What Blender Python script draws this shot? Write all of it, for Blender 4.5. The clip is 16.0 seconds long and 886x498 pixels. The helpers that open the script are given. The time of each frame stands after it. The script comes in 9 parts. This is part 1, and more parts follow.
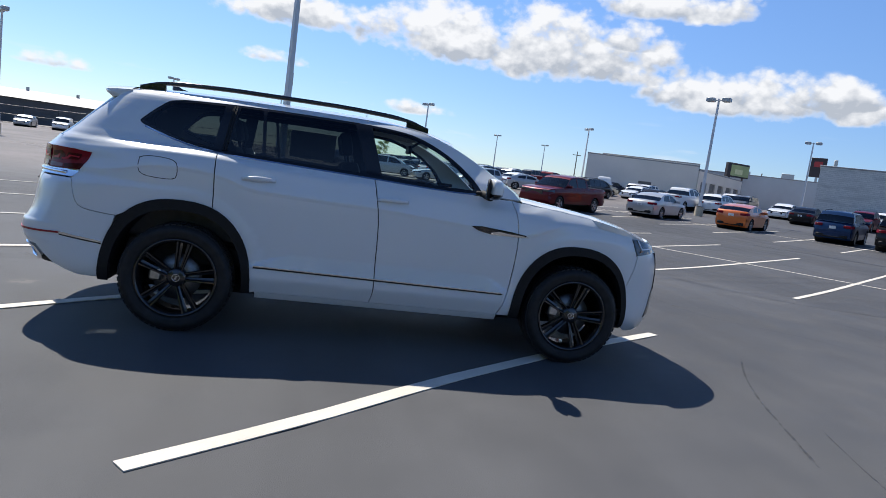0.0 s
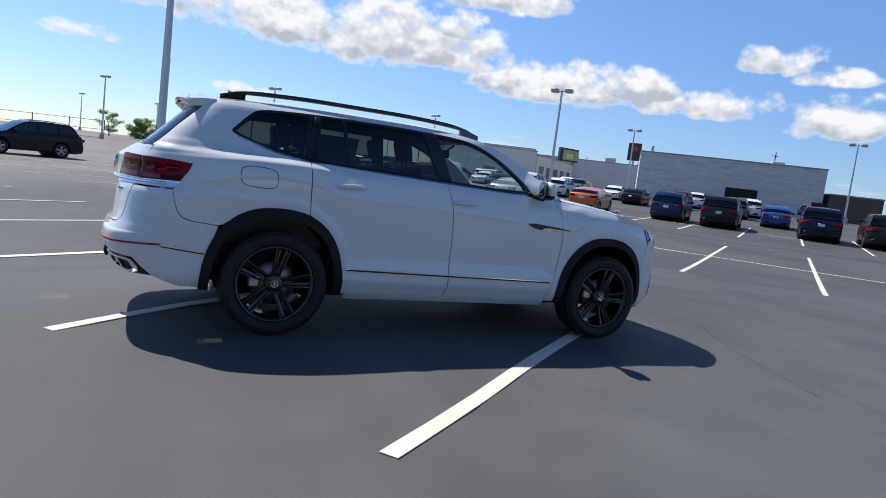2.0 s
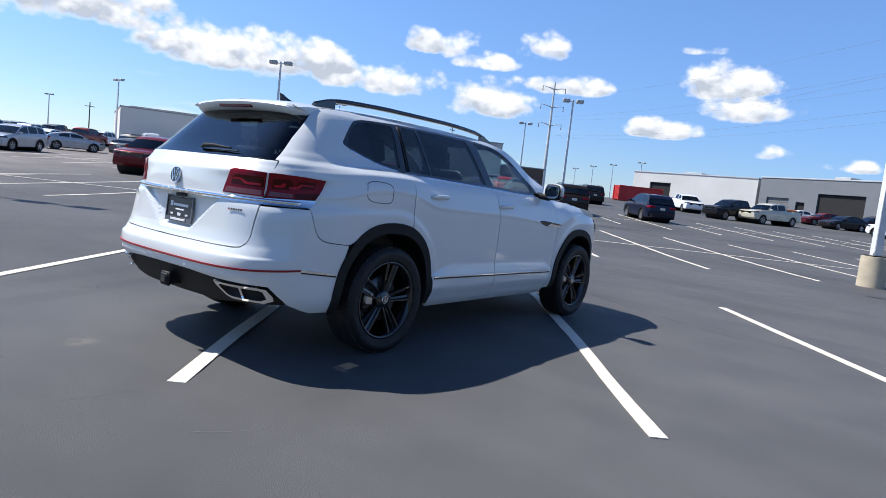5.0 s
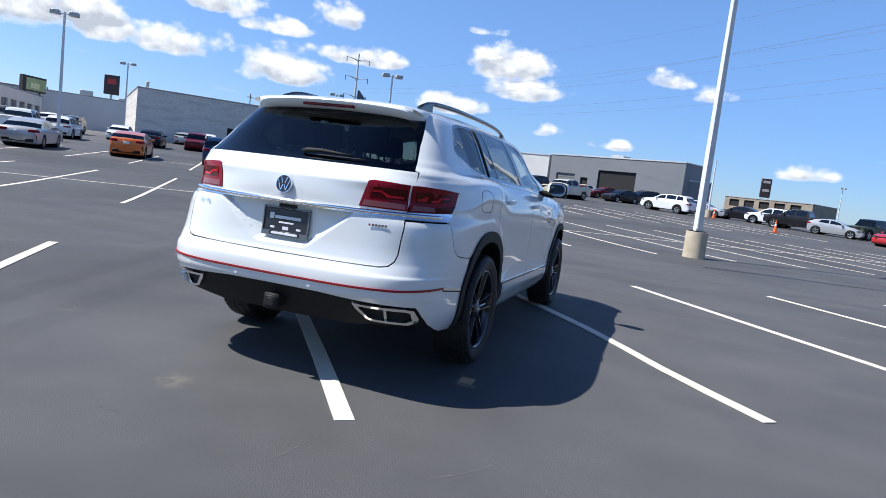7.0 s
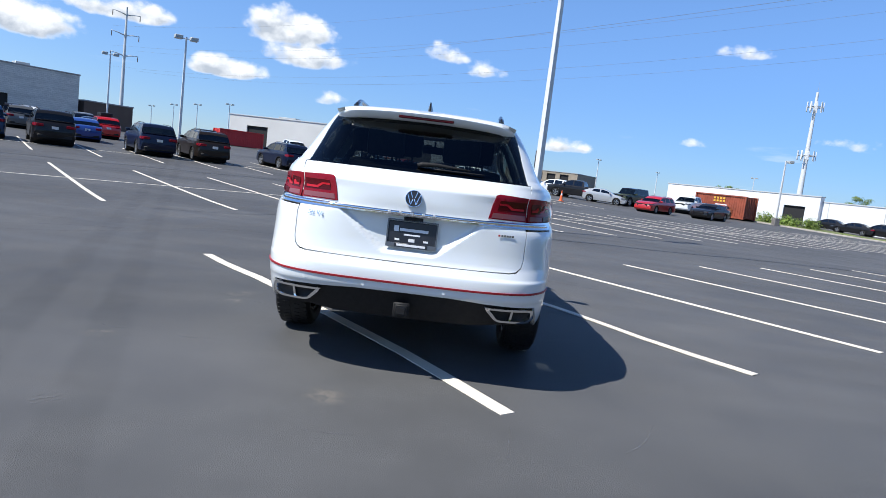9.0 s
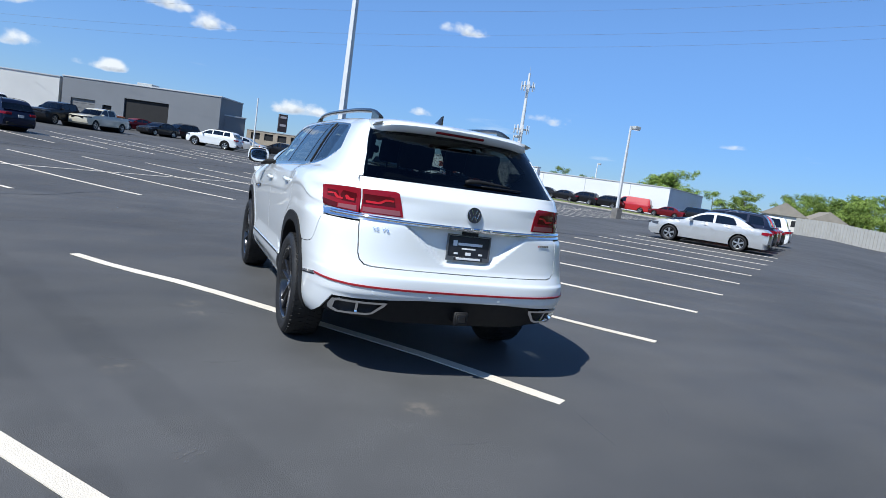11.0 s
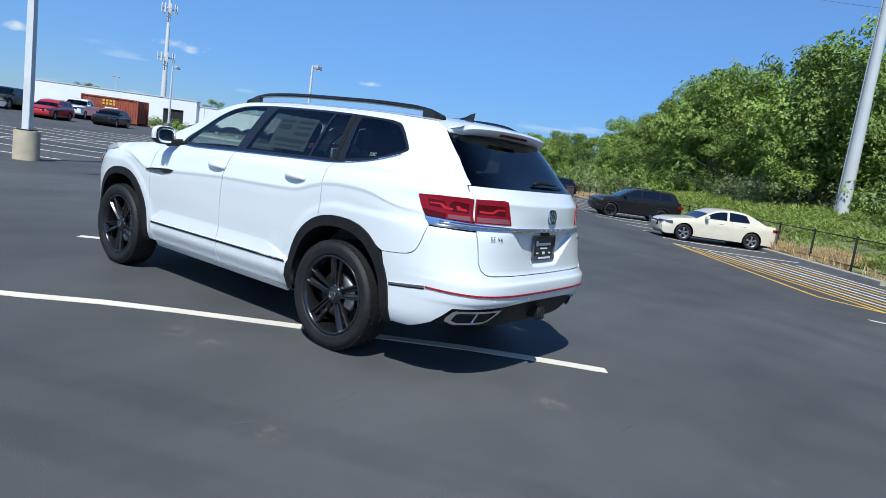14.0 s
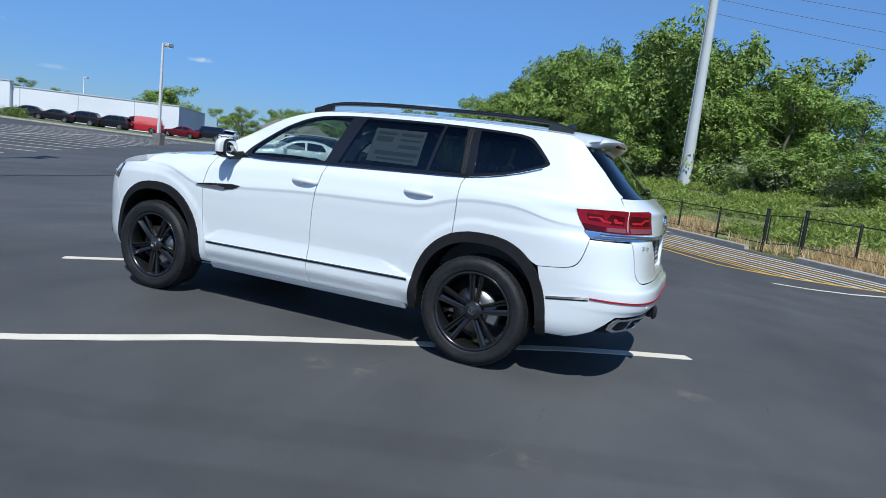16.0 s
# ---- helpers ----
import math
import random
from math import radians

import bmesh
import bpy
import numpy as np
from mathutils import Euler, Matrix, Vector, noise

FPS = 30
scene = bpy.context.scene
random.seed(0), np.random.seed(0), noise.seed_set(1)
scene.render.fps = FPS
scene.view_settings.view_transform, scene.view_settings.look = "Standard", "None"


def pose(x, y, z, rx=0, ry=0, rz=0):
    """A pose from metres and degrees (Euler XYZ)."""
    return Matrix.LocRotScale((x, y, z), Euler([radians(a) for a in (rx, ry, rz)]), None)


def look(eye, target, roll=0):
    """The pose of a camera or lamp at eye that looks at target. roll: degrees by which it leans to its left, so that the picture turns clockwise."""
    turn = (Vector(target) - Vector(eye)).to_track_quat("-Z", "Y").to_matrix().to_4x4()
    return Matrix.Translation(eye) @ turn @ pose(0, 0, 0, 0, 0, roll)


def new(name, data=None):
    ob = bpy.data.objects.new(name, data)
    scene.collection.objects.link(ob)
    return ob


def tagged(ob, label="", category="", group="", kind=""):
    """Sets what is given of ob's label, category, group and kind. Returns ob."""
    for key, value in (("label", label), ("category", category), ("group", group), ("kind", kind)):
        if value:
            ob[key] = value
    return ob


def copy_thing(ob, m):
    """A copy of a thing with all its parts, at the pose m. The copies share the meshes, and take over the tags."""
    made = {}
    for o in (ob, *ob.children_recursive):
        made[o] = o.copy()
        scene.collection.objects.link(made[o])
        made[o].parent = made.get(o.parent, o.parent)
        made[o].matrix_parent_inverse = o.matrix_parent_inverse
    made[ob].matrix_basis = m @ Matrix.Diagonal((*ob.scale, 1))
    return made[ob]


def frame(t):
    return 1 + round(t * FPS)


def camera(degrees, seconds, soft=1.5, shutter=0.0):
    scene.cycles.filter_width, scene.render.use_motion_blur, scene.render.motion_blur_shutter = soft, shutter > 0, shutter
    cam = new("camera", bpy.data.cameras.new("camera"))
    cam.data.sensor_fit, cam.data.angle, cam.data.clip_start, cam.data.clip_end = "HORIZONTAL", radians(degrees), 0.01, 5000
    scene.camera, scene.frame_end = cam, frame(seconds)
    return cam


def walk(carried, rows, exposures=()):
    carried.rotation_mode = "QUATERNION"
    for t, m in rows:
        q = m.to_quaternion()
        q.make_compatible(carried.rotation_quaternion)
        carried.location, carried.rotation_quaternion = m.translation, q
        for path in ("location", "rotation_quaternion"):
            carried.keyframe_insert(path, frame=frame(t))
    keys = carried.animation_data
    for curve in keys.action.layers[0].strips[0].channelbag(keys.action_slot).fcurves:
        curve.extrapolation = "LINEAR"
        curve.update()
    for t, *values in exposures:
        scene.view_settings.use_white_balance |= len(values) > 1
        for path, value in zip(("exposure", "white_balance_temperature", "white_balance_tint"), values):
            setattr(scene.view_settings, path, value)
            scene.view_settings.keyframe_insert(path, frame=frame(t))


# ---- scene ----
cam = camera(69.0, 16.0, soft=0.8)
PATH = [
    (0, (-0.581, -5.729, 1.418), (-0.186, -3.782, 1.188), 7.8),
    (0.5, (-1.055, -5.814, 1.393), (-0.507, -3.904, 1.161), 7.7),
    (1, (-1.519, -5.772, 1.387), (-0.852, -3.9, 1.161), 7.7),
    (1.5, (-2.022, -5.774, 1.358), (-1.281, -3.929, 1.138), 7.2),
    (2, (-2.443, -5.665, 1.339), (-1.582, -3.872, 1.127), 7.1),
    (2.5, (-2.905, -5.518, 1.326), (-1.885, -3.811, 1.114), 7.2),
    (3, (-3.348, -5.343, 1.311), (-2.198, -3.72, 1.102), 7.1),
    (3.5, (-3.773, -5.068, 1.314), (-2.489, -3.548, 1.109), 7.2),
    (4, (-4.232, -4.789, 1.313), (-2.857, -3.351, 1.108), 6.8),
    (4.5, (-4.572, -4.414, 1.296), (-3.093, -3.082, 1.099), 6.7),
    (5, (-4.93, -4.017, 1.282), (-3.343, -2.815, 1.092), 6.3),
    (5.2, (-5.071, -3.869, 1.29), (-3.453, -2.711, 1.092), 6.3),
    (7.3, (-6.053, -1.87, 1.295), (-4.157, -1.266, 1.094), 6.2),
    (7.5, (-6.193, -1.701, 1.275), (-4.292, -1.112, 1.079), 5.5),
    (8, (-6.373, -1.229, 1.301), (-4.436, -0.779, 1.091), 6.0),
    (8.5, (-6.5, -0.736, 1.316), (-4.524, -0.516, 1.101), 6.3),
    (9, (-6.572, -0.22, 1.325), (-4.584, -0.217, 1.105), 6.9),
    (11.5, (-6.32, 2.284, 1.425), (-4.592, 1.303, 1.198), 8.1),
    (12, (-6.112, 2.699, 1.443), (-4.502, 1.535, 1.209), 8.2),
    (12.5, (-5.835, 3.092, 1.452), (-4.326, 1.803, 1.205), 8.1),
    (13, (-5.462, 3.456, 1.461), (-4.061, 2.053, 1.201), 7.9),
    (13.5, (-5.104, 3.808, 1.477), (-3.842, 2.28, 1.205), 7.8),
    (14, (-4.696, 4.105, 1.475), (-3.531, 2.502, 1.2), 7.8),
    (14.5, (-4.281, 4.394, 1.48), (-3.218, 2.723, 1.206), 7.6),
    (15, (-3.872, 4.665, 1.481), (-2.91, 2.933, 1.207), 7.2),
    (15.5, (-3.405, 4.878, 1.476), (-2.566, 3.084, 1.195), 7.1),
    (16, (-2.964, 5.124, 1.477), (-2.206, 3.295, 1.194), 6.5),
]
walk(cam, [(t, look(eye, target, roll)) for t, eye, target, roll in PATH],
     exposures=((0, 0.26, 6500, 10), (1, 0.26, 6500, 10), (2, 0.27, 6500, 10), (2.5, 0.26, 6450, 10), (3, 0.47, 6400, 10), (5, 0.48, 6400, 10), (8.5, 0.48, 6350, 9), (11.5, 0.2, 6050, 6), (13, 0.14, 5950, 5),
                (14.5, 0.06, 5900, 4), (16, -0.07, 5850, 4)))

# ---- light ----
SUN_AZ, SUN_EL = radians(117.0), radians(53.2)      # anticlockwise from +x, up
SUN_DIR = Vector((math.cos(SUN_EL) * math.cos(SUN_AZ), math.cos(SUN_EL) * math.sin(SUN_AZ), math.sin(SUN_EL)))
sun_data = bpy.data.lights.new("sun", "SUN")
sun_data.energy, sun_data.angle, sun_data.color = 5.0, radians(0.53), (1.0, 0.955, 0.88)
sun = new("sun", sun_data)
sun.matrix_world = look(SUN_DIR * 60, (0, 0, 0))


def build_world():
    """Clear summer sky with fair-weather cumulus low over one half of the horizon."""
    w = bpy.data.worlds.new("sky")
    scene.world = w
    w.use_nodes = True
    nt = w.node_tree
    nt.nodes.clear()
    N, L = nt.nodes.new, nt.links.new
    out, bg = N("ShaderNodeOutputWorld"), N("ShaderNodeBackground")
    sky = N("ShaderNodeTexSky")
    sky.sky_type, sky.sun_disc = "NISHITA", False
    sky.sun_elevation, sky.sun_rotation = SUN_EL, math.pi / 2 - SUN_AZ
    sky.air_density, sky.dust_density, sky.ozone_density = 1.0, 0.1, 2.5
    bg.inputs["Strength"].default_value = 0.132
    co = N("ShaderNodeTexCoord")

    def mth(op, a, b=0.0, c=0.0, clamp=False):
        n = N("ShaderNodeMath")
        n.operation, n.use_clamp = op, clamp
        for i, v in enumerate((a, b, c)):
            if isinstance(v, (int, float)):
                n.inputs[i].default_value = v
            else:
                L(v, n.inputs[i])
        return n.outputs[0]

    def ramp(v, lo, hi):
        n = N("ShaderNodeMapRange")
        n.interpolation_type = "SMOOTHSTEP"
        L(v, n.inputs["Value"])
        n.inputs["From Min"].default_value, n.inputs["From Max"].default_value = lo, hi
        return n.outputs["Result"]

    sep = N("ShaderNodeSeparateXYZ")
    L(co.outputs["Generated"], sep.inputs[0])
    x, y, z = sep.outputs
    az, el = mth("ARCTAN2", y, x), mth("ARCSINE", z)
    cover = under = None
    # (azimuth, elevation, half width, half height, strength) in degrees: single cumulus heaps and small far ones
    for a, e, w_, h_, s_ in CLOUDS:
        da = mth("DIVIDE", mth("SUBTRACT", az, radians(a)), radians(w_))
        de = mth("DIVIDE", mth("SUBTRACT", el, radians(e - 0.35 * h_)), radians(h_))
        dd = mth("MULTIPLY", de, mth("ADD", 0.75, mth("MULTIPLY", mth("LESS_THAN", de, 0.0), 1.1)))
        blob = mth("MULTIPLY", mth("SUBTRACT", 1.0, mth("ADD", mth("MULTIPLY", da, da), mth("MULTIPLY", dd, dd))), s_)
        low_ = mth("MULTIPLY", mth("MULTIPLY_ADD", blob, 1.2, 0.7, True), mth("SUBTRACT", 0.75, de))
        cover = blob if cover is None else mth("MAXIMUM", cover, blob)
        under = low_ if under is None else mth("MAXIMUM", under, low_)
    mp = N("ShaderNodeMapping")
    L(co.outputs["Generated"], mp.inputs[0])
    mp.inputs["Scale"].default_value = (1, 1, 1.35)
    up = N("ShaderNodeVectorMath")
    up.operation = "ADD"
    L(mp.outputs[0], up.inputs[0])
    up.inputs[1].default_value = (SUN_DIR.x * 0.012, SUN_DIR.y * 0.012, 0.022)

    def puffs(vec):
        """Cauliflower heaps: rounded cells at three sizes, ragged by fine noise."""
        total = None
        for sc, k in ((16.0, 1.5), (38.0, 0.8), (90.0, 0.42)):
            v = N("ShaderNodeTexVoronoi")
            v.feature = "SMOOTH_F1"
            v.inputs["Scale"].default_value, v.inputs["Smoothness"].default_value = sc, 0.35
            L(vec, v.inputs["Vector"])
            t_ = mth("MULTIPLY", mth("SUBTRACT", 0.46, v.outputs["Distance"]), k)
            total = t_ if total is None else mth("ADD", total, t_)
        n_ = N("ShaderNodeTexNoise")
        L(vec, n_.inputs["Vector"])
        n_.inputs["Scale"].default_value, n_.inputs["Detail"].default_value, n_.inputs["Roughness"].default_value = 11.0, 9.0, 0.68
        return mth("ADD", total, mth("MULTIPLY", mth("SUBTRACT", n_.outputs[0], 0.5), 3.0))
    here, there = puffs(mp.outputs[0]), puffs(up.outputs[0])
    dens = mth("ADD", cover, here)
    mask = mth("MULTIPLY", ramp(dens, -0.05, 0.95), ramp(cover, -0.75, 0.15))
    # thin far streaks near the horizon, all round
    mp2 = N("ShaderNodeMapping")
    L(co.outputs["Generated"], mp2.inputs[0])
    mp2.inputs["Scale"].default_value = (2.2, 2.2, 15)
    n3 = N("ShaderNodeTexNoise")
    L(mp2.outputs[0], n3.inputs["Vector"])
    n3.inputs["Scale"].default_value, n3.inputs["Detail"].default_value = 3.4, 6.0
    low = mth("MULTIPLY", ramp(n3.outputs[0], 0.62, 0.75), mth("SUBTRACT", 1.0, ramp(el, 0.05, 0.14)))
    low = mth("MULTIPLY", low, 0.35)
    # grey undersides: low in a heap, and where thicker cloud lies towards the sun
    shade = N("ShaderNodeMix")
    shade.data_type = "RGBA"
    grey = mth("ADD", mth("MULTIPLY", ramp(under, 0.15, 1.05), 0.85), mth("MULTIPLY", mth("SUBTRACT", there, here), 0.85))
    L(mth("MULTIPLY", grey, ramp(dens, 0.15, 0.9), 0, True), shade.inputs["Factor"])
    shade.inputs["A"].default_value, shade.inputs["B"].default_value = CLOUD_LIT, CLOUD_GREY
    m1, m2 = N("ShaderNodeMix"), N("ShaderNodeMix")
    for m in (m1, m2):
        m.data_type = "RGBA"
    tint = N("ShaderNodeMix")
    tint.data_type, tint.blend_type = "RGBA", "MULTIPLY"
    tint.inputs["Factor"].default_value = 1.0
    L(sky.outputs[0], tint.inputs["A"])
    grade = N("ShaderNodeMix")
    grade.data_type = "RGBA"
    away = mth("MULTIPLY_ADD", mth("ADD", mth("MULTIPLY", x, SUN_DIR.x), mth("MULTIPLY", y, SUN_DIR.y)), 0.5 / math.cos(SUN_EL), 0.5, True)
    side = N("ShaderNodeMix")
    side.data_type = "RGBA"
    L(away, side.inputs["Factor"])
    side.inputs["A"].default_value, side.inputs["B"].default_value = SKY_FAR, SKY_LOW
    L(ramp(el, 0.0, 0.34), grade.inputs["Factor"])
    L(side.outputs["Result"], grade.inputs["A"])
    grade.inputs["B"].default_value = SKY_HIGH
    zenith = N("ShaderNodeMix")
    zenith.data_type = "RGBA"
    L(ramp(el, 0.62, 1.30), zenith.inputs["Factor"])
    L(grade.outputs["Result"], zenith.inputs["A"])
    zenith.inputs["B"].default_value = SKY_TOP
    L(zenith.outputs["Result"], tint.inputs["B"])
    L(low, m1.inputs["Factor"])
    L(tint.outputs["Result"], m1.inputs["A"])
    m1.inputs["B"].default_value = (5.6, 5.9, 6.3, 1)
    L(mask, m2.inputs["Factor"])
    L(m1.outputs["Result"], m2.inputs["A"])
    L(shade.outputs["Result"], m2.inputs["B"])
    L(m2.outputs["Result"], bg.inputs["Color"])
    L(bg.outputs[0], out.inputs[0])


SKY_TOP = (0.12, 0.19, 0.31, 1)
SKY_FAR, SKY_LOW, SKY_HIGH = (0.27, 0.41, 0.71, 1), (0.60, 0.68, 0.84, 1), (0.64, 0.78, 0.99, 1)
CLOUD_LIT, CLOUD_GREY = (5.9, 6.0, 6.2, 1), (3.1, 3.4, 3.9, 1)
CLOUDS = [
    (81.8, 12.6, 7.5, 3.8, 1.35),
    (71.0, 12.0, 9.7, 3.6, 1.35),
    (64.7, 13.4, 3.1, 1.5, 0.80),
    (94.6, 11.8, 6.4, 2.0, 1.35),
    (94.2, 7.9, 3.3, 0.9, 0.90),
    (61.5, 15.8, 7.1, 1.7, 1.35),
    (110.5, 4.4, 3.3, 0.6, 0.70),
    (83.3, 5.3, 3.3, 0.6, 0.70),
    (89.4, 6.7, 1.3, 0.4, 0.60),
    (59.6, 9.5, 4.3, 2.3, 1.35),
    (55.2, 9.3, 8.4, 2.2, 1.35),
    (49.3, 9.8, 3.3, 1.5, 1.35),
    (42.9, 8.8, 4.8, 1.8, 1.35),
    (34.4, 8.0, 4.6, 1.8, 1.35),
    (38.8, 12.3, 3.3, 1.5, 0.90),
    (35.3, 11.3, 3.3, 1.0, 0.90),
    (31.3, 12.7, 3.3, 1.3, 0.90),
    (28.0, 9.8, 4.3, 1.1, 1.35),
    (15.2, 10.8, 3.8, 1.8, 1.35),
    (13.3, 8.9, 3.8, 1.3, 0.90),
    (20.1, 6.8, 3.0, 1.0, 1.35),
    (17.3, 13.1, 2.1, 0.4, 0.60),
    (5.6, 4.8, 1.8, 0.5, 0.70),
    (11.4, 5.5, 1.5, 0.6, 0.60),
    (14.4, 11.0, 3.8, 1.8, 1.35),
    (11.4, 8.9, 2.3, 1.1, 0.90),
    (19.5, 6.8, 2.9, 1.0, 1.35),
    (1.6, 10.5, 2.3, 0.9, 0.80),
    (-2.0, 9.5, 1.8, 0.8, 0.70),
    (-22.3, 12.4, 2.1, 0.6, 0.70),
    (-30.3, 6.1, 2.9, 0.7, 0.80),
    (-8.7, 3.8, 2.0, 0.6, 0.80),
    (-19.8, 5.2, 1.3, 0.4, 0.60),
    (-9.0, 4.0, 2.8, 0.7, 0.80),
    (-30.7, 6.0, 2.0, 0.7, 0.80),
    (-46.0, 5.5, 1.3, 0.3, 0.60),
    (68.4, 12.2, 8.5, 2.6, 1.35),
    (40.1, 12.2, 2.6, 1.3, 1.35),
    (28.4, 9.9, 4.3, 1.0, 1.35),
    (48.8, 9.1, 5.1, 1.8, 1.35),
]
build_world()

# ---- materials ----
MATS = {}


def material(name, color, rough=0.5, metal=0.0, coat=0.0, vary=0.0, scale=8.0, bump=0.0, bump_scale=60.0, rvary=0.0, spec=0.5,
             emit=None, power=0.0, per_object=0.0, color2=None):
    """Painted, moulded or rough surfaces: two scales of tone, roughness change and fine relief."""
    if name in MATS:
        return MATS[name]
    m = bpy.data.materials.new(name)
    m.use_nodes = True
    nt = m.node_tree
    N, L, b = nt.nodes.new, nt.links.new, nt.nodes["Principled BSDF"]
    c = (*color, 1) if len(color) == 3 else color
    b.inputs["Base Color"].default_value = c
    b.inputs["Roughness"].default_value, b.inputs["Metallic"].default_value = rough, metal
    b.inputs["Specular IOR Level"].default_value = spec
    b.inputs["Coat Weight"].default_value, b.inputs["Coat Roughness"].default_value = coat, 0.03
    if vary or bump or rvary:
        co = N("ShaderNodeTexCoord")
        src = co.outputs["Object"]
        n1, n2 = N("ShaderNodeTexNoise"), N("ShaderNodeTexNoise")
        for n, sc in ((n1, scale), (n2, bump_scale)):
            L(src, n.inputs["Vector"])
            n.inputs["Scale"].default_value, n.inputs["Detail"].default_value = sc, 6.0
        mix = N("ShaderNodeMix")
        mix.data_type = "RGBA"
        k1, k2 = 1 - vary, 1 + vary
        mix.inputs["A"].default_value = (*(v * k1 for v in c[:3]), 1)
        mix.inputs["B"].default_value = (*(min(v * k2, 1) for v in (color2 or c)[:3]), 1)
        mr = N("ShaderNodeMath")
        mr.operation = "MULTIPLY_ADD"
        L(n2.outputs[0], mr.inputs[0])
        mr.inputs[1].default_value = 0.35
        L(n1.outputs[0], mr.inputs[2])
        ms = N("ShaderNodeMapRange")
        L(mr.outputs[0], ms.inputs["Value"])
        ms.inputs["From Min"].default_value, ms.inputs["From Max"].default_value = 0.45, 0.9
        L(ms.outputs[0], mix.inputs["Factor"])
        last = mix.outputs["Result"]
        if per_object:
            oi, hs = N("ShaderNodeObjectInfo"), N("ShaderNodeHueSaturation")
            mm = N("ShaderNodeMapRange")
            L(oi.outputs["Random"], mm.inputs["Value"])
            mm.inputs["To Min"].default_value, mm.inputs["To Max"].default_value = 1 - per_object, 1 + per_object
            L(mm.outputs[0], hs.inputs["Value"])
            L(last, hs.inputs["Color"])
            last = hs.outputs[0]
        L(last, b.inputs["Base Color"])
        if rvary:
            rr = N("ShaderNodeMapRange")
            L(n1.outputs[0], rr.inputs["Value"])
            rr.inputs["From Min"].default_value, rr.inputs["From Max"].default_value = 0.3, 0.7
            rr.inputs["To Min"].default_value, rr.inputs["To Max"].default_value = rough - rvary, rough + rvary
            L(rr.outputs[0], b.inputs["Roughness"])
        if bump:
            bp = N("ShaderNodeBump")
            bp.inputs["Strength"].default_value, bp.inputs["Distance"].default_value = bump, 0.01
            L(n2.outputs[0], bp.inputs["Height"])
            L(bp.outputs[0], b.inputs["Normal"])
    if emit:
        b.inputs["Emission Color"].default_value, b.inputs["Emission Strength"].default_value = (*emit, 1), power
    MATS[name] = m
    return m


def glass_material(name, tint, ior=1.5, rough=0.0):
    """Thin window glass: lets tinted light through, with a mirror-like sheen that grows at grazing angles."""
    if name in MATS:
        return MATS[name]
    m = bpy.data.materials.new(name)
    m.use_nodes = True
    nt = m.node_tree
    nt.nodes.clear()
    N, L = nt.nodes.new, nt.links.new
    out, mix, tr, gl, fr = (N(k) for k in ("ShaderNodeOutputMaterial", "ShaderNodeMixShader", "ShaderNodeBsdfTransparent",
                                           "ShaderNodeBsdfGlossy", "ShaderNodeLayerWeight"))
    tr.inputs[0].default_value = (*tint, 1)
    gl.inputs["Roughness"].default_value = rough
    gl.inputs["Color"].default_value = (0.9, 0.93, 0.95, 1)
    fr.inputs[0].default_value = 0.5
    r0 = ((ior - 1) / (ior + 1)) ** 2 * 1.6
    pw, ma = N("ShaderNodeMath"), N("ShaderNodeMath")
    pw.operation, ma.operation = "POWER", "MULTIPLY_ADD"
    L(fr.outputs["Facing"], pw.inputs[0])
    pw.inputs[1].default_value = 5.0
    L(pw.outputs[0], ma.inputs[0])
    ma.inputs[1].default_value, ma.inputs[2].default_value = 1 - r0, r0
    L(ma.outputs[0], mix.inputs[0])
    L(tr.outputs[0], mix.inputs[1])
    L(gl.outputs[0], mix.inputs[2])
    L(mix.outputs[0], out.inputs[0])
    MATS[name] = m
    return m


WHITE_PAINT = material("white_paint", (0.725, 0.752, 0.765), 0.28, coat=1.0, vary=0.012, scale=2.0, bump=0.004, bump_scale=250)
GLOSS_BLACK = material("gloss_black", (0.012, 0.012, 0.013), 0.12, coat=0.6)
SATIN_BLACK = material("satin_black_plastic", (0.013, 0.013, 0.014), 0.6, spec=0.25, vary=0.2, scale=30, bump=0.15, bump_scale=700)
CHROME = material("chrome", (0.82, 0.83, 0.85), 0.07, metal=1.0, vary=0.02, scale=6)
RUBBER = material("tyre_rubber", (0.016, 0.016, 0.017), 0.55, spec=0.32, vary=0.35, scale=22, bump=0.25, bump_scale=400)
DARK_ALLOY = material("dark_alloy", (0.040, 0.040, 0.043), 0.24, metal=0.75, coat=0.6, vary=0.1, scale=12)
STEEL = material("brushed_steel", (0.45, 0.44, 0.43), 0.38, metal=1.0, vary=0.15, scale=30)
RED_LENS = material("red_lamp_lens", (0.46, 0.012, 0.022), 0.2, coat=0.0, spec=0.2, vary=0.1, scale=30)
DARK_RED_LENS = material("dark_red_lens", (0.21, 0.006, 0.015), 0.18, spec=0.2)
SMOKED_LENS = material("smoked_red_lens", (0.07, 0.003, 0.006), 0.18, spec=0.2)
CLEAR_LENS = material("clear_lamp_lens", (0.21, 0.07, 0.08), 0.14, spec=0.3)
AMBER_LENS = material("amber_lens", (0.26, 0.09, 0.02), 0.12, coat=1.0)
HEAD_LENS = material("headlamp_lens", (0.06, 0.065, 0.07), 0.1, metal=0.2, coat=0.8)
TRIM_GREY = material("dark_trim", (0.05, 0.05, 0.052), 0.5, vary=0.2, scale=20)
SEAT_CLOTH = material("seat_leatherette", (0.035, 0.035, 0.038), 0.5, vary=0.2, scale=25, bump=0.1, bump_scale=300)
PAPER = material("sticker_paper", (0.75, 0.76, 0.74), 0.7, vary=0.03, scale=20)
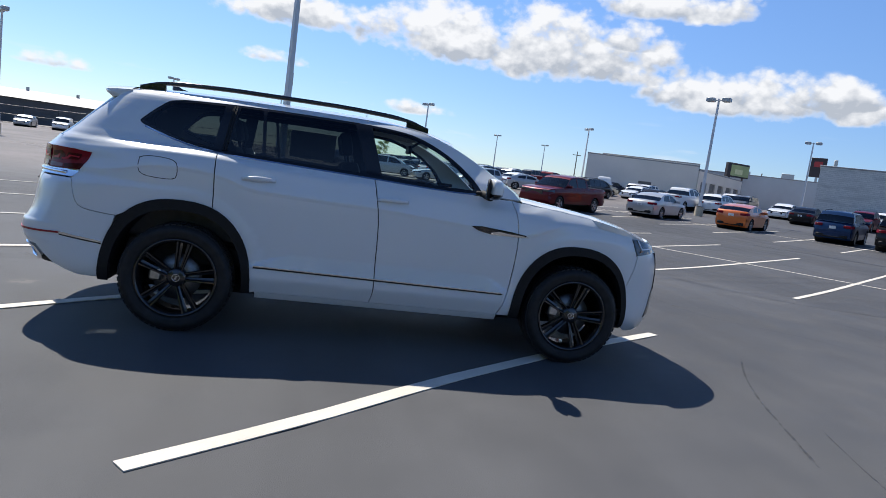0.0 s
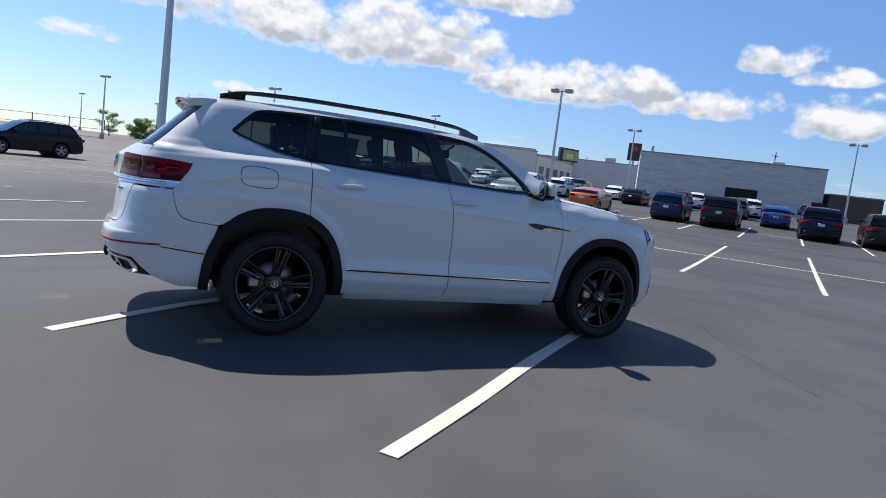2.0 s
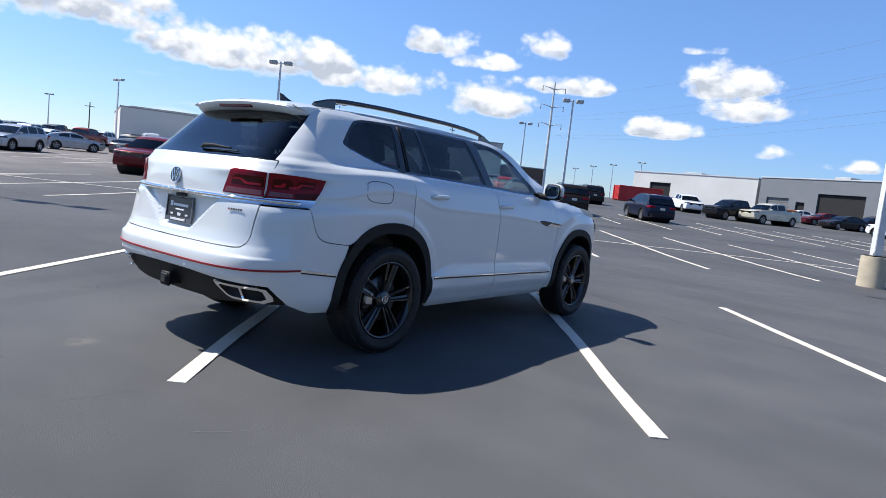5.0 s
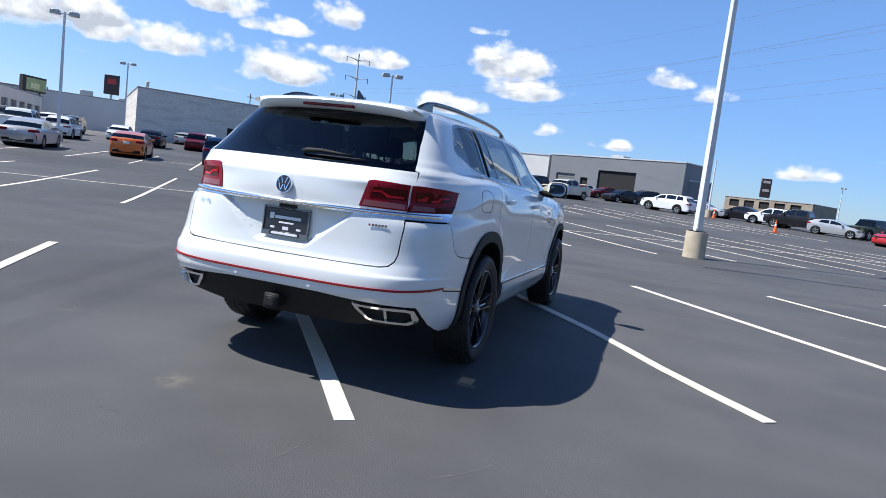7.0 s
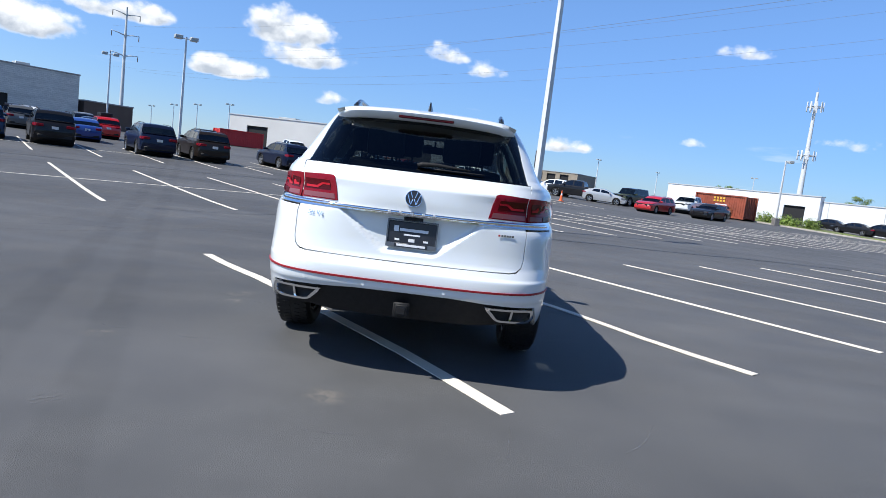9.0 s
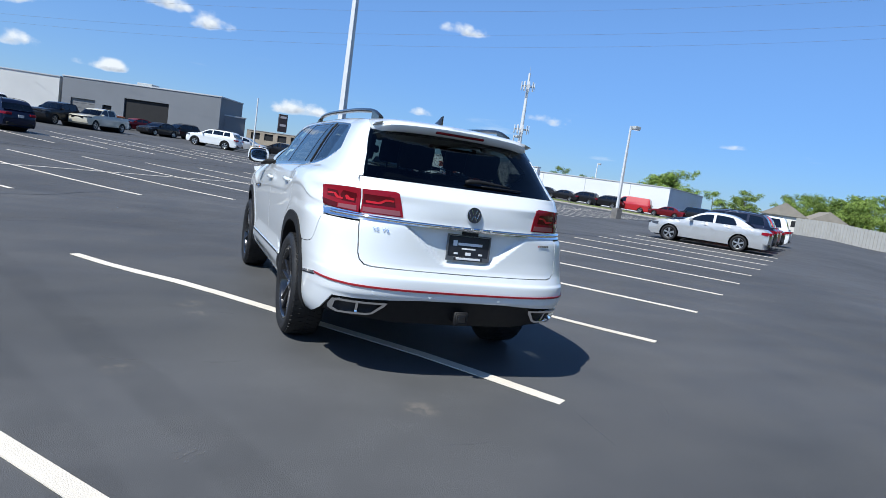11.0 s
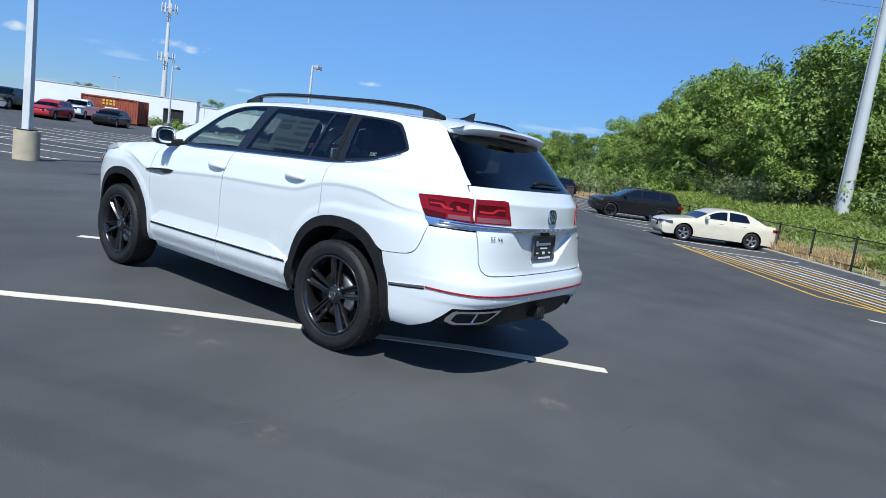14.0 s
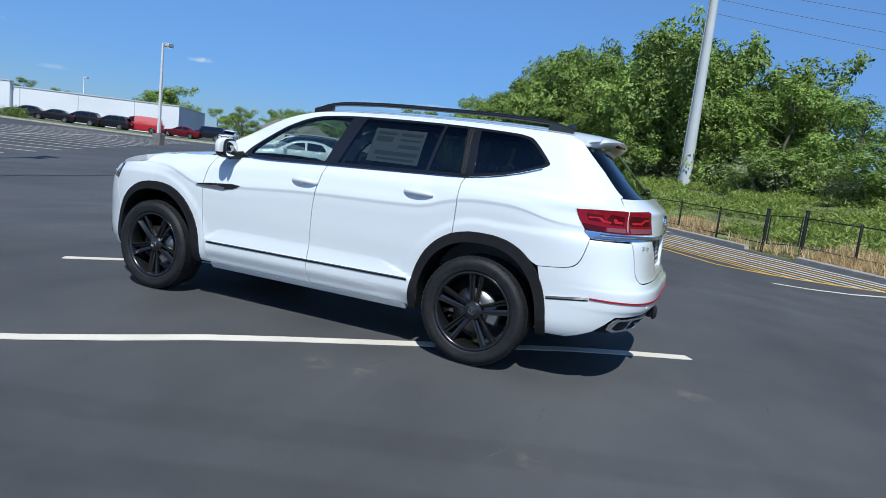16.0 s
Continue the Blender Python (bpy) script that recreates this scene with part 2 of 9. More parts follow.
INK = material("print_ink", (0.09, 0.1, 0.12), 0.7)
PRIVACY = glass_material("privacy_glass", (0.20, 0.225, 0.225), 1.52)
DOOR_GLASS = glass_material("door_glass", (0.78, 0.87, 0.83), 1.52)
PLATE_BLACK = material("plate_black", (0.02, 0.022, 0.03), 0.35, vary=0.2, scale=20)
PLATE_SILVER = material("plate_silver", (0.62, 0.64, 0.68), 0.3, metal=0.6)
WHITE_INK = material("white_ink", (0.75, 0.76, 0.78), 0.5)
RED_INK = material("red_ink", (0.30, 0.012, 0.02), 0.4)

# ---- mesh helpers ----
def finish(bm, smooth=40.0):
    """Smooth shading with hard edges where faces meet at more than that angle."""
    lim = radians(smooth)
    for fc in bm.faces:
        fc.smooth = smooth > 0
    for e in bm.edges:
        if len(e.link_faces) == 2:
            e.smooth = e.calc_face_angle(0) < lim
        else:
            e.smooth = True


def part(name, bm, mat=None, parent=None, label="", smooth=40.0, m=None):
    """Links a bmesh as one mesh object, under a thing or a part if parent is given."""
    finish(bm, smooth)
    me = bpy.data.meshes.new(name)
    bm.to_mesh(me)
    bm.free()
    for mm in (mat if isinstance(mat, (list, tuple)) else [mat]):
        if mm:
            me.materials.append(mm)
    ob = new(name, me)
    if parent:
        ob.parent = parent
    if m:
        ob.matrix_basis = m
    if label:
        ob["label"] = label
    return ob


def thing(name, label, category, at=(0, 0, 0), turn=0.0, group="", kind=""):
    ob = new(name)
    ob.empty_display_size = 0.2
    ob.matrix_basis = pose(*at, 0, 0, turn)
    return tagged(ob, label, category, group, kind)


def add_box(bm, lo, hi, bevel=0.0, m=None, seg=1):
    r = bmesh.ops.create_cube(bm, size=1)
    for v in r["verts"]:
        v.co = Vector([(a + b) / 2 + c * (b - a) for a, b, c in zip(lo, hi, v.co)])
    vs = r["verts"]
    if bevel:
        es = list({e for v in vs for e in v.link_edges})
        out = bmesh.ops.bevel(bm, geom=es, offset=bevel, segments=seg, affect="EDGES", profile=0.6)
        vs = list({v for f_ in out["faces"] for v in f_.verts} | {v for v in vs if v.is_valid})
        seen, todo = set(vs), list(vs)
        while todo:
            for e in todo.pop().link_edges:
                for v in e.verts:
                    if v not in seen:
                        seen.add(v)
                        todo.append(v)
        vs = list(seen)
    if m:
        bmesh.ops.transform(bm, matrix=m, verts=vs)
    return bm


def box_bm(lo, hi, bevel=0.0, m=None, seg=1):
    return add_box(bmesh.new(), lo, hi, bevel, m, seg)


def add_tube(bm, p0, p1, r0, r1=None, seg=12, caps=True):
    p0, p1 = Vector(p0), Vector(p1)
    d = p1 - p0
    q = d.to_track_quat("Z", "Y").to_matrix().to_4x4()
    bmesh.ops.create_cone(bm, cap_ends=caps, segments=seg, radius1=r0, radius2=r0 if r1 is None else r1, depth=d.length,
                          matrix=Matrix.Translation((p0 + p1) / 2) @ q)
    return bm


def tube_bm(*a, **k):
    return add_tube(bmesh.new(), *a, **k)


def sweep(bm, pts, rad, seg=8, flat=1.0):
    """A round (or flattened) bar along points."""
    rings = []
    pts = [Vector(p) for p in pts]
    for i, p in enumerate(pts):
        d = (pts[min(i + 1, len(pts) - 1)] - pts[max(i - 1, 0)]).normalized()
        side = d.cross((0, 0, 1))
        side = side.normalized() if side.length > 1e-4 else Vector((1, 0, 0))
        up = side.cross(d)
        r = rad[i] if isinstance(rad, (list, tuple)) else rad
        rings.append([bm.verts.new(p + r * (math.cos(2 * math.pi * k / seg) * side * flat + math.sin(2 * math.pi * k / seg) * up)) for k in range(seg)])
    for a, b in zip(rings, rings[1:]):
        for k in range(seg):
            bm.faces.new((a[k], a[(k + 1) % seg], b[(k + 1) % seg], b[k]))
    bm.faces.new(rings[0][::-1])
    bm.faces.new(rings[-1])
    return bm


def lathe(bm, profile, seg=48, axis="y"):
    """Turns a profile of (radius, along) round the y axis."""
    rings = []
    for r, a in profile:
        rings.append([bm.verts.new((r * math.cos(2 * math.pi * k / seg), a, r * math.sin(2 * math.pi * k / seg))) for k in range(seg)])
    for a, b in zip(rings, rings[1:]):
        for k in range(seg):
            bm.faces.new((a[k], b[k], b[(k + 1) % seg], a[(k + 1) % seg]))
    return bm


def flat_region(outline, holes=(), step=0.08, step2=None):
    """A gridded flat region in (a, b), with holes: the stuff of which body panels are bent."""
    bm = bmesh.new()
    for loop in (outline, *holes):
        vs = [bm.verts.new((a, b, 0)) for a, b in loop]
        for i in range(len(vs)):
            bm.edges.new((vs[i], vs[(i + 1) % len(vs)]))
    bmesh.ops.triangle_fill(bm, edges=bm.edges[:], use_beauty=True, use_dissolve=False)
    aa, bb = [v.co.x for v in bm.verts], [v.co.y for v in bm.verts]
    for lo, hi, no, st in ((min(aa), max(aa), (1, 0, 0), step), (min(bb), max(bb), (0, 1, 0), step2 or step)):
        k = math.ceil(lo / st + 1e-6)
        while k * st < hi - 1e-6:
            bmesh.ops.bisect_plane(bm, geom=bm.verts[:] + bm.edges[:] + bm.faces[:], plane_co=Vector(no) * (k * st), plane_no=no, dist=1e-5)
            k += 1
    bmesh.ops.remove_doubles(bm, verts=bm.verts[:], dist=2e-4)
    return bm


def bend(bm, fn, thick=0.018, flip=False, out=None):
    """Maps a flat region through fn(a, b) and folds its rim inwards, away from the direction out(co)."""
    for v in bm.verts:
        v.co = fn(v.co.x, v.co.y)
    bm.normal_update()
    if out:
        tot = sum(fc.normal.dot(out(fc.calc_center_median())) * fc.calc_area() for fc in bm.faces)
        if tot < 0:
            bmesh.ops.reverse_faces(bm, faces=bm.faces[:])
            bm.normal_update()
    if thick:
        rim = [e for e in bm.edges if len(e.link_faces) == 1]
        inward = {v: -v.normal * thick for e in rim for v in e.verts}
        ret = bmesh.ops.extrude_edge_only(bm, edges=rim)
        old = {}
        for e in rim:
            for v in e.verts:
                old[v.co.to_tuple(5)] = inward[v]
        for v in {v for g in ret["geom"] if isinstance(g, bmesh.types.BMVert) for v in [g]}:
            v.co += old[v.co.to_tuple(5)]
    return bm


def interp(table, x):
    """Smooth (monotone cubic) interpolation in a short table of (x, y)."""
    if x <= table[0][0]:
        return table[0][1]
    if x >= table[-1][0]:
        return table[-1][1]
    for i in range(len(table) - 1):
        if x <= table[i + 1][0]:
            break

    def slope(k):
        if k <= 0 or k >= len(table) - 1:
            return 0.0 if len(table) > 2 else (table[-1][1] - table[0][1]) / (table[-1][0] - table[0][0])
        d0 = (table[k][1] - table[k - 1][1]) / (table[k][0] - table[k - 1][0])
        d1 = (table[k + 1][1] - table[k][1]) / (table[k + 1][0] - table[k][0])
        return 0.0 if d0 * d1 <= 0 else 2 * d0 * d1 / (d0 + d1)
    (x0, y0), (x1, y1) = table[i], table[i + 1]
    h = x1 - x0
    t = (x - x0) / h
    return (y0 * (1 + 2 * t) * (1 - t) ** 2 + slope(i) * h * t * (1 - t) ** 2 + y1 * t * t * (3 - 2 * t) + slope(i + 1) * h * t * t * (t - 1))


def smooth01(t):
    t = min(max(t, 0.0), 1.0)
    return t * t * (3 - 2 * t)


def ground_z(x, y):
    """The lot: nearly level, crowned a little under the car, rising gently one way and falling the other."""
    r = math.hypot(x, y * 1.3)
    z = 0.045 * (1 - smooth01((r - 1.9) / 1.4))
    u = 0.8 * x + 0.6 * y
    for at_, slope, soft in ((11.5, 0.018, 2.0), (24.0, 0.014, 4.0)):
        v = min(u, 95.0) - at_
        z += slope * (v if v > soft else (v + soft) ** 2 / (4 * soft) if v > -soft else 0.0)
    z -= 0.5 * smooth01((-u - 4) / 8)
    return z

# ---- the white car ----
# Half width of the body by height, nose and tail of its middle line by height (metres from the point between the axles, on the ground).
HALF = [(0.25, 0.86), (0.30, 0.895), (0.36, 0.928), (0.44, 0.946), (0.50, 0.949), (0.60, 0.951), (0.66, 0.955), (0.78, 0.965),
        (0.92, 0.9715), (0.99, 0.9742), (1.031, 0.9742), (1.044, 0.9788), (1.058, 0.977), (1.12, 0.962), (1.20, 0.94), (1.26, 0.895), (1.30, 0.855), (1.33, 0.842), (1.45, 0.785),
        (1.58, 0.715), (1.64, 0.675), (1.68, 0.63), (1.72, 0.57)]
TAIL = [(0.25, -2.46), (0.34, -2.53), (0.44, -2.595), (0.50, -2.628), (0.535, -2.645), (0.55, -2.658), (0.562, -2.664), (0.585, -2.668), (0.62, -2.672), (0.668, -2.669),
        (0.682, -2.664), (0.692, -2.650), (0.705, -2.642), (0.73, -2.630), (0.76, -2.618), (0.85, -2.608), (0.96, -2.605), (1.02, -2.610), (1.10, -2.613), (1.19, -2.606),
        (1.205, -2.598), (1.22, -2.578), (1.26, -2.525), (1.29, -2.485), (1.34, -2.412), (1.45, -2.305), (1.60, -2.165), (1.66, -2.11), (1.72, -2.06)]
NOSE = [(0.20, 2.33), (0.30, 2.40), (0.42, 2.432), (0.60, 2.44), (0.80, 2.43), (0.95, 2.39), (1.02, 2.34), (1.08, 2.25), (1.12, 2.12), (1.20, 1.95)]
POWER = [(0.3, 4.4), (0.62, 4.6), (0.70, 4.5), (0.80, 4.2), (0.96, 3.7), (1.05, 3.0), (1.15, 2.8), (1.25, 3.3), (1.36, 5.3), (1.70, 5.6)]
XC, XF, LR, LF = -1.6, 1.5, 1.75, 1.65
HOOD_EDGE = [(0.7, 1.262), (0.95, 1.235), (1.25, 1.205), (1.5, 1.178), (1.75, 1.135), (1.95, 1.085), (2.1, 1.035), (2.3, 0.97)]
SC = XC - LR
# Height of the shoulder crease along the side: it swells over both wheels.
CREASE = [(-2.6, 1.075), (-2.2, 1.08), (-2.05, 1.088), (-1.94, 1.106), (-1.80, 1.142), (-1.66, 1.162), (-1.5, 1.165), (-1.34, 1.153), (-1.20, 1.122), (-1.08, 1.084), (-0.98, 1.070),
          (-0.03, 1.043), (0.57, 1.004), (0.95, 0.982), (1.06, 0.992), (1.20, 1.045), (1.34, 1.092), (1.5, 1.108), (1.7, 1.092), (1.95, 1.04), (2.4, 1.0)]


def level(x, z):
    """The height at which the plain flank has the form that the flank with its swelling crease has at (x, z)."""
    return z - (interp(CREASE, x) - 1.044) * smooth01((z - 0.72) / 0.2) * smooth01((1.36 - z) / 0.18)


def unlevel(x, z):
    """The height on the flank that level() brings to z."""
    lo, hi = z - 0.2, z + 0.2
    for _ in range(22):
        mid = (lo + hi) / 2
        lo, hi = (mid, hi) if level(x, mid) < z else (lo, mid)
    return (lo + hi) / 2


def half_width(x, z):
    """Half width of the side at (x, z), with the shoulder crease that swells over the wheels, and the tapering ends."""
    w = interp(HALF, level(x, z))
    for cx in (-1.51, 1.49):
        r = math.hypot(x - cx, (z - 0.40) * 0.95)
        w += 0.008 * smooth01((0.62 - r) / 0.055) * smooth01((z - 0.3) / 0.1)
    if z > 1.28:
        w -= 0.055 * smooth01((-1.2 - x) / 0.9) * smooth01((z - 1.26) / 0.12)
        w -= 0.10 * smooth01((x - 0.1) / 0.9) * smooth01((z - 1.28) / 0.2)
    if x > 0.8:
        top = interp(HOOD_EDGE, x)
        t = min(max((z - (top - 0.16)) / 0.16, 0), 1.3)
        w -= 0.075 * t * t * smooth01((x - 0.8) / 0.5)
        w -= 0.03 * smooth01((x - 1.1) / 0.9)
    if z < 0.64 and -1.1 < x < 1.0:
        # the faceted foot of the doors, pointed at both ends
        up = max(z - 0.53, 0)
        w += 0.017 * min((0.638 - z) / 0.10, 1) * smooth01((x + 1.05 - 2.7 * up) / 0.05) * smooth01((0.95 - 1.5 * up - x) / 0.05) * smooth01((z - 0.36) / 0.1)
    return w


CURVES = {}


def end_curve(rear, z):
    """The rounded end of the plan at a height, as 60 points by length."""
    key = (rear, round(z, 3))
    if key not in CURVES:
        x0 = XC if rear else XF
        w, a = half_width(x0, z), (x0 - interp(TAIL, z)) if rear else (interp(NOSE, z) - x0)
        n = interp(POWER, z) if rear else interp([(0.3, 3.1), (0.9, 3.1), (1.05, 2.9)], z)
        pts = []
        for k in range(61):
            f = k / 60 * math.pi / 2
            pts.append((a * math.sin(f) ** (2 / n), w * math.cos(f) ** (2 / n) if k < 60 else 0.0))
        acc = [0.0]
        for p, q in zip(pts, pts[1:]):
            acc.append(acc[-1] + math.hypot(p[0] - q[0], p[1] - q[1]))
        CURVES[key] = (np.array(acc) / acc[-1], np.array([p[0] for p in pts]), np.array([p[1] for p in pts]))
    return CURVES[key]


def shell(s, z, off=0.0):
    """A point of the car's right flank (y < 0), unrolled: s is x along the side, and runs on round the tail and the nose to the left."""
    side = -1
    if s < SC:
        s, side = 2 * SC - s, 1
    if s > XF + LF:
        s, side = 2 * (XF + LF) - s, 1
    if XC <= s <= XF:
        p = Vector((s, half_width(s, z), z))
    else:
        rear = s < XC
        u, xs, ys = end_curve(rear, z)
        t = (XC - s) / LR if rear else (s - XF) / LF
        p = Vector(((XC if rear else XF) + (-1 if rear else 1) * float(np.interp(t, u, xs)), float(np.interp(t, u, ys)), z))
        if rear and -2.5 < p.x and 0.72 < z < 1.36:
            k = interp(HALF, level(p.x, z)) / interp(HALF, level(XC, z))
            p.y *= 1 + (k - 1) * smooth01((p.x + 2.40) / 0.25)
    p.y *= side
    return p


def skin(s, z, off=0.0):
    """shell() moved outwards by off."""
    p = shell(s, z)
    if off:
        d = 0.004
        n = (shell(s + d, z) - shell(s - d, z)).cross(shell(s, z + d) - shell(s, z - d)).normalized()
        if n.dot(Vector((p.x * 0.25, p.y, 0))) < 0:
            n = -n
        p = p + n * off
    return p


def sx(x, z):
    """The unrolled place of a point of the right flank at x."""
    if x >= XC:
        if x <= XF:
            return x
        u, xs, ys = end_curve(False, z)
        return XF + LF * float(np.interp(x - XF, xs, u))
    u, xs, ys = end_curve(True, z)
    return XC - LR * float(np.interp(XC - x, xs, u))


def sy(y, z):
    """The unrolled place of a point of the tail at y."""
    u, xs, ys = end_curve(True, z)
    s = XC - LR * float(np.interp(-abs(y), -ys, u))
    return s if y < 0 else 2 * SC - s


def PX(*pts):
    return [(sx(x, z), z) for x, z in pts]


def PY(*pts):
    return [(sy(y, z), z) for y, z in pts]


def chain(pts, n=6):
    """A smooth line through points, n steps between each two."""
    out = []
    for i in range(len(pts) - 1):
        p0, p1, p2, p3 = pts[max(i - 1, 0)], pts[i], pts[i + 1], pts[min(i + 2, len(pts) - 1)]
        for k in range(n):
            t = k / n
            out.append(tuple(0.5 * (2 * b + (c - a) * t + (2 * a - 5 * b + 4 * c - d) * t * t + (3 * b - a - 3 * c + d) * t ** 3)
                             for a, b, c, d in zip(p0, p1, p2, p3)))
    return out + [pts[-1]]


def arch(cx, hw, top, base=0.325, a0=0, a1=180, n=26, p=0.84, cut=0.0):
    """Points of a wheel opening from its front foot to its rear foot."""
    out = []
    for k in range(n + 1):
        a = radians(a0 + (a1 - a0) * k / n)
        c, s = math.cos(a), math.sin(a)
        out.append((cx + hw * math.copysign(abs(c) ** p, c), base + (top - base) * max(s, 0) ** p))
    return out


def outward(co):
    return Vector((co.x * 0.35, co.y * 1.6, 0.1))


def panel(name, outline, mat, parent, holes=(), off=0.0, thick=0.02, step=0.07, label="", mirror=True, warp=None, out=outward, step2=None, follow=False):
    """A body panel on the unrolled skin, and its twin on the other flank; painted ones are shaded by the true skin."""
    obs = []
    for side in ((1, -1) if mirror else (1,)):
        bm = flat_region([(a, level(a, b)) for a, b in outline] if follow else outline, holes, step, step2)
        if follow:
            for v in bm.verts:
                v.co.y = unlevel(v.co.x, v.co.y)

        def fn(a, b):
            p = skin(a, b, off)
            if warp:
                p = warp(p)
            return Vector((p.x, p.y * side, p.z))
        true = {}

        def fn_kept(a, b):
            p = fn(a, b)
            if mat is WHITE_PAINT:
                d = 0.006
                n = (fn(a + d, b) - fn(a - d, b)).cross(fn(a, b + d) - fn(a, b - d))
                true[p.to_tuple(4)] = n.normalized()
            return p
        bend(bm, fn_kept, thick, out=out)
        ob = part(name, bm, mat, parent, label, smooth=35)
        if true:
            me, normals = ob.data, []
            for pg in me.polygons:
                ns = [true.get(me.vertices[v].co.to_tuple(4)) for v in pg.vertices]
                for n in ns:
                    if n is None or any(q is None for q in ns) or abs(n.dot(pg.normal)) < 0.6:
                        normals.append(pg.normal.copy())
                    else:
                        normals.append(n if n.dot(pg.normal) > 0 else -n)
            me.normals_split_custom_set(normals)
        obs.append(ob)
    return obs


R_OUT = dict(cx=-1.512, hw=0.515, top=0.947)
F_OUT = dict(cx=1.485, hw=0.502, top=0.945)
R_IN = dict(cx=-1.508, hw=0.452, top=0.872)
F_IN = dict(cx=1.50, hw=0.442, top=0.876)
GAP = 0.0075


def build_wheel(name, parent, at, left, turn):
    """An alloy wheel with five forked spokes; the face looks along -y (right) or +y (left)."""
    w = new(name)
    w.parent = parent
    w.empty_display_size = 0.1
    w.matrix_basis = pose(*at, 0, turn, 180 if left else 0)
    R, half = 0.386, 0.125
    prof = [(0.270, 0.09), (0.288, 0.112), (0.296, 0.119), (0.302, 0.119), (0.325, 0.129), (0.350, 0.129), (0.355, 0.126), (0.372, 0.114), (0.383, 0.09), (R, 0.06), (R, 0.0)]
    prof = [(r, -a) for r, a in prof] + [(r, a) for r, a in prof[::-1]]
    bm = lathe(bmesh.new(), prof, 72)
    # tread: blocks between four grooves
    for row, (y0, y1) in enumerate(((-0.108, -0.07), (-0.058, -0.014), (0.014, 0.058), (0.07, 0.108))):
        for k in range(56):
            a = 2 * math.pi * (k + 0.5 * (row % 2)) / 56
            add_box(bm, (-0.0155, y0, 0), (0.0155, y1, 0.009), 0, Matrix.Rotation(a, 4, "Y") @ Matrix.Translation((0, 0, 0.376 if row in (0, 3) else 0.381)) @ Matrix.Rotation(0.18 * (1 if row < 2 else -1), 4, "Z"))
    part("tyre", bm, RUBBER, w, "black all-season tyre", smooth=45)
    rim = new("rim")
    rim.parent = w
    rim["label"] = "dark grey alloy rim with five forked spokes"
    rim.empty_display_size = 0.1
    bm = lathe(bmesh.new(), [(0.283, -0.108), (0.281, -0.113), (0.268, -0.111), (0.260, -0.095), (0.248, -0.06), (0.242, 0.09), (0.268, 0.11), (0.277, 0.10)], 64)
    part("barrel", bm, DARK_ALLOY, rim, smooth=35)
    for k in range(5):
        bm = bmesh.new()
        rot = Matrix.Rotation(2 * math.pi * k / 5, 4, "Y")
        for sgn in (-1, 1):
            # each blade: a tapered bar from hub to rim lip, its face sloping down to the slot
            cs = []
            for t in (0.0, 0.3, 0.65, 0.92, 1.0):
                r = 0.040 + (0.268 - 0.040) * t
                at_, wd = 0.0165 + 0.0225 * t, 0.0125 + 0.0105 * t
                yy = -0.090 - 0.014 * t + 0.012 * (1 - t) ** 2
                c = Vector((sgn * at_, 0, r))
                ring = [Vector((sgn * u * wd, yy + v, 0)) for u, v in ((1, 0.034), (1, 0.010), (0.72, 0.0), (0.25, 0.001), (-0.25, 0.017), (-1, 0.022), (-1, 0.036))]
                cs.append([bm.verts.new(rot @ (c + p)) for p in ring])
            for a, b in zip(cs, cs[1:]):
                for i in range(6):
                    bm.faces.new((a[i], b[i], b[i + 1], a[i + 1]))
        bmesh.ops.recalc_face_normals(bm, faces=bm.faces[:])
        part("spoke", bm, DARK_ALLOY, rim, smooth=20)
    bm = lathe(bmesh.new(), [(0.0, -0.088), (0.03, -0.089), (0.036, -0.086), (0.05, -0.085), (0.066, -0.078), (0.072, -0.05), (0.072, 0.0)], 32)
    part("hub", bm, DARK_ALLOY, rim, smooth=35)
    bm = lathe(bmesh.new(), [(0.0, -0.0915), (0.024, -0.0915), (0.029, -0.089), (0.03, -0.085)], 24)
    part("centre_cap", bm, GLOSS_BLACK, rim)
    bm = lathe(bmesh.new(), [(0.0225, -0.0918), (0.024, -0.0935), (0.027, -0.0935), (0.0285, -0.0905)], 24)
    for a, l in ((28, 0.034), (-28, 0.034)):
        add_box(bm, (-0.0022, -0.0935, -l / 2), (0.0022, -0.0915, l / 2), 0, Matrix.Rotation(radians(a), 4, "Y"))
    part("cap_badge", bm, CHROME, rim)
    for k in range(5):
        a = 2 * math.pi * (k + 0.5) / 5
        part("wheel_bolt", tube_bm((0.052 * math.sin(a), -0.07, 0.052 * math.cos(a)), (0.052 * math.sin(a), -0.082, 0.052 * math.cos(a)), 0.0095, seg=6), SATIN_BLACK, rim)
    bm = lathe(bmesh.new(), [(0.06, -0.035), (0.165, -0.035), (0.165, -0.005), (0.06, -0.005)], 48)
    part("brake_disc", bm, material("worn_disc_steel", (0.22, 0.21, 0.20), 0.4, metal=1.0, vary=0.2, scale=30), w, smooth=30)
    part("brake_caliper", box_bm((-0.05, -0.075, 0.10), (0.05, 0.02, 0.19), 0.015, Matrix.Rotation(radians(100 if left else -95), 4, "Y")), STEEL, w)
    return w


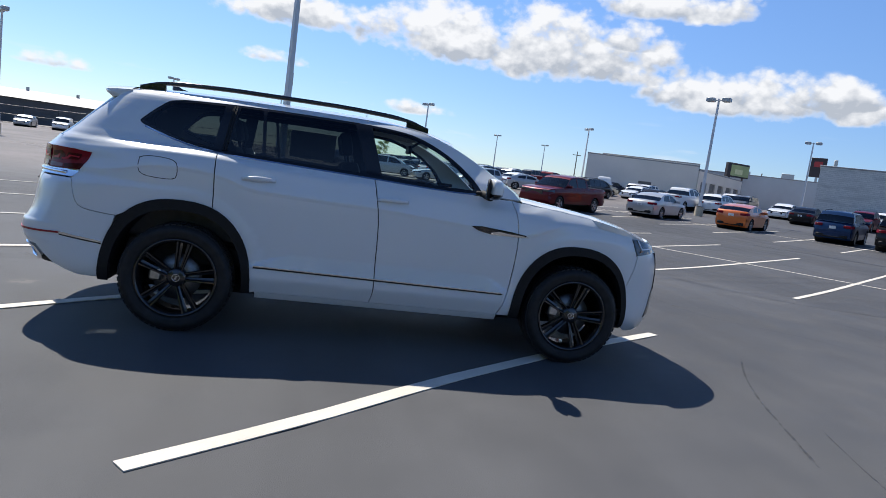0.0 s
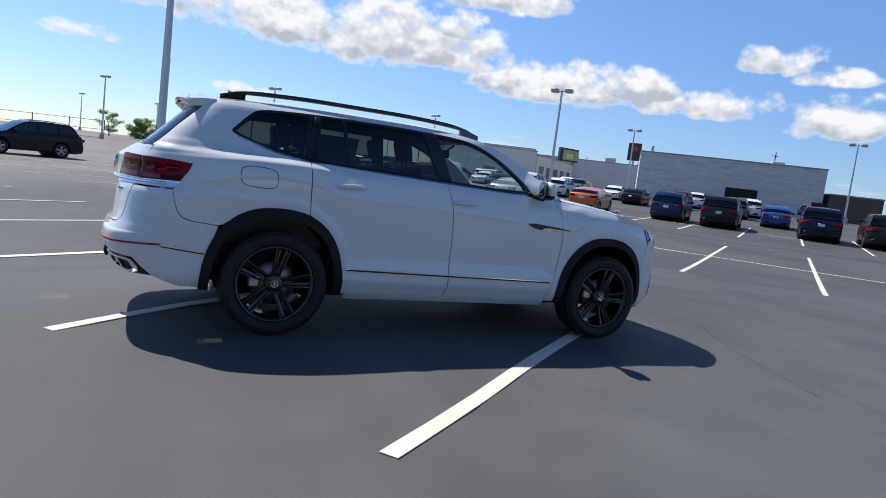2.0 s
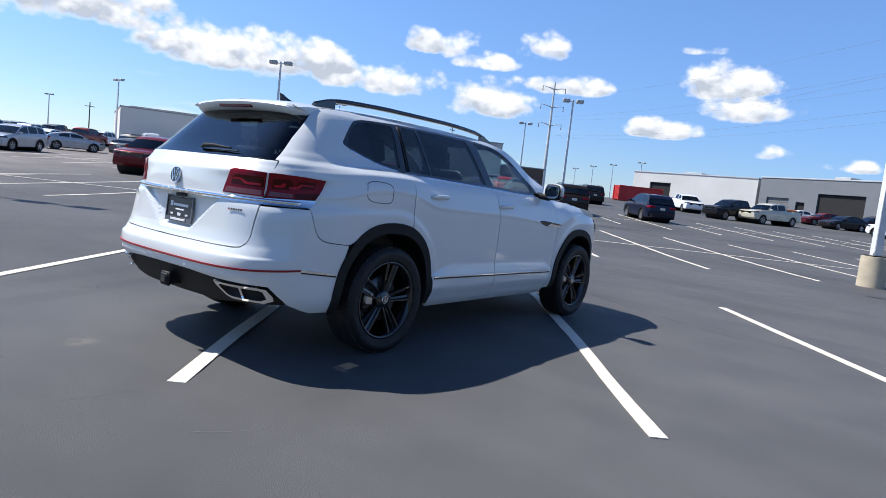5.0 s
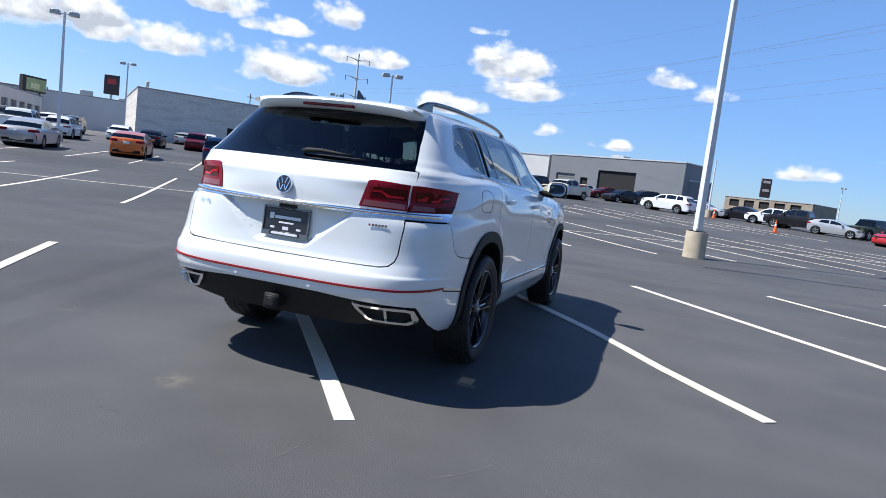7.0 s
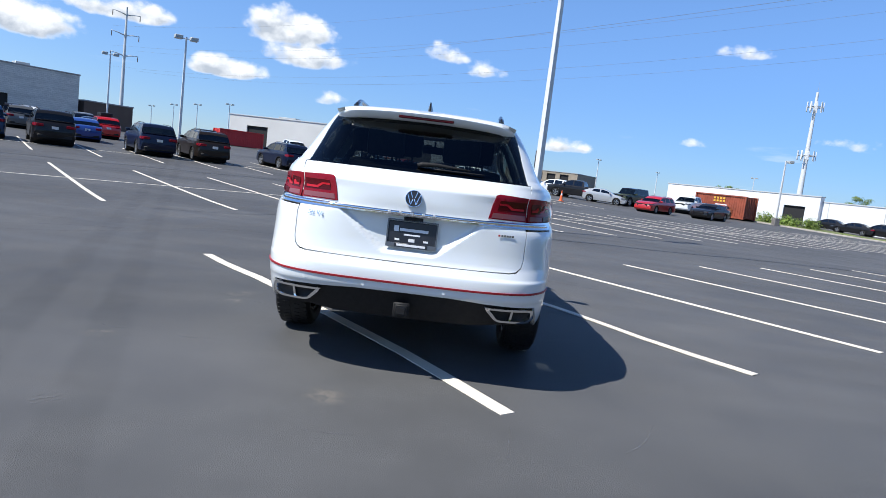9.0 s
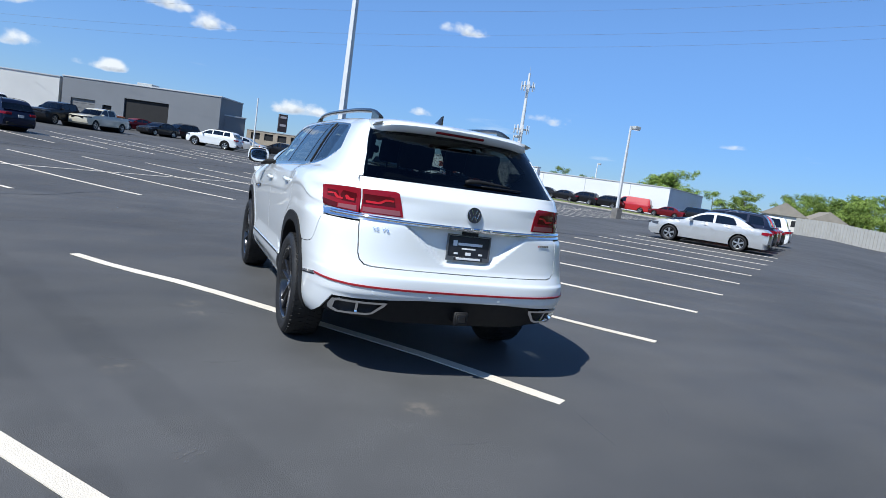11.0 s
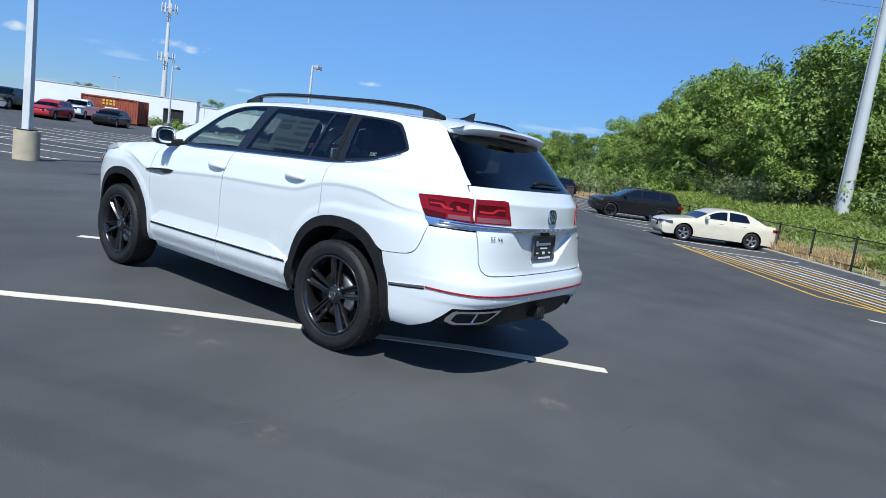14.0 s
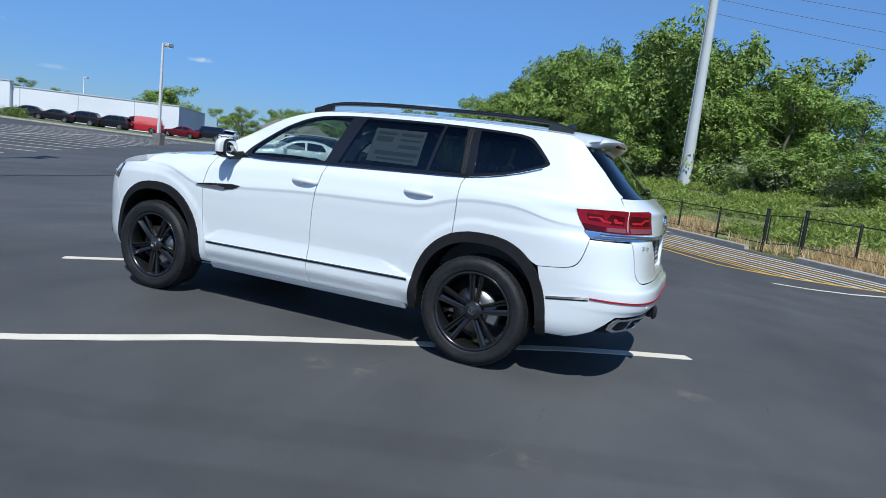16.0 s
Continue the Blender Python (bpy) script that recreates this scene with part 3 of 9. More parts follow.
def build_seat(parent, at, width=0.52, recline=14, rests=1):
    s = new("seat")
    s.parent = parent
    s.matrix_basis = pose(*at)
    part("cushion", box_bm((-0.24, -width / 2, 0), (0.26, width / 2, 0.16), 0.05, seg=2), SEAT_CLOTH, s)
    tilt = Matrix.Translation((-0.22, 0, 0.10)) @ Matrix.Rotation(radians(-recline), 4, "Y")
    part("backrest", box_bm((-0.07, -width / 2, 0), (0.07, width / 2, 0.62), 0.055, tilt, 2), SEAT_CLOTH, s)
    for k in range(rests):
        y = (k - (rests - 1) / 2) * width / rests
        bm = box_bm((-0.045, y - 0.13, 0.67), (0.045, y + 0.13, 0.86), 0.04, tilt, 2)
        add_tube(bm, tilt @ Vector((0, y - 0.05, 0.6)), tilt @ Vector((0, y - 0.05, 0.7)), 0.007, seg=6)
        add_tube(bm, tilt @ Vector((0, y + 0.05, 0.6)), tilt @ Vector((0, y + 0.05, 0.7)), 0.007, seg=6)
        part("headrest", bm, SEAT_CLOTH, s)
    return s


def build_main_car():
    car = thing("car", "glossy white three-row SUV parked askew over the bay lines", "car", (0, 0, 0.045))
    P = WHITE_PAINT
    # --- flanks ---
    door_f_front = chain([(0.885, 0.335), (0.935, 0.50), (0.962, 0.75), (0.962, 0.95), (0.94, 1.12), (0.90, 1.235)], 3)
    split = chain([(-0.125, 0.335), (-0.105, 0.42), (-0.11, 0.6), (-0.125, 0.94), (-0.16, 1.15), (-0.185, 1.268)], 3)
    c_line = [(-1.298, 0.915), (-1.305, 1.1), (-1.312, 1.298)]
    belt = lambda x: interp([(-1.95, 1.47), (-1.86, 1.44), (-1.6, 1.352), (-1.33, 1.305), (-0.9, 1.288), (-0.2, 1.266), (0.4, 1.245), (0.95, 1.232)], x)
    g = GAP / 2
    # front door skin
    pts = [(x - g, z) for x, z in door_f_front] + [(x, belt(x)) for x in (0.7, 0.4, 0.1)] + [(x + g, z) for x, z in split[::-1]]
    panel("front_door", PX(*pts), P, car, step=0.05, step2=0.012, follow=True, label="white front door")
    # rear door skin, cut by the wheel opening
    ra = arch(**R_OUT, a0=0, a1=64, n=10)
    pts = [(x - g, z) for x, z in split] + [(x, belt(x)) for x in (-0.5, -0.9)] + [(x + g, z) for x, z in c_line[::-1]] + [(x, z) for x, z in ra[::-1] if z < 0.91] + [(-0.965, 0.335)]
    panel("rear_door", PX(*pts), P, car, step=0.05, step2=0.012, follow=True, label="white rear door")
    # sill under the doors
    panel("sill", PX((-0.962, 0.285), (0.885, 0.285), (0.888, 0.33), (-0.962, 0.33)), P, car, thick=0.05)
    panel("sill_strip", PX((-0.985, 0.530), (0.885, 0.514), (0.905, 0.507), (0.885, 0.502), (-0.985, 0.517)), SATIN_BLACK, car, off=0.006, thick=0.012)
    panel("sill_chrome", PX((-0.985, 0.536), (0.89, 0.520), (0.89, 0.513), (-0.985, 0.529)), CHROME, car, off=0.010, thick=0.014)
    # front fender
    fa = arch(**F_OUT, a0=180, a1=28, n=20)
    pts = [(x + g, z) for x, z in door_f_front[::-1]] + [(fa[0][0], 0.335)] + fa[1:]
    x0, z0 = pts[-1]
    pts += [(1.988, 0.80), (2.008, 0.93), (1.97, 1.0), (1.942, 1.075)] + [(x, interp(HOOD_EDGE, x)) for x in (1.8, 1.6, 1.4, 1.2, 1.05)]
    panel("front_fender", PX(*pts), P, car, step=0.045, step2=0.012, follow=True, label="white front wing")
    # front bumper and face
    fb = arch(**F_OUT, a0=27, a1=0, n=8)
    S1 = XF + LF
    half = PX(*fb) + PX((2.02, 0.29)) + [(S1 - 1.0, 0.27), (S1, 0.26)]
    up = [(S1, 1.05)] + [(S1 - 0.7, 1.04)] + PX((2.27, 1.0), (2.20, 0.965), (2.10, 0.945), (2.016, 0.925), (1.995, 0.80))
    low = half + up
    panel("front_bumper", low, P, car, label="white front bumper")
    panel("headlight", PX((1.955, 1.045), (1.97, 1.0), (2.01, 0.925), (2.12, 0.94), (2.26, 0.96), (2.25, 1.0), (2.10, 1.03), (2.0, 1.052)), HEAD_LENS, car, off=0.004, label="clear headlamp")
    panel("headlight_bezel", PX((1.945, 1.052), (1.965, 0.995), (2.0, 0.918), (2.0, 0.931), (1.972, 1.0), (1.958, 1.048)), GLOSS_BLACK, car, off=0.007)
    panel("turn_signal", PX((2.03, 0.950), (2.06, 0.952), (2.06, 0.972), (2.035, 0.970)), AMBER_LENS, car, off=0.010, thick=0.006)
    panel("daylight_strip", PX((2.0, 1.045), (2.012, 1.045), (2.05, 0.985), (2.16, 0.985), (2.16, 0.975), (2.045, 0.972)), material("white_lamp_strip", (0.75, 0.77, 0.8), 0.2, coat=0.5), car, off=0.009, thick=0.005)
    panel("bumper_vent", PX((2.22, 0.40), (2.28, 0.42), (2.32, 0.60), (2.30, 0.66), (2.26, 0.56)), GLOSS_BLACK, car, off=0.004)
    panel("grille", [(S1 - 0.72, 0.62), (S1 + 0.72, 0.62), (S1 + 0.75, 0.95), (S1 - 0.75, 0.95)], GLOSS_BLACK, car, off=0.006, mirror=False)
    # rear quarter, pillars and roof edge, round the windows
    roof_edge = [(0.98, 1.245), (0.80, 1.375), (0.60, 1.495), (0.40, 1.59), (0.20, 1.652), (0.0, 1.685), (-0.4, 1.705), (-1.0, 1.708), (-1.5, 1.70), (-1.9, 1.68), (-2.05, 1.665)]
    dlo_top = [(0.66, 1.262), (0.58, 1.36), (0.46, 1.462), (0.30, 1.555), (0.12, 1.625), (-0.06, 1.655), (-0.4, 1.672), (-1.0, 1.674), (-1.5, 1.657), (-1.66, 1.640), (-1.735, 1.605), (-1.855, 1.485), (-1.868, 1.452), (-1.83, 1.43)]
    dlo_bot = [(-1.60, 1.358), (-1.33, 1.312), (-0.9, 1.294), (-0.2, 1.272), (0.4, 1.251)]
    top_e = chain(roof_edge, 3)
    dt, db = chain(dlo_top, 3), chain([dlo_top[-1]] + dlo_bot + [dlo_top[0]], 3)
    lamp_tip = (-2.125, 1.195)
    pts = PX(*top_e)
    pts += PY((-0.606, 1.634), (-0.622, 1.60), (-0.664, 1.45), (-0.700, 1.33), (-0.712, 1.293), (-0.736, 1.288), (-0.735, 1.22), (-0.725, 1.205))
    pts += PX(lamp_tip, (-2.16, 1.12), (-2.235, 1.012))
    pts += PX(*chain([(-2.232, 0.99), (-2.20, 0.87), (-2.14, 0.815), (-2.0, 0.795), (-1.925, 0.79)], 3))
    ra2 = arch(**R_OUT, a0=146, a1=66, n=10)
    pts += PX(*[(x, z) for x, z in ra2 if z > 0.80]) + PX(*[(x - g, z) for x, z in c_line])
    pts += PX(*[q for q in db if q[0] < -1.325][::-1])
    pts += PX(*dt[::-1][1:]) + PX((0.70, 1.255), (0.885, 1.245))
    panel("body_side", pts, P, car, step=0.045, step2=0.012, follow=True, label="white rear quarter, pillars and roof edge")
    # window surround, glass and belt chrome
    glass_f = chain([(0.595, 1.278), (0.545, 1.365), (0.43, 1.462), (0.28, 1.548), (0.10, 1.615), (-0.06, 1.642), (-0.235, 1.65)], 3) + [(-0.13, 1.292), (0.3, 1.277)]
    glass_r = [(-0.245, 1.296), (-0.36, 1.655), (-0.8, 1.66), (-1.02, 1.658), (-0.985, 1.318)]
    glass_v = [(-1.01, 1.319), (-1.045, 1.657), (-1.205, 1.655), (-1.262, 1.330)]
    glass_q = [(-1.355, 1.338), (-1.315, 1.648)] + chain([(-1.5, 1.642), (-1.64, 1.625), (-1.715, 1.592), (-1.825, 1.488), (-1.838, 1.462), (-1.80, 1.44)], 3) + [(-1.6, 1.375)]
    panel("window_surround", PX(*dt) + PX(*db[1:-1]), GLOSS_BLACK, car, holes=[PX(*gl) for gl in (glass_f, glass_r, glass_v, glass_q)], off=-0.002, thick=0.03, label="gloss black window surround")
    panel("front_window", PX(*glass_f), DOOR_GLASS, car, off=-0.005, thick=0, label="lightly tinted front side window")
    for gl in (glass_r, glass_v, glass_q):
        panel("rear_side_window", PX(*gl), PRIVACY, car, off=-0.005, thick=0, label="dark privacy glass")
    bl = db[:-1]
    panel("belt_chrome", PX(*[(x, z - 0.004) for x, z in bl]) + PX(*[(x, z - 0.014) for x, z in bl[::-1]]), CHROME, car, off=0.004, thick=0.010, label="thin chrome belt strip")
    for x in (-1.29, -1.272):
        panel("pillar_trim", PX((x, 1.325), (x + 0.012, 1.325), (x + 0.045, 1.655), (x + 0.033, 1.655)), SATIN_BLACK, car, off=0.004, thick=0.008)
    # wheel-arch cladding and wells
    for o, i, x0, x1 in ((R_OUT, R_IN, -2.0, -0.98), (F_OUT, F_IN, 0.88, 1.95)):
        a, b = arch(**o), arch(**i)
        panel("arch_cladding", PX(*a) + PX(*b[::-1]), SATIN_BLACK, car, off=0.012, thick=0.06, step=0.06, label="matt black wheel-arch cladding")
        for side in (1, -1):
            bm = bmesh.new()
            rows = []
            for x, z in b:
                q = shell(sx(x, z), z)
                rows.append([bm.verts.new((q.x, q.y * side * 0.985, z)), bm.verts.new((x, -0.56 * side, z))])
            for p_, q_ in zip(rows, rows[1:]):
                bm.faces.new((p_[0], p_[1], q_[1], q_[0]))
            bm.faces.new([r[1] for r in rows])
            part("wheel_well", bm, SATIN_BLACK, car)
    # --- tail ---
    hatch_low = [(-0.722, 1.0), (-0.724, 0.90), (-0.722, 0.81), (-0.712, 0.772), (-0.685, 0.746), (-0.64, 0.738), (-0.40, 0.734), (0, 0.732)]
    hl = PY(*hatch_low)
    full = hl + [(2 * SC - s, z) for s, z in hl[::-1][1:]]
    right_up = PY((-0.728, 1.285), (-0.722, 1.10))

    def plate_dip(p):
        """The sunk field round the number plate: a wide trapezoid."""
        y, z = abs(p.y), p.z
        edge = 0.18 + 0.27 * min(max((z - 0.785) / 0.22, 0), 1)
        d = smooth01((edge - y) / 0.045) * smooth01((z - 0.775) / 0.03) * smooth01((1.035 - z) / 0.02)
        return p + Vector((0.038 * d, 0, 0))
    mirror_up = [(2 * SC - s, z) for s, z in right_up]
    lip = [(sy(y, 1.287), 1.287) for y in (0.4, 0.0, -0.4)]
    panel("tailgate", full + mirror_up[::-1] + lip + right_up, P, car, mirror=False, step=0.025, step2=0.012, warp=plate_dip, label="white tailgate")
    rg = PY((-0.731, 1.289), (-0.699, 1.42), (-0.643, 1.58), (-0.615, 1.638), (0, 1.652), (0.615, 1.638), (0.643, 1.58), (0.699, 1.42), (0.731, 1.289), (0, 1.289))
    panel("rear_window", rg, PRIVACY, car, mirror=False, off=-0.002, thick=0, label="dark tinted rear window")
    rim_o = PY((-0.733, 1.287), (-0.70, 1.42), (-0.645, 1.58), (-0.618, 1.64), (0, 1.655), (0.618, 1.64), (0.645, 1.58), (0.70, 1.42), (0.733, 1.287), (0, 1.287))
    rim_i = PY((-0.698, 1.302), (-0.658, 1.45), (-0.598, 1.605), (0, 1.63), (0.598, 1.605), (0.658, 1.45), (0.698, 1.302), (0, 1.302))
    panel("rear_window_frame", rim_o, GLOSS_BLACK, car, holes=[rim_i], mirror=False, off=-0.007, thick=0.02, label="gloss black rear window border")
    wiper = new("rear_wiper")
    wiper.parent = car
    wiper["label"] = "black rear wiper at rest on the glass"
    glass_pt = lambda y, z, o_: tuple(skin(sy(y, z), z, o_))
    part("arm", sweep(bmesh.new(), [glass_pt(0.01, 1.325, 0.012), glass_pt(-0.02, 1.328, 0.020), glass_pt(-0.12, 1.330, 0.024), glass_pt(-0.24, 1.326, 0.020), glass_pt(-0.33, 1.324, 0.016)], [0.014, 0.016, 0.012, 0.008, 0.005], 8, 0.7), SATIN_BLACK, wiper)
    part("blade", sweep(bmesh.new(), [glass_pt(-0.10 - 0.04 * k, 1.315, 0.008) for k in range(9)], 0.005, 6), SATIN_BLACK, wiper)
    # chrome bar right across, wrapping under the lamps
    bar = PX((-2.238, 1.012), (-2.20, 1.045), (-2.19, 1.062)) + PY((-0.70, 1.05), (-0.4, 1.045), (0, 1.043), (0.4, 1.045), (0.70, 1.05))
    bar += [(2 * SC - s, z) for s, z in PX((-2.238, 1.012), (-2.20, 1.045), (-2.19, 1.062))[::-1]]
    bar += PY((0.74, 1.01), (0.4, 1.018), (0, 1.019), (-0.4, 1.018), (-0.74, 1.01))
    panel("chrome_bar", bar, CHROME, car, mirror=False, off=0.004, thick=0.02, step=0.05, label="polished chrome bar")
    run = [SC + 1.02 - 2.04 * k / 60 for k in range(61)]
    part("chrome_moulding", sweep(bmesh.new(), [tuple(skin(v, 1.034, 0.004)) for v in run], 0.0125, 10), CHROME, car)
    # lamps
    lo = PX((-2.122, 1.193), (-2.15, 1.13), (-2.20, 1.066)) + PY((-0.728, 1.056), (-0.727, 1.205)) + PX((-2.40, 1.207), (-2.25, 1.203))
    li = PY((-0.718, 1.056), (-0.47, 1.060), (-0.505, 1.205), (-0.53, 1.212), (-0.717, 1.206))
    panel("tail_light", lo, DARK_RED_LENS, car, off=0.006, thick=0.03, step=0.05, label="dark red outer tail lamp")
    panel("tail_light", li, DARK_RED_LENS, car, off=0.006, thick=0.03, step=0.05, label="dark red inner tail lamp")
    panel("lamp_inset", PX((-2.185, 1.172), (-2.205, 1.128), (-2.275, 1.124), (-2.30, 1.142), (-2.285, 1.172)), SMOKED_LENS, car, off=0.008, thick=0.004)
    panel("lamp_inset", PX((-2.335, 1.180), (-2.31, 1.150), (-2.33, 1.112)) + PY((-0.745, 1.108), (-0.745, 1.172)), SMOKED_LENS, car, off=0.008, thick=0.004)
    panel("lamp_inset", PX((-2.165, 1.108), (-2.195, 1.070), (-2.31, 1.064), (-2.31, 1.092)), SMOKED_LENS, car, off=0.008, thick=0.004)
    panel("lamp_inset", PY((-0.705, 1.178), (-0.705, 1.112), (-0.52, 1.116), (-0.535, 1.178)), SMOKED_LENS, car, off=0.008, thick=0.004)
    panel("lamp_element", PX((-2.20, 1.152), (-2.205, 1.142), (-2.262, 1.146), (-2.29, 1.122), (-2.335, 1.118), (-2.335, 1.130), (-2.30, 1.134), (-2.275, 1.158)), RED_LENS, car, off=0.011, thick=0.004, label="bright red lamp element")
    panel("lamp_element", PX((-2.345, 1.150), (-2.36, 1.122)) + PY((-0.75, 1.120), (-0.75, 1.134)) + PX((-2.375, 1.137), (-2.36, 1.156)), RED_LENS, car, off=0.011, thick=0.004)
    panel("lamp_element", PY((-0.69, 1.122), (-0.61, 1.122), (-0.575, 1.147), (-0.53, 1.147), (-0.532, 1.160), (-0.582, 1.160), (-0.617, 1.136), (-0.69, 1.136)), RED_LENS, car, off=0.011, thick=0.004)
    panel("reverse_light", PY((-0.705, 1.064), (-0.487, 1.067), (-0.495, 1.098), (-0.705, 1.094)), CLEAR_LENS, car, off=0.009, thick=0.004, label="clear reversing lamp")
    panel("reverse_light", PX((-2.32, 1.066), (-2.32, 1.090)) + PY((-0.738, 1.093), (-0.738, 1.064)), CLEAR_LENS, car, off=0.009, thick=0.004)
    # bumper: white upper, black lower, red and chrome strips
    rarc = [q for q in arch(**R_OUT, a0=146, a1=180, n=12) if q[1] < 0.79]
    right = PX((-1.932, 0.785)) + PX(*rarc) + PX((-2.03, 0.335), (-2.16, 0.337)) + PY((-0.893, 0.360), (-0.880, 0.40), (-0.864, 0.46), (-0.845, 0.515), (-0.50, 0.532), (-0.3, 0.545), (0, 0.547))
    left = [(2 * SC - s, z) for s, z in right[::-1][1:]]
    topr = PY((-0.645, 0.731), (-0.69, 0.739), (-0.718, 0.768), (-0.729, 0.81), (-0.731, 0.90), (-0.729, 1.0)) + PX((-2.236, 1.004)) + PX(*chain([(-2.236, 0.985), (-2.204, 0.865), (-2.145, 0.81), (-2.0, 0.79)], 3))
    topl = [(2 * SC - s, z) for s, z in topr[::-1]]
    panel("rear_bumper", right + left + topl + PY((0.3, 0.729), (0, 0.726), (-0.3, 0.729)) + topr, P, car, mirror=False, step=0.05, step2=0.014, label="white rear bumper")
    rs = PX((-2.29, 0.618)) + PY((-0.75, 0.606), (-0.4, 0.602), (0, 0.600), (0.4, 0.602), (0.75, 0.606))
    rs += [(2 * SC - s, z) for s, z in PX((-2.29, 0.618))]
    panel("reflector_strip", rs + [(s, z + 0.012) for s, z in rs[::-1]], RED_INK, car, mirror=False, off=0.006, thick=0.012, step=0.05, label="thin red reflector strip")
    panel("bumper_chrome", PX((-2.01, 0.585), (-2.285, 0.615), (-2.285, 0.632), (-2.01, 0.597)), CHROME, car, off=0.006, thick=0.012)
    panel("bumper_groove", PX((-2.01, 0.575), (-2.285, 0.606), (-2.285, 0.613), (-2.01, 0.583)), SATIN_BLACK, car, off=0.003, thick=0.006)
    low_edge = [(-0.87, 0.385), (-0.6, 0.372), (-0.45, 0.352), (0, 0.345), (0.45, 0.352), (0.6, 0.372), (0.87, 0.385)]
    panel("rear_diffuser", PY(*low_edge) + PY((0.855, 0.53), (0.5, 0.56), (0, 0.565), (-0.5, 0.56), (-0.855, 0.53)), SATIN_BLACK, car, mirror=False, off=-0.020, thick=0.012, label="black lower bumper")
    part("rear_undertray", box_bm((-2.42, -0.55, 0.36), (-2.0, 0.55, 0.53), 0.04), SATIN_BLACK, car)
    for side in (1, -1):
        ex = new("exhaust_trim")
        ex.parent = car
        ex["label"] = "chrome twin exhaust finisher"
        o = [(-0.515, 0.512), (-0.53, 0.485), (-0.585, 0.428), (-0.62, 0.414), (-0.80, 0.405), (-0.845, 0.425), (-0.85, 0.45), (-0.835, 0.498), (-0.80, 0.505)]
        inn = [(-0.545, 0.498), (-0.60, 0.436), (-0.63, 0.428), (-0.79, 0.420), (-0.822, 0.435), (-0.818, 0.482), (-0.80, 0.490)]
        turn_ = lambda pts: PY(*[(-y * side, z) for y, z in pts])
        panel("frame", turn_(o), CHROME, ex, holes=[turn_(inn)], mirror=False, off=0.006, thick=0.05, step=0.04)
        panel("divider", turn_([(-0.685, 0.424), (-0.70, 0.424), (-0.705, 0.493), (-0.69, 0.494)]), CHROME, ex, mirror=False, off=-0.004, thick=0.03)
        panel("recess", turn_(o), GLOSS_BLACK, ex, mirror=False, off=-0.028, thick=0)
    hitch = new("tow_hitch")
    hitch.parent = car
    bm = box_bm((-2.66, -0.04, 0.40), (-2.45, 0.04, 0.47), 0.006)
    part("receiver", bm, SATIN_BLACK, hitch)
    part("opening", box_bm((-2.664, -0.025, 0.412), (-2.655, 0.025, 0.458), 0.002), GLOSS_BLACK, hitch)
    part("collar", box_bm((-2.652, -0.052, 0.388), (-2.63, 0.052, 0.482), 0.008), SATIN_BLACK, hitch)
    for y in (-0.62, -0.25, 0.25, 0.62):
        q = skin(sy(y, 0.575), 0.575, 0.001)
        part("parking_sensor", tube_bm(q + Vector((0.004, 0, 0)), q + Vector((-0.0005, 0, 0)), 0.011, seg=14), P, car)
    # badge, plate, letters
    b = new("tail_badge")
    b.parent = car
    b["label"] = "round chrome badge on a dark disc"
    q = skin(sy(0, 1.128), 1.128)
    b.matrix_basis = Matrix.Translation(q + Vector((-0.004, 0, 0))) @ pose(0, 0, 0, 90, 0, -90) @ pose(0, 0, 0, -7) @ Matrix.Scale(0.78, 4)
    part("disc", tube_bm((0, 0, 0), (0, 0, 0.012), 0.066, 0.063, 32), PLATE_BLACK, b)
    bm = bmesh.new()
    lathe(bm, [(0.061, 0.006), (0.063, 0.015), (0.066, 0.015), (0.069, 0.0)], 40)
    bmesh.ops.rotate(bm, verts=bm.verts[:], cent=(0, 0, 0), matrix=Matrix.Rotation(math.pi / 2, 3, "X"))
    bmesh.ops.recalc_face_normals(bm, faces=bm.faces[:])
    part("ring", bm, CHROME, b)
    for x, y, a, l_ in ((-0.019, 0.030, 20, 0.05), (0.019, 0.030, -20, 0.05), (-0.036, -0.008, 20, 0.085), (0.036, -0.008, -20, 0.085), (-0.013, -0.026, -20, 0.045), (0.013, -0.026, 20, 0.045)):
        part("bar", box_bm((-0.0032, -l_ / 2, 0.008), (0.0032, l_ / 2, 0.015), 0.001, Matrix.Translation((x, y, 0)) @ Matrix.Rotation(radians(a), 4, "Z")), CHROME, b)
    pl = new("number_plate")
    pl.parent = car
    pl["label"] = "black dealer plate in a bright frame"
    pl.matrix_basis = Matrix.Translation((-2.578, -0.012, 0.905)) @ pose(0, 0, 0, 90, 0, -90) @ pose(0, 0, 0, -4)
    part("backing", box_bm((-0.15, -0.075, 0), (0.15, 0.075, 0.006), 0.003), PLATE_BLACK, pl)
    bm = flat_region([(-0.158, -0.088), (0.158, -0.088), (0.158, 0.086), (-0.158, 0.086)], [[(-0.150, -0.060), (0.150, -0.060), (0.150, 0.079), (-0.150, 0.079)]], 0.2)
    bend(bm, lambda a, c: Vector((a, c, 0.012)), 0.012, out=lambda c: Vector((0, 0, 1)))
    part("frame", bm, material("plate_frame", (0.16, 0.17, 0.19), 0.35, metal=0.6), pl)
    part("name_bar", box_bm((-0.105, -0.085, 0.010), (0.105, -0.060, 0.0135), 0.002), PLATE_BLACK, pl)
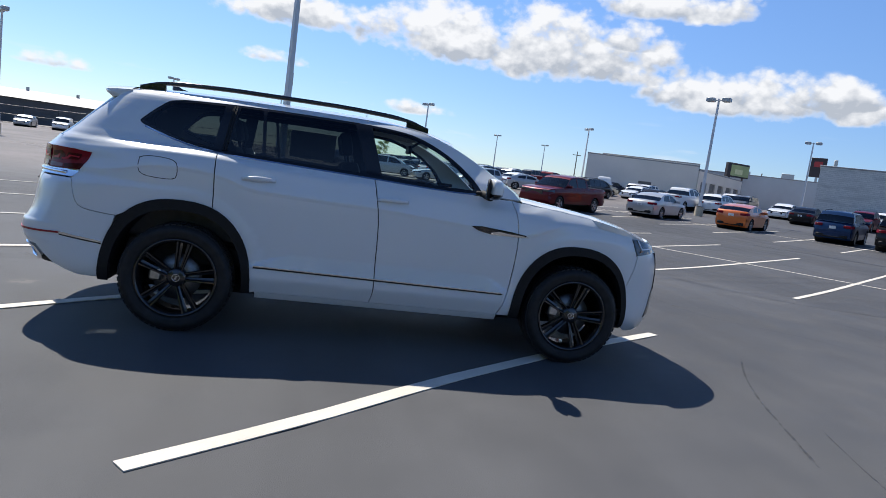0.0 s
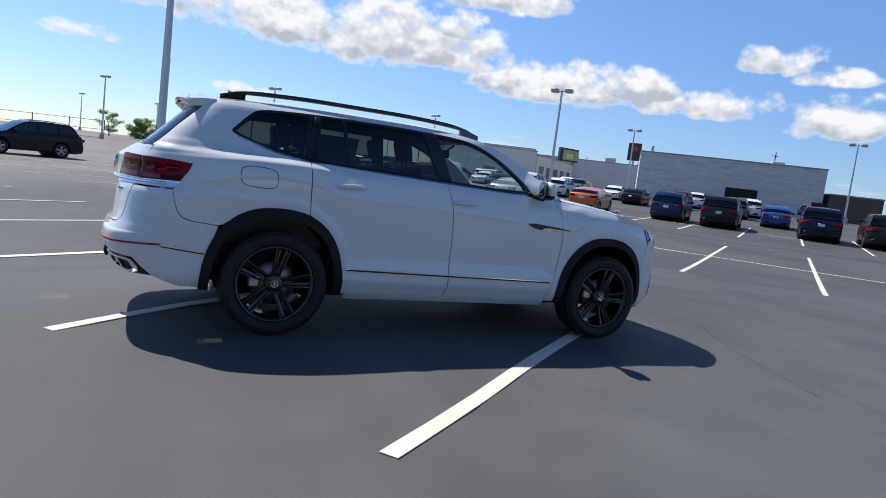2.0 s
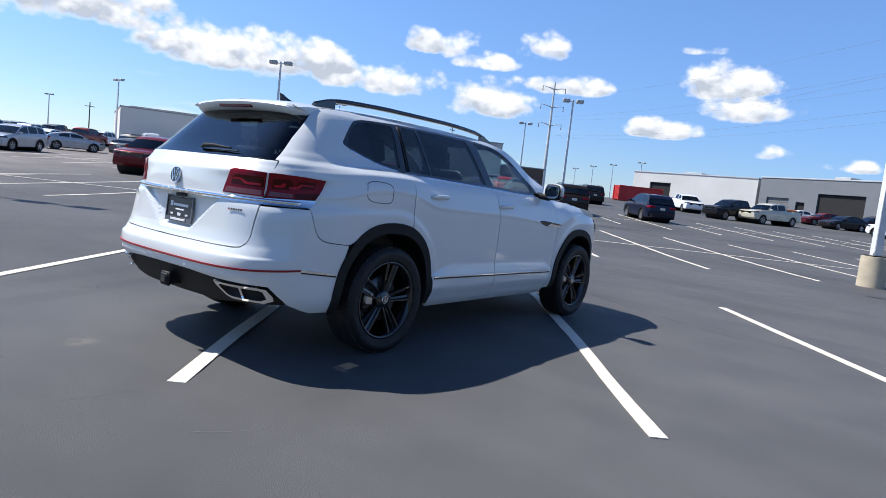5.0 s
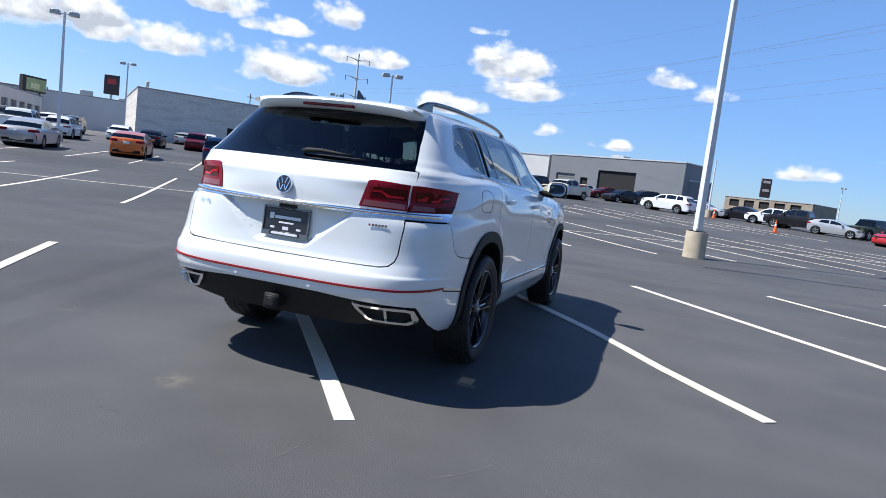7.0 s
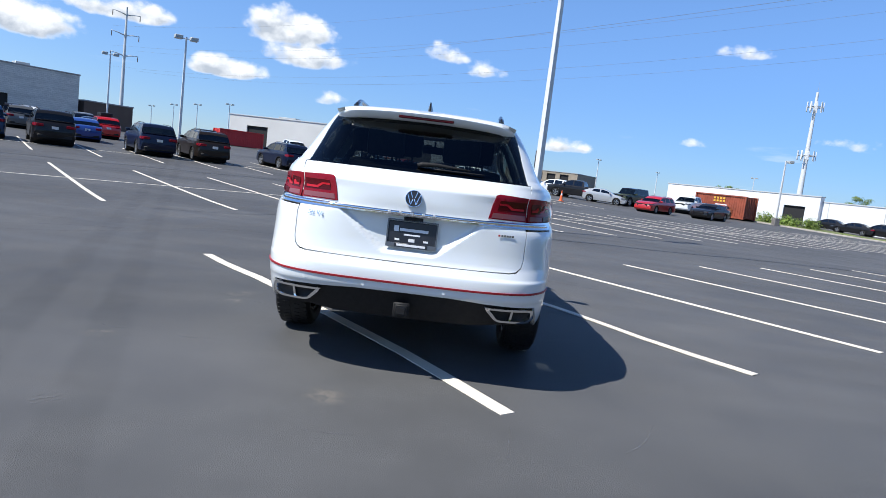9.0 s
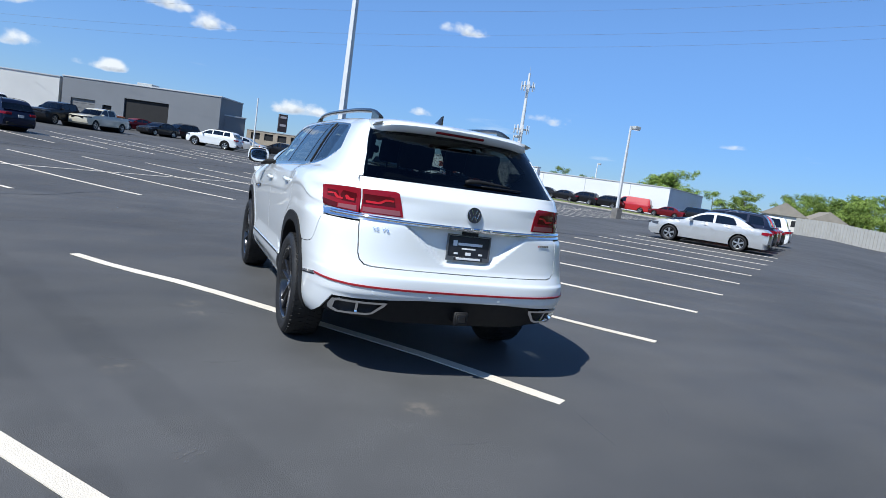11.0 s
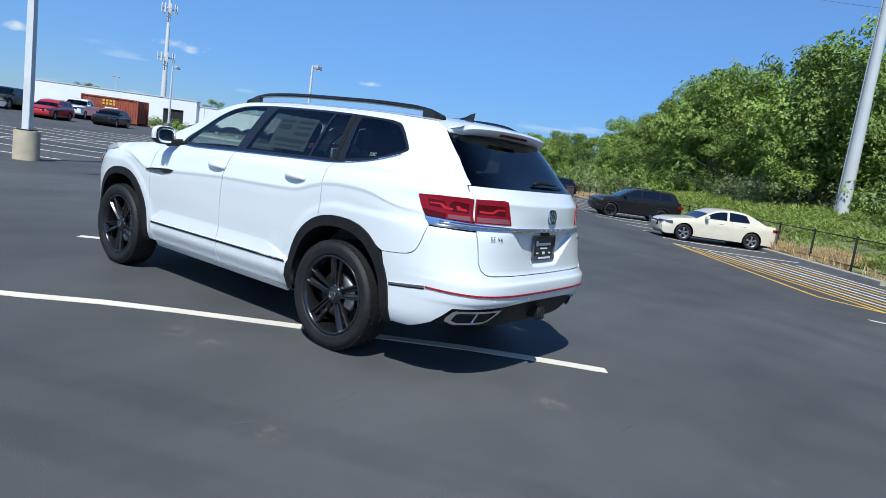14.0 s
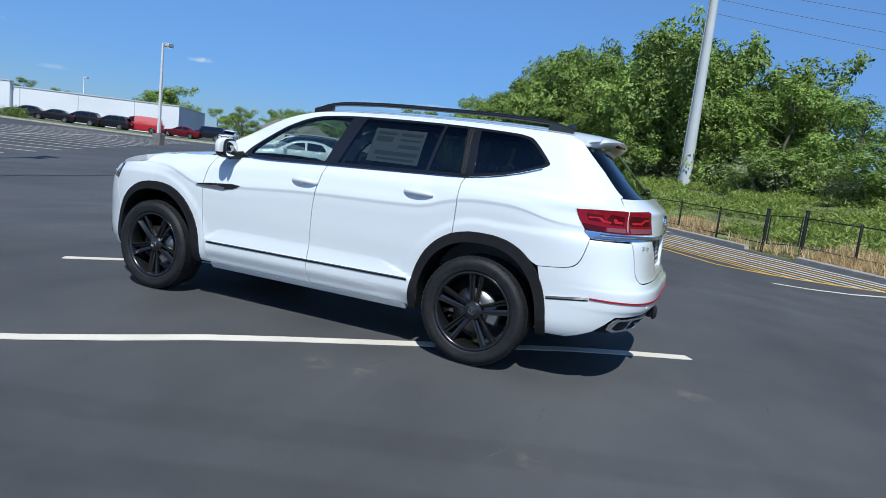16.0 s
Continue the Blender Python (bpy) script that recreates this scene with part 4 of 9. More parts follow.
    for x0, x1, y0, y1 in ((-0.115, -0.085, 0.010, 0.046), (-0.078, 0.10, 0.014, 0.032), (-0.05, 0.052, -0.012, -0.002), (-0.105, -0.075, -0.046, -0.034), (-0.02, 0.02, -0.05, -0.03), (0.075, 0.105, -0.046, -0.034)):
        part("print", box_bm((x0, y0, 0.005), (x1, y1, 0.0072), 0.001), WHITE_INK, pl)
    part("print", box_bm((-0.09, -0.080, 0.0125), (0.09, -0.066, 0.0147), 0.001), WHITE_INK, pl)
    part("bracket", box_bm((-0.06, 0.078, 0.0), (0.06, 0.105, 0.012), 0.003), SATIN_BLACK, pl)
    tx = bpy.data.curves.new("letters", "FONT")
    tx.body, tx.size, tx.extrude, tx.align_x, tx.align_y, tx.space_character = "SE V6", 0.036, 0.001, "CENTER", "CENTER", 1.25
    tx.materials.append(CHROME)
    to = new("letters", tx)
    to.parent = car

    def on_tail(y, z, off):
        """A frame on the tailgate: x to the right seen from behind, y up, z outwards."""
        o_ = skin(sy(y, z), z, off)
        r_ = (skin(sy(y - 0.03, z), z) - skin(sy(y + 0.03, z), z)).normalized()
        u_ = (skin(sy(y, z + 0.02), z + 0.02) - skin(sy(y, z - 0.02), z - 0.02)).normalized()
        n_ = r_.cross(u_).normalized()
        u_ = n_.cross(r_)
        return Matrix(((r_.x, u_.x, n_.x, o_.x), (r_.y, u_.y, n_.y, o_.y), (r_.z, u_.z, n_.z, o_.z), (0, 0, 0, 1)))
    to.matrix_basis = on_tail(0.60, 0.968, 0.007)
    to["label"] = "chrome trim letters"
    mt = on_tail(-0.60, 0.962, 0.003)
    part("badge_mark", box_bm((-0.058, -0.006, 0), (-0.046, 0.006, 0.003), 0.001, mt), RED_INK, car)
    for k in range(5):
        part("badge_mark", box_bm((-0.038 + 0.018 * k, -0.006, 0), (-0.025 + 0.018 * k, 0.006, 0.003), 0.001, mt), TRIM_GREY, car)
    for k in range(5):
        y = 0.14 - 0.07 * k
        q = skin(sy(y, 1.036), 1.036, 0.014)
        part("bar_mark", box_bm((q.x - 0.003, q.y - 0.010, q.z - 0.006), (q.x + 0.004, q.y + 0.010, q.z + 0.006), 0.002), PLATE_SILVER, car)
    # --- top ---
    bm = bmesh.new()
    xs = [0.42 - k * (0.42 + 2.06) / 40 for k in range(41)]
    ridge = lambda x: interp([(-2.1, 1.706), (-1.9, 1.728), (-1.4, 1.75), (-0.7, 1.757), (-0.2, 1.75), (0.2, 1.712), (0.42, 1.655)], x)
    rows = []
    edge = sorted(roof_edge)
    for x in xs:
        ze = interp(edge, x)
        q = shell(sx(x, ze), ze)
        w, row = abs(q.y), []
        for k in range(-10, 11):
            t = k / 10
            zc = ze + (ridge(x) - ze) * (1 - abs(t) ** 2.6)
            row.append(bm.verts.new((q.x, w * t, zc + 0.002)))
        rows.append(row)
    for a, c in zip(rows, rows[1:]):
        for k in range(20):
            bm.faces.new((a[k], a[k + 1], c[k + 1], c[k]))
    bmesh.ops.recalc_face_normals(bm, faces=bm.faces[:])
    part("roof", bm, P, car, "white roof panel")
    # spoiler
    bm = bmesh.new()
    rows = []
    for k in range(-12, 13):
        t = k / 12
        y = 0.608 * t
        bow = 0.05 * t * t + 0.10 * t ** 12
        z0 = -0.028 * t * t - 0.022 * t ** 10
        prof = [(-1.98, 1.722 + z0), (-2.08, 1.714 + z0), (-2.16, 1.702 + z0), (-2.225 + bow, 1.685 + z0), (-2.232 + bow, 1.675 + z0), (-2.226 + bow, 1.660 + z0), (-2.19 + bow, 1.634 + z0), (-2.12, 1.625 + z0), (-2.0, 1.63 + z0)]
        rows.append([bm.verts.new((x, y, z)) for x, z in prof])
    for a, c in zip(rows, rows[1:]):
        for k in range(8):
            bm.faces.new((a[k], c[k], c[k + 1], a[k + 1]))
    for r in (rows[0], rows[-1]):
        bm.faces.new(r)
    bmesh.ops.recalc_face_normals(bm, faces=bm.faces[:])
    part("spoiler", bm, P, car, "white roof spoiler")
    bm = bmesh.new()
    add_box(bm, (-2.222, -0.185, 1.642), (-2.17, 0.185, 1.661), 0.005)
    part("high_brake_light", bm, SMOKED_LENS, car, "dark red high brake lamp", m=Matrix.Translation((0.0, 0, -0.004)))
    # roof rails
    for side in (1, -1):
        rl = new("roof_rail")
        rl.parent = car
        rl["label"] = "black roof rail"
        line = [(x, side * interp([(-1.95, 0.515), (-1.2, 0.545), (-0.3, 0.555), (0.22, 0.53)], x), interp([(-1.95, 1.712), (-1.85, 1.744), (-1.65, 1.764), (-1.2, 1.777), (-0.6, 1.778), (-0.1, 1.762), (0.1, 1.738), (0.22, 1.704)], x)) for x in [-1.95 + 2.17 * k / 36 for k in range(37)]]
        rad = [0.009 + 0.009 * smooth01(min(k, 36 - k) / 5) for k in range(37)]
        part("rail_bar", sweep(bmesh.new(), line, rad, 10, 0.9), GLOSS_BLACK, rl)
        for x0, x1 in ((-1.93, -1.74), (0.04, 0.21)):
            bm = bmesh.new()
            seg = [p_ for p_ in line if x0 - 0.03 <= p_[0] <= x1 + 0.03]
            a = [(bm.verts.new((x, y - 0.017, z)), bm.verts.new((x, y + 0.017, z)), bm.verts.new((x, y + 0.017, ridge(x) - 0.035)), bm.verts.new((x, y - 0.017, ridge(x) - 0.035))) for x, y, z in seg]
            for p_, q_ in zip(a, a[1:]):
                for k in range(4):
                    bm.faces.new((p_[k], p_[(k + 1) % 4], q_[(k + 1) % 4], q_[k]))
            bm.faces.new(a[0])
            bm.faces.new(a[-1][::-1])
            bmesh.ops.recalc_face_normals(bm, faces=bm.faces[:])
            part("rail_foot", bm, GLOSS_BLACK, rl)
    # aerial fin
    bm = bmesh.new()
    secs = []
    for t, h, w in ((0, 0.0, 0.006), (0.3, 0.018, 0.024), (0.6, 0.035, 0.028), (0.85, 0.062, 0.022), (1.0, 0.072, 0.008)):
        x = -1.66 - 0.17 * t
        zr = ridge(x) - 0.012
        secs.append([bm.verts.new((x, -w, zr)), bm.verts.new((x - 0.01 * t, -w * 0.3, zr + h + 0.01)), bm.verts.new((x - 0.01 * t, w * 0.3, zr + h + 0.01)), bm.verts.new((x, w, zr))])
    for a, c in zip(secs, secs[1:]):
        for k in range(3):
            bm.faces.new((a[k], a[k + 1], c[k + 1], c[k]))
    bm.faces.new(secs[0])
    bm.faces.new(secs[-1][::-1])
    bmesh.ops.recalc_face_normals(bm, faces=bm.faces[:])
    part("aerial_fin", bm, GLOSS_BLACK, car, "black shark-fin aerial")
    # bonnet and windscreen
    bm = bmesh.new()
    rows = []
    for k in range(25):
        x = 0.99 + (2.27 - 0.99) * k / 24
        ze = interp(HOOD_EDGE, min(x, 2.02))
        if x > 1.95:
            ze = interp([(1.95, 1.085), (2.02, 1.062), (2.08, 1.048), (2.18, 1.022), (2.27, 0.985)], x)
        u, xs_, ys_ = end_curve(False, min(ze, 1.06))
        w = abs(shell(sx(x, min(ze, 1.06 if x > 1.6 else ze)), min(ze, 1.06 if x > 1.6 else ze)).y) * (1 if x < 1.95 else 1 - 0.10 * ((x - 1.95) / 0.32) ** 2.5)
        row = []
        for j in range(-9, 10):
            t = max(min(j / 8, 1), -1)
            rise = (0.045 * (1 - abs(t) ** 2.2) + 0.012 * math.exp(-((abs(t) - 0.78) / 0.08) ** 2)) * (1 if x < 2.1 else 1 - smooth01((x - 2.1) / 0.25) * 0.6)
            row.append(bm.verts.new((x + 0.12 * (1 - t * t) * (k / 24) ** 3, w * t * (1 if abs(j) < 9 else 0.988), ze + rise + 0.002 - (0.045 if abs(j) == 9 else 0))))
        rows.append(row)
    for a, c in zip(rows, rows[1:]):
        for j in range(18):
            bm.faces.new((a[j], c[j], c[j + 1], a[j + 1]))
    bmesh.ops.recalc_face_normals(bm, faces=bm.faces[:])
    part("bonnet", bm, P, car, "white bonnet")
    bm = bmesh.new()
    rows = []
    for k in range(9):
        t = k / 8
        zz = 1.235 + (1.655 - 1.235) * t
        ex = interp(sorted((z, x) for x, z in roof_edge if x > -0.1), zz)
        q = shell(sx(ex, zz), zz)
        rows.append([bm.verts.new((ex + 0.16 * (1 - (j / 6) ** 2) * (1 - 0.6 * t), abs(q.y) * j / 6, zz + 0.01 * (1 - (j / 6) ** 2))) for j in range(-6, 7)])
    for a, c in zip(rows, rows[1:]):
        for j in range(12):
            bm.faces.new((a[j], a[j + 1], c[j + 1], c[j]))
    bmesh.ops.recalc_face_normals(bm, faces=bm.faces[:])
    part("windscreen", bm, DOOR_GLASS, car, "clear windscreen")
    part("cowl", box_bm((0.85, -0.74, 1.17), (1.12, 0.74, 1.235), 0.02), SATIN_BLACK, car)
    # mirrors, door handles, fuel flap, fender badges
    for side in (1, -1):
        mr = new("door_mirror")
        mr.parent = car
        mr["label"] = "white door mirror with black foot"
        mt = Matrix.Diagonal((1, side, 1, 1))
        bm = bmesh.new()
        bmesh.ops.create_uvsphere(bm, u_segments=24, v_segments=14, radius=1)
        for v in bm.verts:
            x, y, z = v.co
            f = lambda c, e: math.copysign(abs(c) ** e, c)
            v.co = (0.690 + (0.085 - 0.03 * (y < 0) * abs(y)) * f(x, 0.8) * (1 if x > 0 else 0.40), -1.022 + 0.108 * f(y, 0.65), 1.306 + 0.080 * f(z, 0.65))
        bmesh.ops.transform(bm, matrix=mt, verts=bm.verts[:])
        bmesh.ops.recalc_face_normals(bm, faces=bm.faces[:])
        low_ = bm.copy()
        cut_ = 1.272
        bmesh.ops.bisect_plane(bm, geom=bm.verts[:] + bm.edges[:] + bm.faces[:], plane_co=(0, 0, cut_), plane_no=(0, 0, -1), clear_outer=True)
        bmesh.ops.bisect_plane(low_, geom=low_.verts[:] + low_.edges[:] + low_.faces[:], plane_co=(0, 0, cut_), plane_no=(0, 0, 1), clear_outer=True)
        part("cap", bm, P, mr, "white mirror cap")
        part("housing", low_, GLOSS_BLACK, mr, "black lower mirror housing")
        for nm, x0, dx, wy, hz, mat in (("surround", 0.660, 0.016, 0.103, 0.077, SATIN_BLACK), ("mirror_glass", 0.647, 0.006, 0.090, 0.063, material("mirror", (0.55, 0.58, 0.60), 0.02, metal=1.0))):
            bm = bmesh.new()
            bmesh.ops.create_uvsphere(bm, u_segments=32, v_segments=16, radius=1, matrix=Matrix.Rotation(math.pi / 2, 4, "Y"))
            for v in bm.verts:
                x, y, z = v.co
                r = math.hypot(y, z)
                k = ((abs(y) / r) ** 3.2 + (abs(z) / r) ** 3.2) ** (-1 / 3.2) * r ** 0.35 if r > 1e-4 else 0
                v.co = (x0 + dx * x + 0.25 * wy * k * y / max(r, 1e-4), -1.022 + wy * k * y / max(r, 1e-4), 1.304 + hz * k * z / max(r, 1e-4))
            bmesh.ops.transform(bm, matrix=mt, verts=bm.verts[:])
            bmesh.ops.recalc_face_normals(bm, faces=bm.faces[:])
            part(nm, bm, mat, mr, smooth=50)
        bm = sweep(bmesh.new(), [(0.67, -0.86, 1.258), (0.68, -0.92, 1.252), (0.69, -0.99, 1.248)], [0.032, 0.030, 0.035], 10)
        add_box(bm, (0.60, -0.885, 1.243), (0.76, -0.845, 1.278), 0.01)
        bmesh.ops.transform(bm, matrix=mt, verts=bm.verts[:])
        bmesh.ops.recalc_face_normals(bm, faces=bm.faces[:])
        part("foot", bm, SATIN_BLACK, mr)
        for hx, hz in ((-1.005, 1.150), (-0.035, 1.118)):
            h = new("door_handle")
            h.parent = car
            h["label"] = "white door handle"
            line = []
            for k in range(9):
                t = k / 8
                q = skin(hx - 0.115 + 0.23 * t, hz + 0.006 * t, 0.030 * math.sin(math.pi * t) ** 0.5 + 0.002)
                line.append((q.x, q.y if side == 1 else -q.y, q.z))
            part("grip", sweep(bmesh.new(), line, [0.012, 0.015, 0.017, 0.018, 0.018, 0.018, 0.017, 0.015, 0.012], 10, 0.7), P, h)
            # no hollow: a flush disc whose greyer white carries the recess's shade
            bm = bmesh.new()
            bmesh.ops.create_uvsphere(bm, u_segments=16, v_segments=8, radius=1)
            q = skin(hx - 0.01, hz, 0.0)
            for v in bm.verts:
                v.co = (hx - 0.015 + 0.075 * v.co.x, side * (q.y + 0.004) + 0.004 * v.co.y, hz - 0.004 + 0.026 * v.co.z)
            part("cup", bm, material("white_recess_shade", (0.62, 0.63, 0.64), 0.3, coat=0.6, vary=0.02), h)
    fuel = chain([(-1.80, 1.205), (-1.74, 1.222), (-1.62, 1.218), (-1.565, 1.195), (-1.555, 1.14), (-1.565, 1.095), (-1.62, 1.082), (-1.74, 1.087), (-1.795, 1.11), (-1.805, 1.16), (-1.80, 1.205)], 2)[:-1]
    cx, cz = -1.68, 1.152
    ring = [(cx + (x - cx) * 1.045, cz + (z - cz) * 1.07) for x, z in fuel]
    panel("fuel_flap_gap", PX(*ring), TRIM_GREY, car, holes=[PX(*fuel)], off=0.0008, thick=0.002, mirror=False)
    badge = [(0.575, 1.012), (0.66, 1.018), (0.90, 1.000), (1.02, 0.985), (1.02, 0.978), (0.94, 0.970), (0.72, 0.968), (0.64, 0.982)]
    panel("wing_badge", PX(*badge), GLOSS_BLACK, car, off=0.006, thick=0.012, label="black side badge with chrome edge")
    panel("wing_badge_chrome", PX((0.74, 0.985), (0.80, 0.992), (0.88, 0.984), (1.035, 0.981), (0.95, 0.968), (0.73, 0.964)), CHROME, car, off=0.010, thick=0.008)
    # --- cabin and underside ---
    part("floor_pan", box_bm((-1.9, -0.80, 0.285), (2.05, 0.80, 0.345), 0.03), SATIN_BLACK, car)
    bm = box_bm((-1.02, -0.86, 0.34), (0.93, 0.86, 0.42), 0.02)
    add_box(bm, (-2.35, -0.60, 0.42), (-1.05, 0.60, 0.62), 0.03)
    part("cabin_floor", bm, TRIM_GREY, car)
    for side in (1, -1):
        bm = box_bm((-1.05, min(side * 0.80, side * 0.84), 0.42), (0.9, max(side * 0.80, side * 0.84), 1.24), 0.03)
        add_box(bm, (-2.2, min(side * 0.66, side * 0.70), 0.62), (-1.05, max(side * 0.66, side * 0.70), 1.28), 0.03)
        part("door_lining", bm, TRIM_GREY, car)
    bm = box_bm((0.52, -0.74, 0.80), (0.98, 0.74, 1.18), 0.06, seg=2)
    add_box(bm, (0.60, 0.16, 1.14), (0.9, 0.60, 1.245), 0.05)
    add_box(bm, (0.98, -0.80, 0.42), (1.04, 0.80, 1.17), 0.01)
    part("dashboard", bm, TRIM_GREY, car)
    wheel = new("steering_wheel")
    wheel.parent = car
    wheel.matrix_basis = Matrix.Translation((0.42, 0.38, 1.10)) @ pose(0, 0, 0, 0, -62, 0)
    ringp = [(0.18 * math.cos(2 * math.pi * k / 24), 0.18 * math.sin(2 * math.pi * k / 24), 0) for k in range(25)]
    part("wheel_rim", sweep(bmesh.new(), ringp, 0.016, 8), SATIN_BLACK, wheel)
    bm = box_bm((-0.17, -0.02, -0.02), (0.17, 0.02, 0.0), 0.008, Matrix.Rotation(math.pi / 2, 4, "Z"))
    add_box(bm, (-0.06, -0.06, -0.05), (0.06, 0.06, 0.01), 0.02)
    part("wheel_hub", bm, SATIN_BLACK, wheel)
    build_seat(car, (0.0, 0.38, 0.66))
    build_seat(car, (0.0, -0.38, 0.66))
    build_seat(car, (-0.92, 0.33, 0.66), 0.62, 14, 2)
    build_seat(car, (-0.92, -0.40, 0.66), 0.42, 14, 1)
    build_seat(car, (-1.70, 0.0, 0.62), 1.05, 12, 2)
    bm = box_bm((0.14, -0.12, 1.50), (0.17, 0.12, 1.575), 0.012)
    add_tube(bm, (0.17, 0, 1.56), (0.26, 0, 1.63), 0.01, seg=8)
    part("rear_view_mirror", bm, SATIN_BLACK, car)
    bm = bmesh.new()
    rr = [[bm.verts.new((x, abs(shell(sx(x, 1.66), 1.66).y) * 0.97 * j / 4, ridge(x) - 0.06 - 0.02 * (j / 4) ** 2)) for j in range(-4, 5)] for x in (0.25, -0.4, -1.1, -1.6, -2.0)]
    for a, c in zip(rr, rr[1:]):
        for j in range(8):
            bm.faces.new((a[j], c[j], c[j + 1], a[j + 1]))
    part("headliner", bm, material("headliner_cloth", (0.32, 0.31, 0.29), 0.9, vary=0.05, scale=30), car)
    # price sheet inside the left rear door glass
    st = new("window_sticker")
    st.parent = car
    st["label"] = "white printed price sheet inside the glass"

    def sheet(a, b):
        p = skin(a, b, -0.014)
        return Vector((p.x, -p.y, p.z))

    def slip(name, x0, x1, z0, z1, mat, off):
        bm = flat_region(PX((x0, z0), (x1, z0), (x1, z1), (x0, z1)), [], 0.1)
        bend(bm, lambda a, b: Vector((skin(a, b, off).x, -skin(a, b, off).y, skin(a, b, off).z)), 0.001, out=outward)
        part(name, bm, mat, st)
    slip("sheet", -0.90, -0.47, 1.345, 1.60, PAPER, -0.012)
    for z0, z1, x0, x1 in ((1.555, 1.575, -0.66, -0.50), (1.555, 1.575, -0.88, -0.70), (1.50, 1.54, -0.64, -0.5), (1.46, 1.485, -0.88, -0.70), (1.40, 1.43, -0.88, -0.52), (1.365, 1.38, -0.86, -0.55), (1.515, 1.53, -0.88, -0.70)):
        slip("print", x0, x1, z0, z1, material("faint_print", (0.42, 0.45, 0.46), 0.7), -0.010)
    # wheels
    for x, y, left, turn in ((-1.505, -0.86, False, 10), (1.50, -0.86, False, 16), (-1.505, 0.86, True, 2), (1.50, 0.86, True, 36)):
        build_wheel("wheel", car, (x, y, 0.388), left, turn)
    # silencers seen under the sill
    bm = tube_bm((-0.9, -0.25, 0.27), (0.3, -0.25, 0.27), 0.05, seg=12)
    add_box(bm, (-1.9, -0.5, 0.24), (-1.6, 0.5, 0.34), 0.05, seg=2)
    part("exhaust_pipe", bm, STEEL, car)
    return car


build_main_car()

# ---- the lot ----
# The bays run along DP, the rows of bays along DQ.
DP, DQ = Vector((0.7996, 0.6007, 0)), Vector((0.6007, -0.7996, 0))
ROW_HEADING = math.degrees(math.atan2(DP.y, DP.x))


def lot(p, q, dz=0.0):
    v = DP * p + DQ * q
    return Vector((v.x, v.y, terrain(v.x, v.y) + dz))


def terrain(x, y):
    """The lot, and the weedy bank that rises behind its kerb."""
    p = x * DP.x + y * DP.y
    z = ground_z(x, y)
    if p < -15.2:
        z += 0.10 + 1.75 * smooth01((-15.2 - p) / 11.5) + 0.03 * min(max(-27 - p, 0), 60)
        z += 0.12 * noise.noise((x * 0.25, y * 0.25, 3.0)) * smooth01((-15.5 - p) / 3)
    return z


